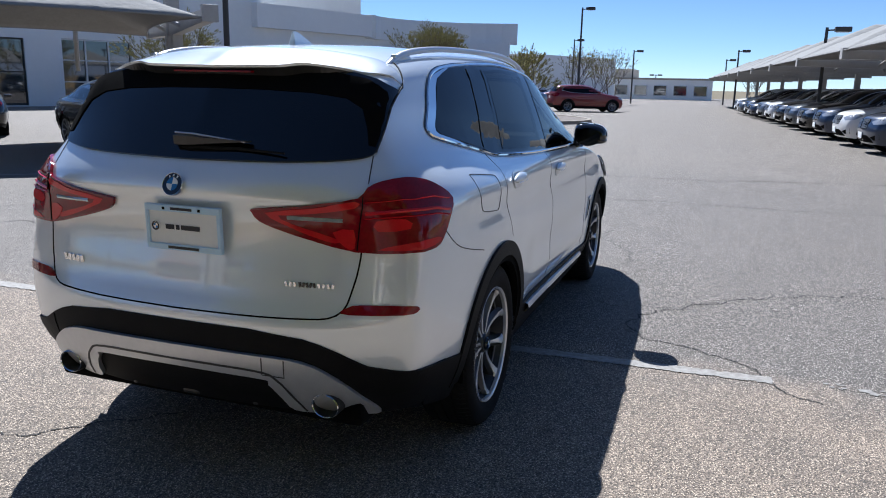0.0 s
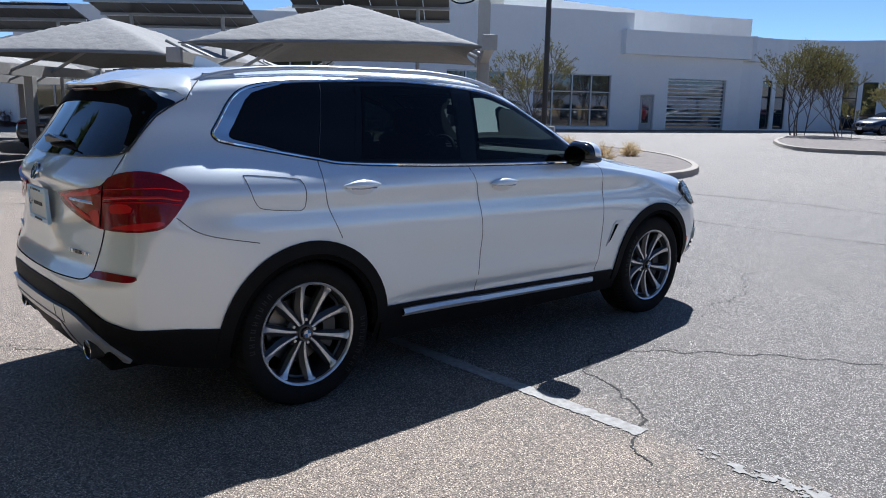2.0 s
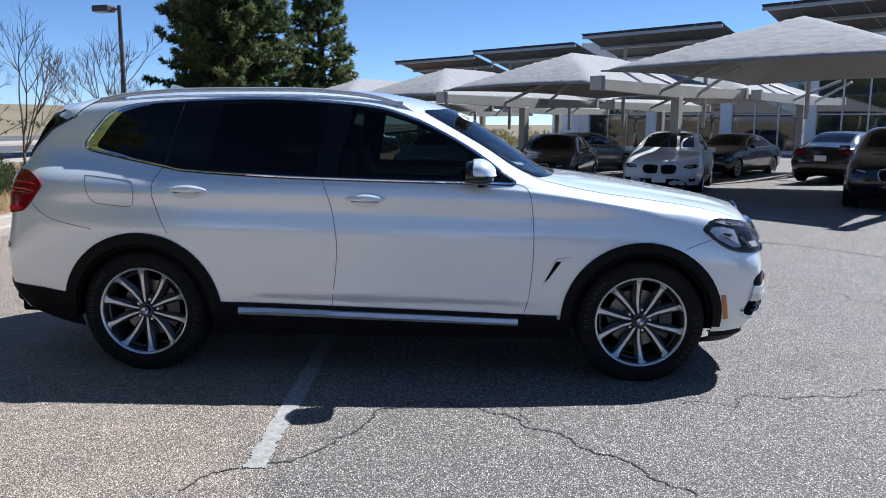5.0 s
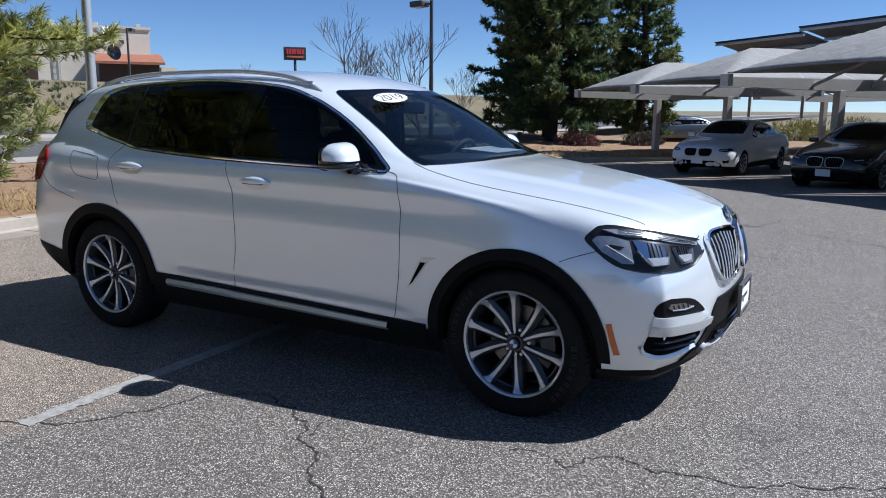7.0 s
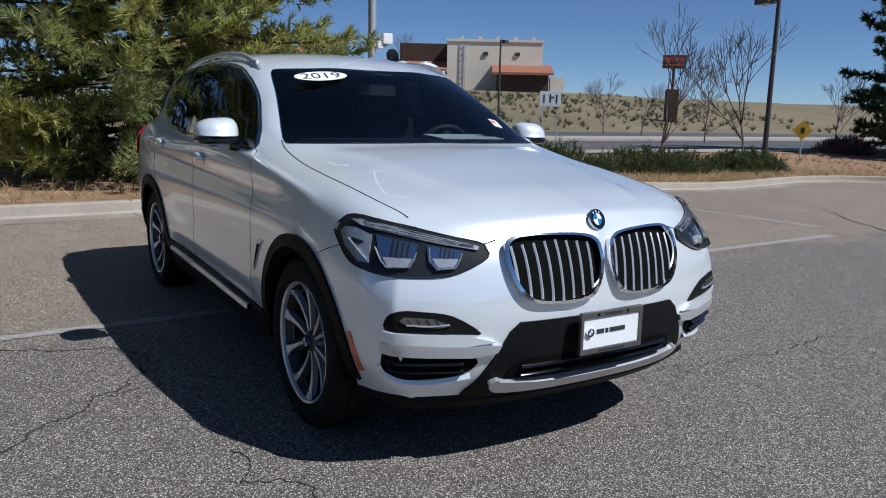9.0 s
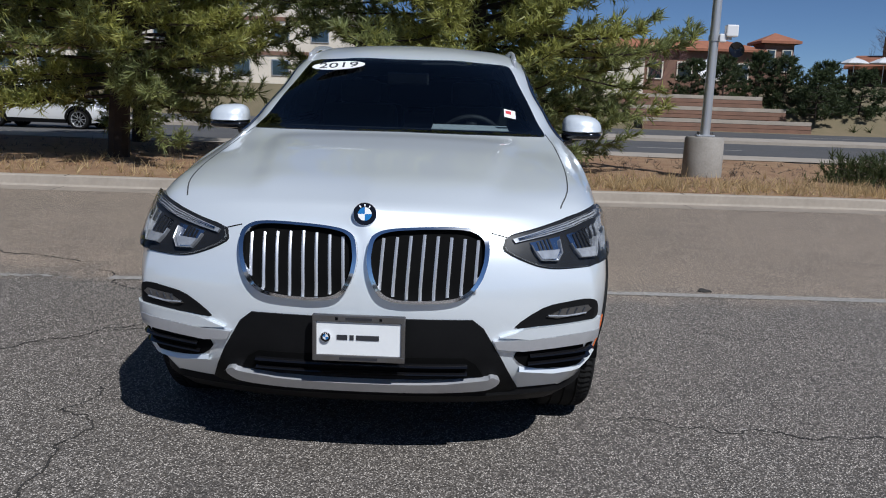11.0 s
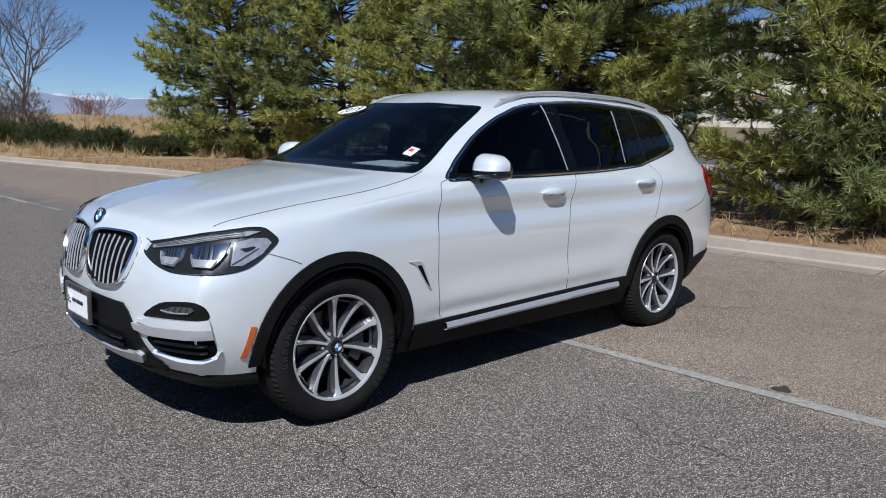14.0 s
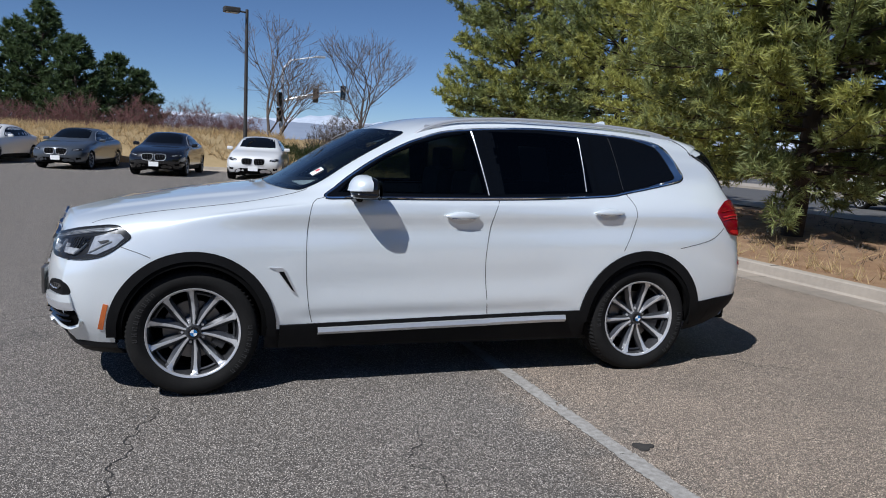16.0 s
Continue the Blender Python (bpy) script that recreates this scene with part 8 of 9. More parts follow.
# ---------------------------------------------------------------- across the road
t = thing("restaurant", "tan stucco restaurant with a terracotta lean-to and dark timber porch", "building", pose(-107.3, 67.5, 5.2, 0, 0, -35) @ Matrix.Scale(1.9, 4))
part("wall", a_box((-4.5, 4.2, 2.0), (9, 8.4, 4.6)), M["stucco_tan"], t)
part("parapet", a_box((-4.5, 4.2, 4.32), (9.2, 8.6, 0.2)), M["stucco_tan"], t)
part("porch", a_box((-2.0, -3.2, 0.6), (4.0, 6.4, 1.9)), M["timber"], t)
bm = slab(bmesh.new(), [(0.9, 1.5), (0.9, 1.75), (-4.5, 2.9), (-4.5, 2.65)], 0.0, 6.6, Matrix.Rotation(radians(90), 4, "X"))
bmesh.ops.recalc_face_normals(bm, faces=bm.faces)
part("porch_roof", bm, M["roof_tile"], t)
part("upper_wall", a_box((-6.0, -1.6, 2.2), (5, 6.0, 4.2)), M["timber"], t)
part("lean_to", a_box((1.2, 6.6, 0.3), (2.8, 4.4, 2.2)), M["timber"], t)
bm = slab(bmesh.new(), [(3.0, 1.3), (3.0, 1.5), (-0.4, 2.35), (-0.4, 2.1)], -9.2, -4.0, Matrix.Rotation(radians(90), 4, "X"))
bmesh.ops.recalc_face_normals(bm, faces=bm.faces)
part("lean_to_roof", bm, M["roof_tile"], t)
part("cabinet", a_box((1.2, 9.6, 0.4), (1.2, 1.2, 1.6)), M["stucco_tan"], t)
for y in (3.4, 6.2):
    part("wall_lamp", a_box((0.06, y, 3.2), (0.12, 0.4, 0.3), bevel=0.02), M["steel_dark"], t)
for y in (1.2, 1.6):
    part("ladder_rail", a_box((0.08, y, 2.0), (0.05, 0.06, 4.2)), M["frame_metal"], t)
for k in range(8):
    part("rung", a_box((0.08, 1.4, 0.3 + 0.5 * k), (0.04, 0.36, 0.04)), M["frame_metal"], t)
for k in range(5):
    part("roof_vent", a_box((-1.0, 1.2 + 1.6 * k, 4.55), (0.4, 0.35, 0.4), bevel=0.03), M["steel_white"], t)
for k in range(9):
    part("porch_post", a_box((0.3, -6.2 + 0.75 * k, 0.75), (0.12, 0.12, 1.7)), M["timber"], t)
for i in range(3):
    u = thing("parasol", "white open patio parasol", "parasol", pose(-110.5 + 2.0 * i, 56.5 + 3.2 * i, 5.3) @ Matrix.Scale(1.9, 4), "patio parasols")
    part("pole", tube(bmesh.new(), [(0, 0, -0.2), (0, 0, 2.0)], 0.03, 6), M["frame_metal"], u)
    part("cloth", lathe(bmesh.new(), [(0.0, 2.3), (0.6, 2.1), (1.1, 1.85), (1.1, 1.8), (0.0, 2.2)], 8, "Z"), M["white"], u)
for i, (x, y0, y1, z0, z1) in enumerate(((-46.5, 12, 23, 0, 0.8), (-48.3, 11.5, 22, 0.8, 1.6), (-50.1, 11, 21, 1.6, 2.4))):
    t = tagged(new("retaining_wall"), "terraced retaining wall of red-brown blocks", "retaining wall", kind="structure")
    for c in range(3):
        part("course", a_box((x - 0.04 * c, (y0 + y1) / 2, z0 + (z1 - z0) * (c + 0.5) / 3), (0.5, y1 - y0, (z1 - z0) / 3 - 0.02), bevel=0.015), M["brick_red"] if c != 2 else M["concrete"], t)
    bm = slab(bmesh.new(), [(x - 2.4, y0), (x - 0.2, y0), (x - 0.2, y1), (x - 2.4, y1)], -0.05, z1 - 0.05)
    tagged(part("terrace", bm, M["earth"]), "dry earth terrace behind the retaining wall", "terrace", kind="structure")
t = thing("red_building", "red-brown building with terracotta roofs above the terraces", "building", pose(-60, 17.0, 2.3))
part("wall", a_box((-4, 0.5, 1.9), (8, 13.0, 3.9), bevel=0.03), M["brick_red"], t)
part("roof", lathe(bmesh.new(), [(1.0, 3.8), (1.0, 4.0), (0.62, 4.75), (0.0, 4.8)], 4, "Z", Matrix.Translation((-4, 0.5, 0)) @ Matrix.Diagonal((6.4, 10.0, 1, 1)) @ Matrix.Rotation(radians(45), 4, "Z")), M["roof_tile"], t)
part("gable_wall", a_box((0.5, -4.0, 1.6), (2.0, 3.2, 3.3), bevel=0.03), M["stucco_tan"], t)
part("gable_roof", lathe(bmesh.new(), [(1.0, 3.25), (1.0, 3.4), (0.0, 4.1)], 4, "Z", Matrix.Translation((0.3, -4.0, 0)) @ Matrix.Diagonal((2.2, 2.9, 1, 1)) @ Matrix.Rotation(radians(45), 4, "Z")), M["roof_tile"], t)
part("tower", a_box((-0.9, 8.6, 2.3), (2.4, 2.4, 4.6), bevel=0.03), M["brick_red"], t)
part("tower_roof", lathe(bmesh.new(), [(1.0, 4.55), (1.0, 4.75), (0.0, 5.5)], 4, "Z", Matrix.Translation((-0.9, 8.6, 0)) @ Matrix.Diagonal((2.3, 2.3, 1, 1)) @ Matrix.Rotation(radians(45), 4, "Z")), M["roof_tile"], t)
for y, z, w, h in ((-1.2, 2.2, 1.3, 1.5), (1.2, 2.2, 1.3, 1.5), (3.6, 2.2, 1.3, 1.5), (5.8, 2.2, 1.3, 1.5)):
    win = part("window", a_box((0.02, y, z), (0.14, w, h), bevel=0.02), M["stucco_tan"], t)
    part("pane", a_box((0.08, y, z), (0.06, w - 0.24, h - 0.24)), M["window"], win)
for y in (7.95, 9.25):
    win = part("window", a_box((0.32, y, 3.2), (0.12, 0.8, 1.8), bevel=0.02), M["stucco_tan"], t)
    part("pane", a_box((0.37, y, 3.2), (0.05, 0.6, 1.6)), M["window"], win)
t = thing("satellite_dish", "large white satellite dish on a post beside the terraces", "satellite dish", pose(-55.0, 18.6, 2.2))
part("post", tube(bmesh.new(), [(0, 0, -0.2), (0, 0, 1.7)], 0.08, 10), M["frame_metal"], t)
part("dish", lathe(bmesh.new(), [(0.0, 0.0), (0.4, 0.05), (0.75, 0.17), (0.95, 0.3), (0.93, 0.31), (0.4, 0.09), (0.0, 0.04)], 28, "Z", Matrix.Translation((0.1, 0, 2.0)) @ Matrix.Rotation(radians(58), 4, "Y")), M["white"], t, smooth=True)
part("feed_arm", tube(bmesh.new(), [(0.35, 0, 1.3), (1.0, 0, 2.5)], 0.03, 6), M["frame_metal"], t)
bare_tree("leafless reddish tree in front of the brick building", 4.6, 0.7, 71, M["twig_red"], pose(-53.5, 14.6, 2.2), multi=2, thick=0.016)
t = thing("apartment_block", "pink-tan apartment block with dark windows behind the pines", "building", pose(-74, -28, 2.4))
part("wall", a_box((0, 0, 5.0), (12, 34, 10.0)), M["stucco_tan"], t)
for k in range(3):
    part("band", a_box((6.05, 0, 2.9 + 3.1 * k), (0.12, 34.1, 0.35)), M["brick_red"], t)
    for j in range(9):
        w = part("window", a_box((6.02, -15 + 3.7 * j, 1.6 + 3.1 * k), (0.16, 1.7, 1.5), bevel=0.02), M["frame_metal"], t)
        part("pane", a_box((6.1, -15 + 3.7 * j, 1.6 + 3.1 * k), (0.04, 1.5, 1.3)), M["window"], w)

# ---------------------------------------------------------------- signs and signals
t = thing("pylon_sign", "black roadside sign with red lettering bars on a brown pillar", "sign", pose(-54, 63, 0, 0, 0, -40))
part("pillar", a_box((0, 0, 2.2), (1.3, 1.3, 4.4), bevel=0.05), M["timber"], t)
part("pole", tube(bmesh.new(), [(0, 0, 4.4), (0, 0, 6.6)], 0.15, 10), M["steel_dark"], t)
face = part("sign_face", a_box((0, 0, 7.3), (0.5, 2.4, 1.4), bevel=0.05), M["steel_dark"], t)
for k in range(7):
    part("red_bar", a_box((0.27, -0.84 + 0.28 * k, 7.5), (0.05, 0.2, 0.55)), M["red"], face)
part("amber_bar", a_box((0.27, 0, 6.95), (0.05, 1.8, 0.18)), M["amber"], face)


def post_sign(name, label, m, w, h, z, plate, bars=(), diamond=False):
    t = thing(name, label, "road sign", m)
    for s in (-1, 1) if w > 0.8 else (0,):
        part("post", tube(bmesh.new(), [(0, s * w * 0.35, -0.1), (0, s * w * 0.35, z)], 0.03, 6), M["frame_metal"], t)
    p = part("plate", a_box((0.04, 0, 0), (0.02, w, h), Matrix.Translation((0, 0, z)) @ Matrix.Rotation(radians(45 if diamond else 0), 4, "X"), bevel=0.004), M[plate], t)
    for dy, dz, bw, bh in bars:
        part("symbol_bar", a_box((0.055, dy, z + dz), (0.006, bw, bh)), M["ink"], p)
    return t


post_sign("lane_sign", "white lane-use road sign with dark arrow bars on two posts", pose(-24.5, 21.8, 0.1, 0, 0, -40), 1.0, 0.7, 2.0, "white", [(-0.3, 0, 0.07, 0.4), (0, 0.03, 0.07, 0.4), (0.3, 0, 0.07, 0.4), (0.07, 0.07, 0.22, 0.07)])
post_sign("warning_sign", "yellow diamond warning sign on a post", pose(-11.8, 22.6, 0.05, 0, 0, -50), 0.48, 0.48, 0.95, "yellow", [(0, 0, 0.13, 0.2)], True)
t = thing("traffic_signal", "grey traffic signal mast arm with black signal heads", "traffic signal", pose(-5.2, -57.5, 0, 0, 0, 0))
part("mast", tube(bmesh.new(), [(0, 0, 0), (0, 0, 6.9)], [0.16, 0.11], 10), M["frame_metal"], t)
part("arm", tube(bmesh.new(), [(0, 0, 4.4), (-2.5, 0.6, 5.1), (-5.2, 1.2, 5.5)], [0.12, 0.09, 0.06], 8), M["frame_metal"], t)
for x, z in ((-2.5, 4.95), (-4.6, 5.25), (0.25, 3.3), (0.25, 4.5)):
    h = part("signal_head", a_box((x, -x * 0.24 + 0.25, z), (0.42, 0.3, 1.1), bevel=0.04), M["gloss_black"], t)
part("lamp_arm", tube(bmesh.new(), [(0, 0, 6.9), (-0.6, 0.1, 7.6), (-2.6, 0.5, 8.0)], [0.08, 0.06, 0.05], 8), M["frame_metal"], t)
part("lamp_head", a_box((-2.9, 0.5, 8.0), (0.7, 0.3, 0.16), bevel=0.04), M["frame_metal"], t)

# ---------------------------------------------------------------- distance: hills and snow mountains, west; their haze is painted in blue
rm = random.Random(4)
for name, label, d, base, peaks, mat in (("mountain_range", "hazy blue distant mountain range", 3600, 80, 28, "hazed_rock"), ("snow_peaks", "snow-covered far mountain peaks", 4300, 112, 42, "snow")):
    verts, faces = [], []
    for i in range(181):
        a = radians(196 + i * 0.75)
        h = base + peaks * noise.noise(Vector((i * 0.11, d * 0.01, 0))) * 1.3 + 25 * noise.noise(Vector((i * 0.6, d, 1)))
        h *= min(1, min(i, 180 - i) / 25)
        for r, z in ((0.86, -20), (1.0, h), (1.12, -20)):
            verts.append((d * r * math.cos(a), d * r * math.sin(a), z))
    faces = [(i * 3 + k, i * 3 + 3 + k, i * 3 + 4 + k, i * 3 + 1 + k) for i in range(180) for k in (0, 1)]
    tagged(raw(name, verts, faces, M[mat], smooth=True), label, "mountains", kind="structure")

# ---------------------------------------------------------------- parked cars
sedan_side = [
    (-2.28, 0.74, 0.30, 0.82, 0.45, 0.84, 0.66, 0.80, 0.88), (-2.0, 0.80, 0.25, 0.885, 0.42, 0.905, 0.68, 0.87, 0.89), (-1.45, 0.84, 0.21, 0.91, 0.4, 0.925, 0.70, 0.89, 0.89),
    (0.0, 0.84, 0.20, 0.90, 0.38, 0.912, 0.64, 0.885, 0.84), (1.45, 0.84, 0.20, 0.905, 0.38, 0.922, 0.62, 0.875, 0.78), (1.9, 0.80, 0.21, 0.87, 0.38, 0.885, 0.58, 0.85, 0.72), (2.15, 0.70, 0.22, 0.79, 0.38, 0.81, 0.55, 0.77, 0.67)]
sedan_upper = [
    (-2.28, 0.72, 0.985, 0.62, 1.02, 0.50, 1.035, 0.25, 1.045, 1.048), (-2.0, 0.80, 1.01, 0.68, 1.05, 0.53, 1.07, 0.27, 1.08, 1.085), (-1.75, 0.82, 1.02, 0.70, 1.08, 0.56, 1.12, 0.28, 1.14, 1.145), (-1.3, 0.835, 1.02, 0.70, 1.18, 0.565, 1.30, 0.29, 1.335, 1.345),
    (-0.9, 0.84, 1.01, 0.71, 1.22, 0.565, 1.385, 0.3, 1.42, 1.43), (-0.3, 0.84, 0.99, 0.715, 1.23, 0.57, 1.42, 0.3, 1.455, 1.465), (0.2, 0.84, 0.975, 0.72, 1.19, 0.58, 1.365, 0.3, 1.42, 1.435),
    (0.6, 0.84, 0.965, 0.74, 1.09, 0.60, 1.20, 0.31, 1.275, 1.29), (0.95, 0.84, 0.95, 0.74, 1.0, 0.64, 1.04, 0.33, 1.10, 1.11), (1.2, 0.835, 0.92, 0.72, 0.965, 0.54, 0.985, 0.27, 1.0, 1.003),
    (1.7, 0.81, 0.85, 0.69, 0.89, 0.5, 0.91, 0.25, 0.92, 0.925), (2.15, 0.69, 0.745, 0.58, 0.775, 0.44, 0.79, 0.22, 0.80, 0.803)]
sedan_front = ([(0.22, 2.27), (0.35, 2.36), (0.5, 2.40), (0.62, 2.39), (0.74, 2.35), (0.8, 2.30)], [(0.22, 2.12), (0.4, 2.18), (0.6, 2.16), (0.75, 2.10)], 2.30)
sedan_rear = ([(0.30, -2.44), (0.5, -2.52), (0.66, -2.53), (0.8, -2.49), (0.95, -2.47), (1.05, -2.44)], [(0.30, -2.30), (0.6, -2.36), (0.9, -2.32), (1.05, -2.25)], -2.44)
SHELLS = {"suv": shell(suv_side, suv_upper, suv_front, suv_rear, n=3, stations=40), "sedan": shell(sedan_side, sedan_upper, sedan_front, sedan_rear, n=3, stations=40)}
SIDE_GLASS = {"suv": [DLO], "sedan": [spline([(0.62, 0.985), (-0.4, 1.0), (-1.25, 1.035), (-1.5, 1.07), (-1.25, 1.20), (-0.85, 1.32), (-0.3, 1.365), (0.15, 1.315), (0.45, 1.17)], 3)]}
SCREENS = {"suv": WINDSCREEN, "sedan": [(1.02, 0.0), (0.98, 0.35), (0.86, 0.6), (0.6, 0.58), (0.27, 0.53), (0.22, 0.3), (0.21, 0.0), (0.22, -0.3), (0.27, -0.53), (0.6, -0.58), (0.86, -0.6), (0.98, -0.35)]}
BACKS = {"suv": None, "sedan": [(-1.72, 0.5), (-1.72, -0.5), (-1.1, -0.5), (-1.05, 0.0), (-1.1, 0.5)]}


def parked_car(kind, paint, m, label, name):
    """A parked car with body, glass, lamps, grille, mirrors, plate and wheels."""
    t = thing(name, label, "car", m, "parked cars")
    V, F = SHELLS[kind]
    sk = Skin(V, F)
    sk.grain = 0.12
    ax, hz, rr = (1.434, 0.348, 0.405) if kind == "suv" else (1.46, 0.335, 0.385)
    shell_object("body", V, F, paint, t, cut=((ax, hz, rr), (-ax, hz, rr)))
    sk.patch("windscreen", SCREENS[kind], "top", M["privacy"], t, off=0.004, step=0.15)
    if kind == "suv":
        sk.patch("rear_window", RW, "rear", M["privacy"], t, off=0.006, step=0.15)
    else:
        sk.patch("rear_window", BACKS[kind], "top", M["privacy"], t, off=0.004, step=0.15)
    for s in (1, -1):
        for g in SIDE_GLASS[kind]:
            sk.patch("side_window", g, "side", M["privacy"], t, off=0.003, step=0.2, sgn=s)
            sk.ribbon("window_trim", g + g[:1], "side", M["silver"], t, w=0.018, off=0.005, sgn=s)
        for cx in (ax, -ax):
            sk.patch("arch_trim", arc(cx, hz, rr + (0.055 if kind == "suv" else 0.03), 0, 180, 20) + arc(cx, hz, rr - 0.03, 180, 0, 20), "side", M["black_plastic"] if kind == "suv" else paint, t, off=0.008, thick=0.04, step=0.2, sgn=s)
            bm = bmesh.new()
            rows = [[bm.verts.new((cx + rr * math.cos(radians(a)), s * y, hz + rr * math.sin(radians(a)))) for a in range(-30, 211, 20)] for y in (0.88, 0.5)]
            for k in range(len(rows[0]) - 1):
                bm.faces.new((rows[0][k], rows[0][k + 1], rows[1][k + 1], rows[1][k]))
            bm.faces.new(rows[1])
            part("arch_liner", bm, M["dark"], t)
            wheel(t, pose(cx, s * 0.78, hz, 0, 0, 0 if s > 0 else 180), detail=False, tyre_r=hz, rim_r=0.25)
        sk.patch("sill", [(-1.0, 0.36), (1.0, 0.34), (1.0, 0.22), (-1.0, 0.22)], "side", M["black_plastic"], t, off=0.008, step=0.3, sgn=s)
        mir = part("mirror", a_box((0.52 if kind == "suv" else 0.55, s * 0.98, 1.18 if kind == "suv" else 1.03), (0.12, 0.2, 0.12), bevel=0.04), paint, t)
        if kind == "suv":
            sk.patch("headlamp", [(-1.19, 0.80), (-0.96, 0.895), (-0.70, 0.92), (-0.62, 0.87), (-0.80, 0.76), (-1.09, 0.735)], "nose", M["lamp_lens"], t, off=0.006, step=0.1, sgn=s)
            sk.patch("tail_lamp", TL, "tail", M["red_lens"], t, off=0.01, step=0.1, sgn=s)
            g = sk.patch("grille", [(s * 0.03, 0.86), (s * 0.38, 0.865), (s * 0.42, 0.80), (s * 0.35, 0.62), (s * 0.06, 0.62)], "front", M["dark"], t, off=0.008, step=0.15)
            for k in range(5):
                sk.ribbon("grille_bar", [(s * (0.08 + 0.065 * k), 0.635), (s * (0.09 + 0.065 * k), 0.85)], "front", M["silver"], g, w=0.014, off=0.014, round_to=0.01)
            sk.patch("duct", [(-1.15, 0.43), (-0.88, 0.52), (-0.87, 0.38), (-1.05, 0.36)], "nose", M["dark"], t, off=0.006, step=0.2, sgn=s)
        else:
            sk.patch("headlamp", [(-1.25, 0.66), (-1.2, 0.705), (-0.95, 0.735), (-0.82, 0.72), (-0.84, 0.68), (-1.1, 0.64)], "nose", M["lamp_housing"], t, off=0.006, step=0.1, sgn=s)
            sk.patch("tail_lamp", [(-1.45, 0.86), (-1.4, 0.93), (-1.05, 0.96), (-1.0, 0.90), (-1.1, 0.83)], "tail", M["red_lens"], t, off=0.008, step=0.1, sgn=s)
            kid = spline([(s * 0.025, 0.66), (s * 0.04, 0.705), (s * 0.12, 0.725), (s * 0.30, 0.722), (s * 0.365, 0.69), (s * 0.375, 0.63), (s * 0.34, 0.545), (s * 0.27, 0.52), (s * 0.10, 0.52), (s * 0.045, 0.55)], 3)
            g = sk.patch("grille", kid, "front", M["dark"], t, off=0.008, step=0.15)
            sk.ribbon("grille_ring", kid + kid[:1], "front", M["silver"], g, w=0.016, off=0.012, round_to=0.006)
            for k in range(6):
                sk.ribbon("grille_bar", [(s * (0.075 + 0.05 * k), 0.54), (s * (0.085 + 0.05 * k), 0.71)], "front", M["alloy_dark"], g, w=0.012, off=0.014, round_to=0.008)
            sk.ribbon("lamp_strip", [(-1.2, 0.672), (-1.05, 0.69), (-0.86, 0.70)], "nose", M["silver"], g, w=0.022, off=0.010, sgn=s)
            sk.patch("duct", [(-1.16, 0.42), (-1.0, 0.44), (-0.98, 0.36), (-1.12, 0.35)], "nose", M["dark"], t, off=0.006, step=0.2, sgn=s)
    z0 = 0.36 if kind == "suv" else 0.30
    sk.patch("lower_intake", [(-0.62, z0 - 0.06), (-0.58, z0 + 0.04), (-0.42, z0 + 0.11), (0.42, z0 + 0.11), (0.58, z0 + 0.04), (0.62, z0 - 0.06)], "front", M["dark"], t, off=0.006, step=0.2)
    sk.patch("rear_valance", [(-0.7, z0), (-0.6, z0 + 0.14), (0.6, z0 + 0.14), (0.7, z0)], "rear", M["black_plastic"], t, off=0.006, step=0.2)
    p = sk.drop(0, z0 + 0.1, "front")[0]
    part("front_plate", a_box(p + Vector((0.015, 0, 0)), (0.012, 0.31, 0.15), bevel=0.003), M["paper"], t)
    p = sk.drop(0, 0.9 if kind == "suv" else 0.72, "rear")[0]
    part("rear_plate", a_box(p - Vector((0.012, 0, 0)), (0.012, 0.31, 0.15), bevel=0.003), M["paper"], t)
    part("underbody", a_box((0, 0, 0.27), (3.8, 1.0, 0.14), bevel=0.02), M["dark"], t)
    return t


made = {}


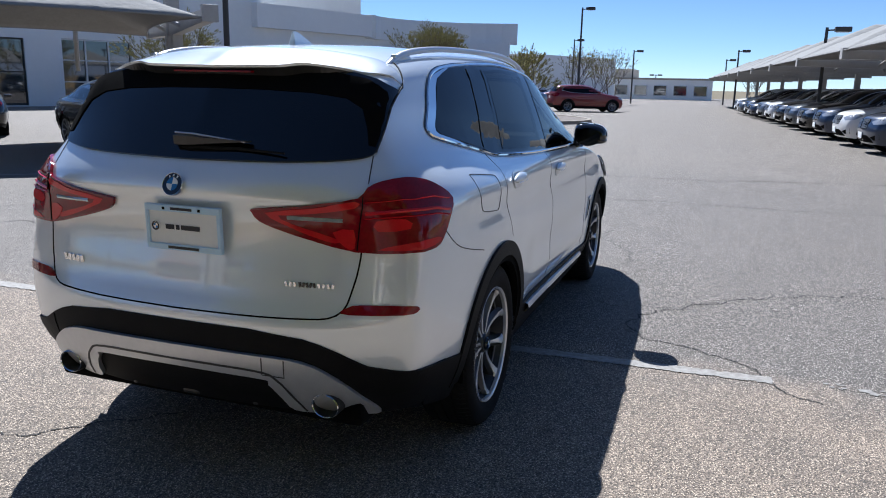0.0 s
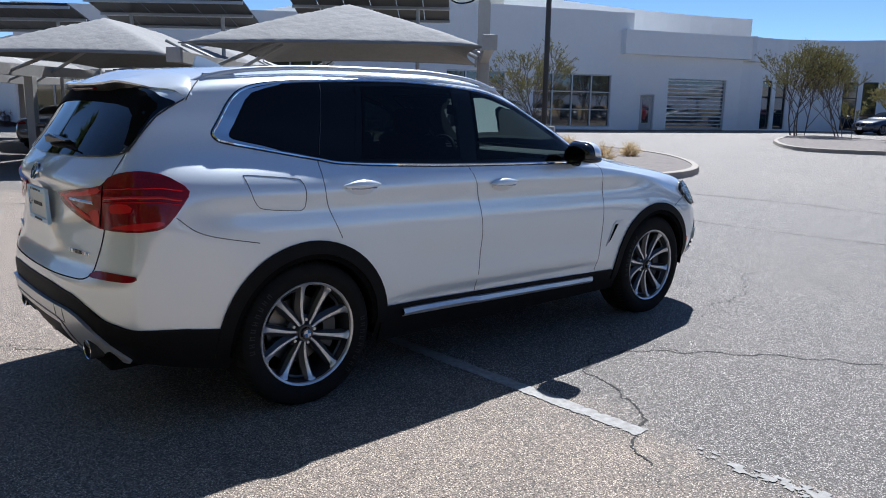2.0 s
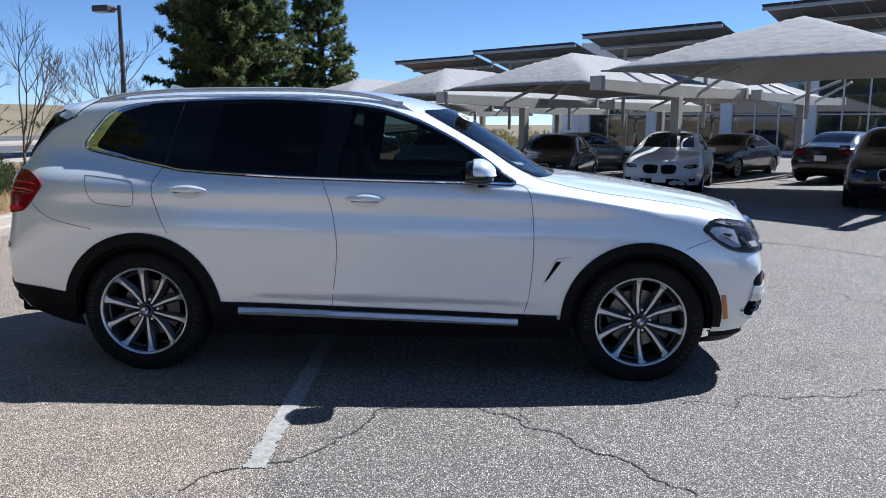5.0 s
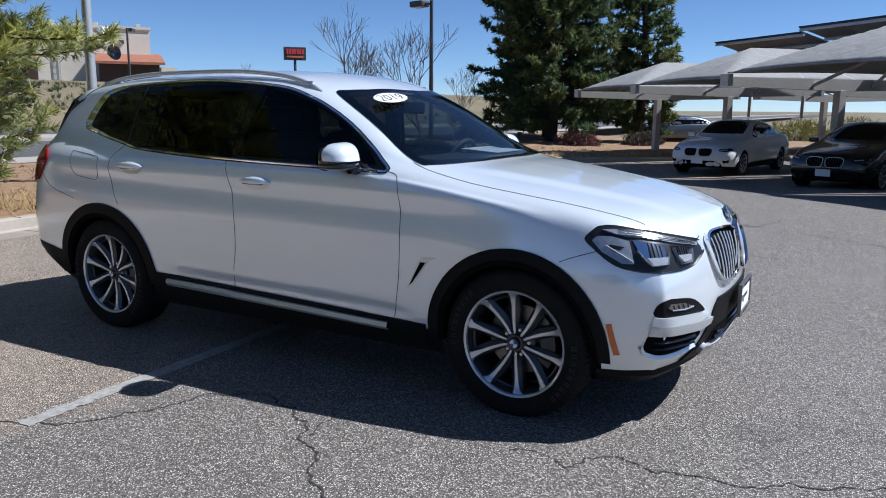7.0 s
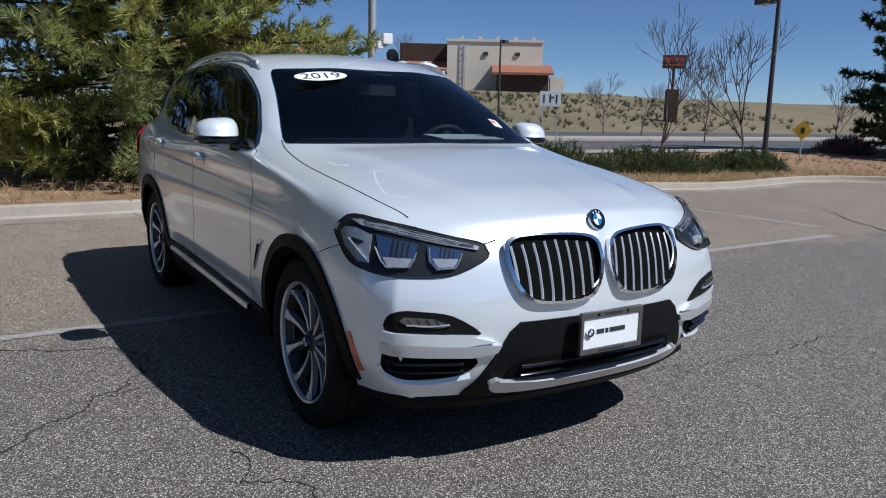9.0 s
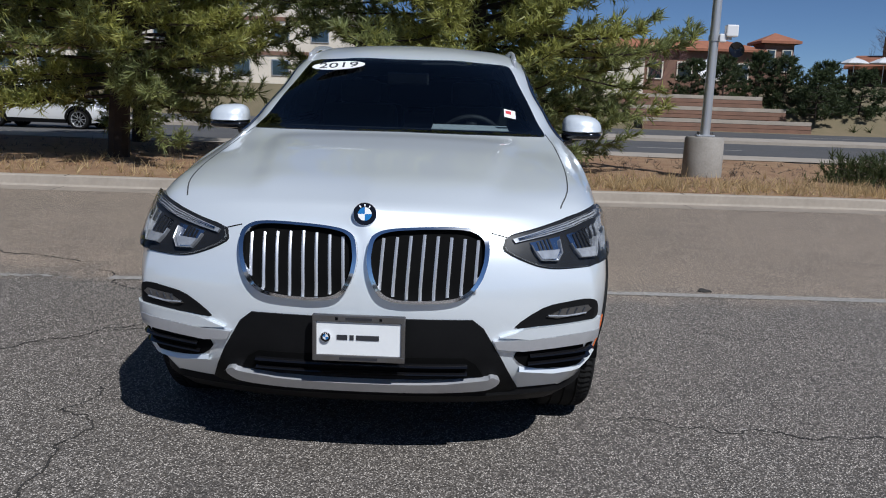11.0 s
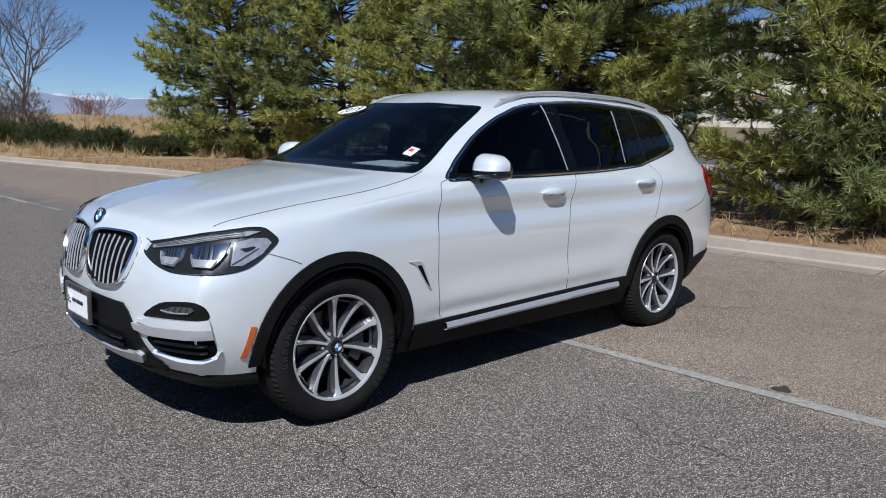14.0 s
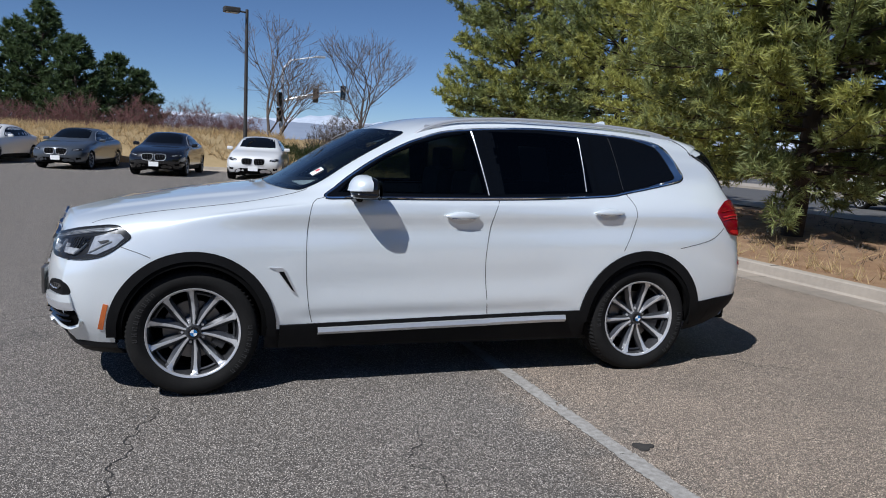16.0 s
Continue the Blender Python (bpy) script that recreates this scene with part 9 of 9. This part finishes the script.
def place_car(kind, colour, x, y, heading, label, name=None):
    name = name or ("suv" if kind == "suv" else "sedan")
    m = pose(x, y, lot_height(x, y), 0, 0, heading)
    if (kind, colour) in made:
        t = copy_thing(made[kind, colour], m)
        t["label"] = label
        return t
    first = next((v for k, v in made.items() if k[0] == kind), None)
    if first is None:
        t = parked_car(kind, CAR_PAINTS[colour], m, label, name)
    else:
        t = copy_thing(first, m)
        t["label"] = label
        for o in t.children:
            if o.type == "MESH" and o.data.materials and o.data.materials[0].name.endswith("_car_paint"):
                o.material_slots[0].link = "OBJECT"
                o.material_slots[0].material = CAR_PAINTS[colour]
    made[kind, colour] = t
    return t


WORDS = {"black": "black", "white": "white", "blue": "dark blue", "grey": "grey", "silver": "silver", "red": "dark red"}


def label_for(kind, colour, where):
    return f"{WORDS[colour]} {'SUV' if kind == 'suv' else 'sedan'} parked {where}"


# facing the lane in front of the dry bank
for kind, colour, x, y, h in (("sedan", "white", -0.8, -22.9, 80), ("sedan", "black", 2.3, -23.8, 80), ("sedan", "grey", 5.5, -26.2, 78), ("sedan", "white", 8.9, -28.4, 76)):
    place_car(kind, colour, x, y, h, label_for(kind, colour, "in front of the dry grass bank"))
# under the near canopies
for kind, colour, x, y, h in (("sedan", "white", -0.8, 19.2, 258), ("sedan", "black", 2.6, 16.4, 252), ("sedan", "white", 5.4, 14.6, 250), ("sedan", "black", 8.7, 10.1, 243), ("sedan", "black", 11.5, 18.3, 50), ("sedan", "black", 9.4, 22.3, 228), ("sedan", "grey", 4.5, 24.0, 48), ("sedan", "grey", -6.3, 36.4, 215)):
    place_car(kind, colour, x, y, h, label_for(kind, colour, "under a shade canopy" if y < 26 else "beyond the shade canopies"))
# along the lane under the long canopy
for i, (kind, colour) in enumerate((("suv", "white"), ("suv", "blue"), ("suv", "white"), ("suv", "blue"), ("suv", "black"), ("suv", "grey"), ("suv", "black"), ("suv", "white"), ("suv", "grey"), ("sedan", "blue"), ("suv", "black"), ("sedan", "grey"), ("suv", "white"))):
    place_car(kind, colour, 14.6 + 3.0 * i, -7.6 + 0.237 * i, 96, label_for(kind, colour, "under the long shade canopy"))
for kind, colour, x, y, h in (("suv", "red", 44.5, 6.4, -62), ("sedan", "red", 54.0, 9.0, -82), ("suv", "white", 59.5, 9.6, -82), ("sedan", "blue", 50.0, 14.5, 160), ("sedan", "grey", 46.0, 11.0, 165), ("sedan", "silver", 55.5, 12.5, 165)):
    place_car(kind, colour, x, y, h, label_for(kind, colour, "beside a planted island"))
place_car("suv", "white", -21.5, -14.0, 90, "white SUV standing on the road")
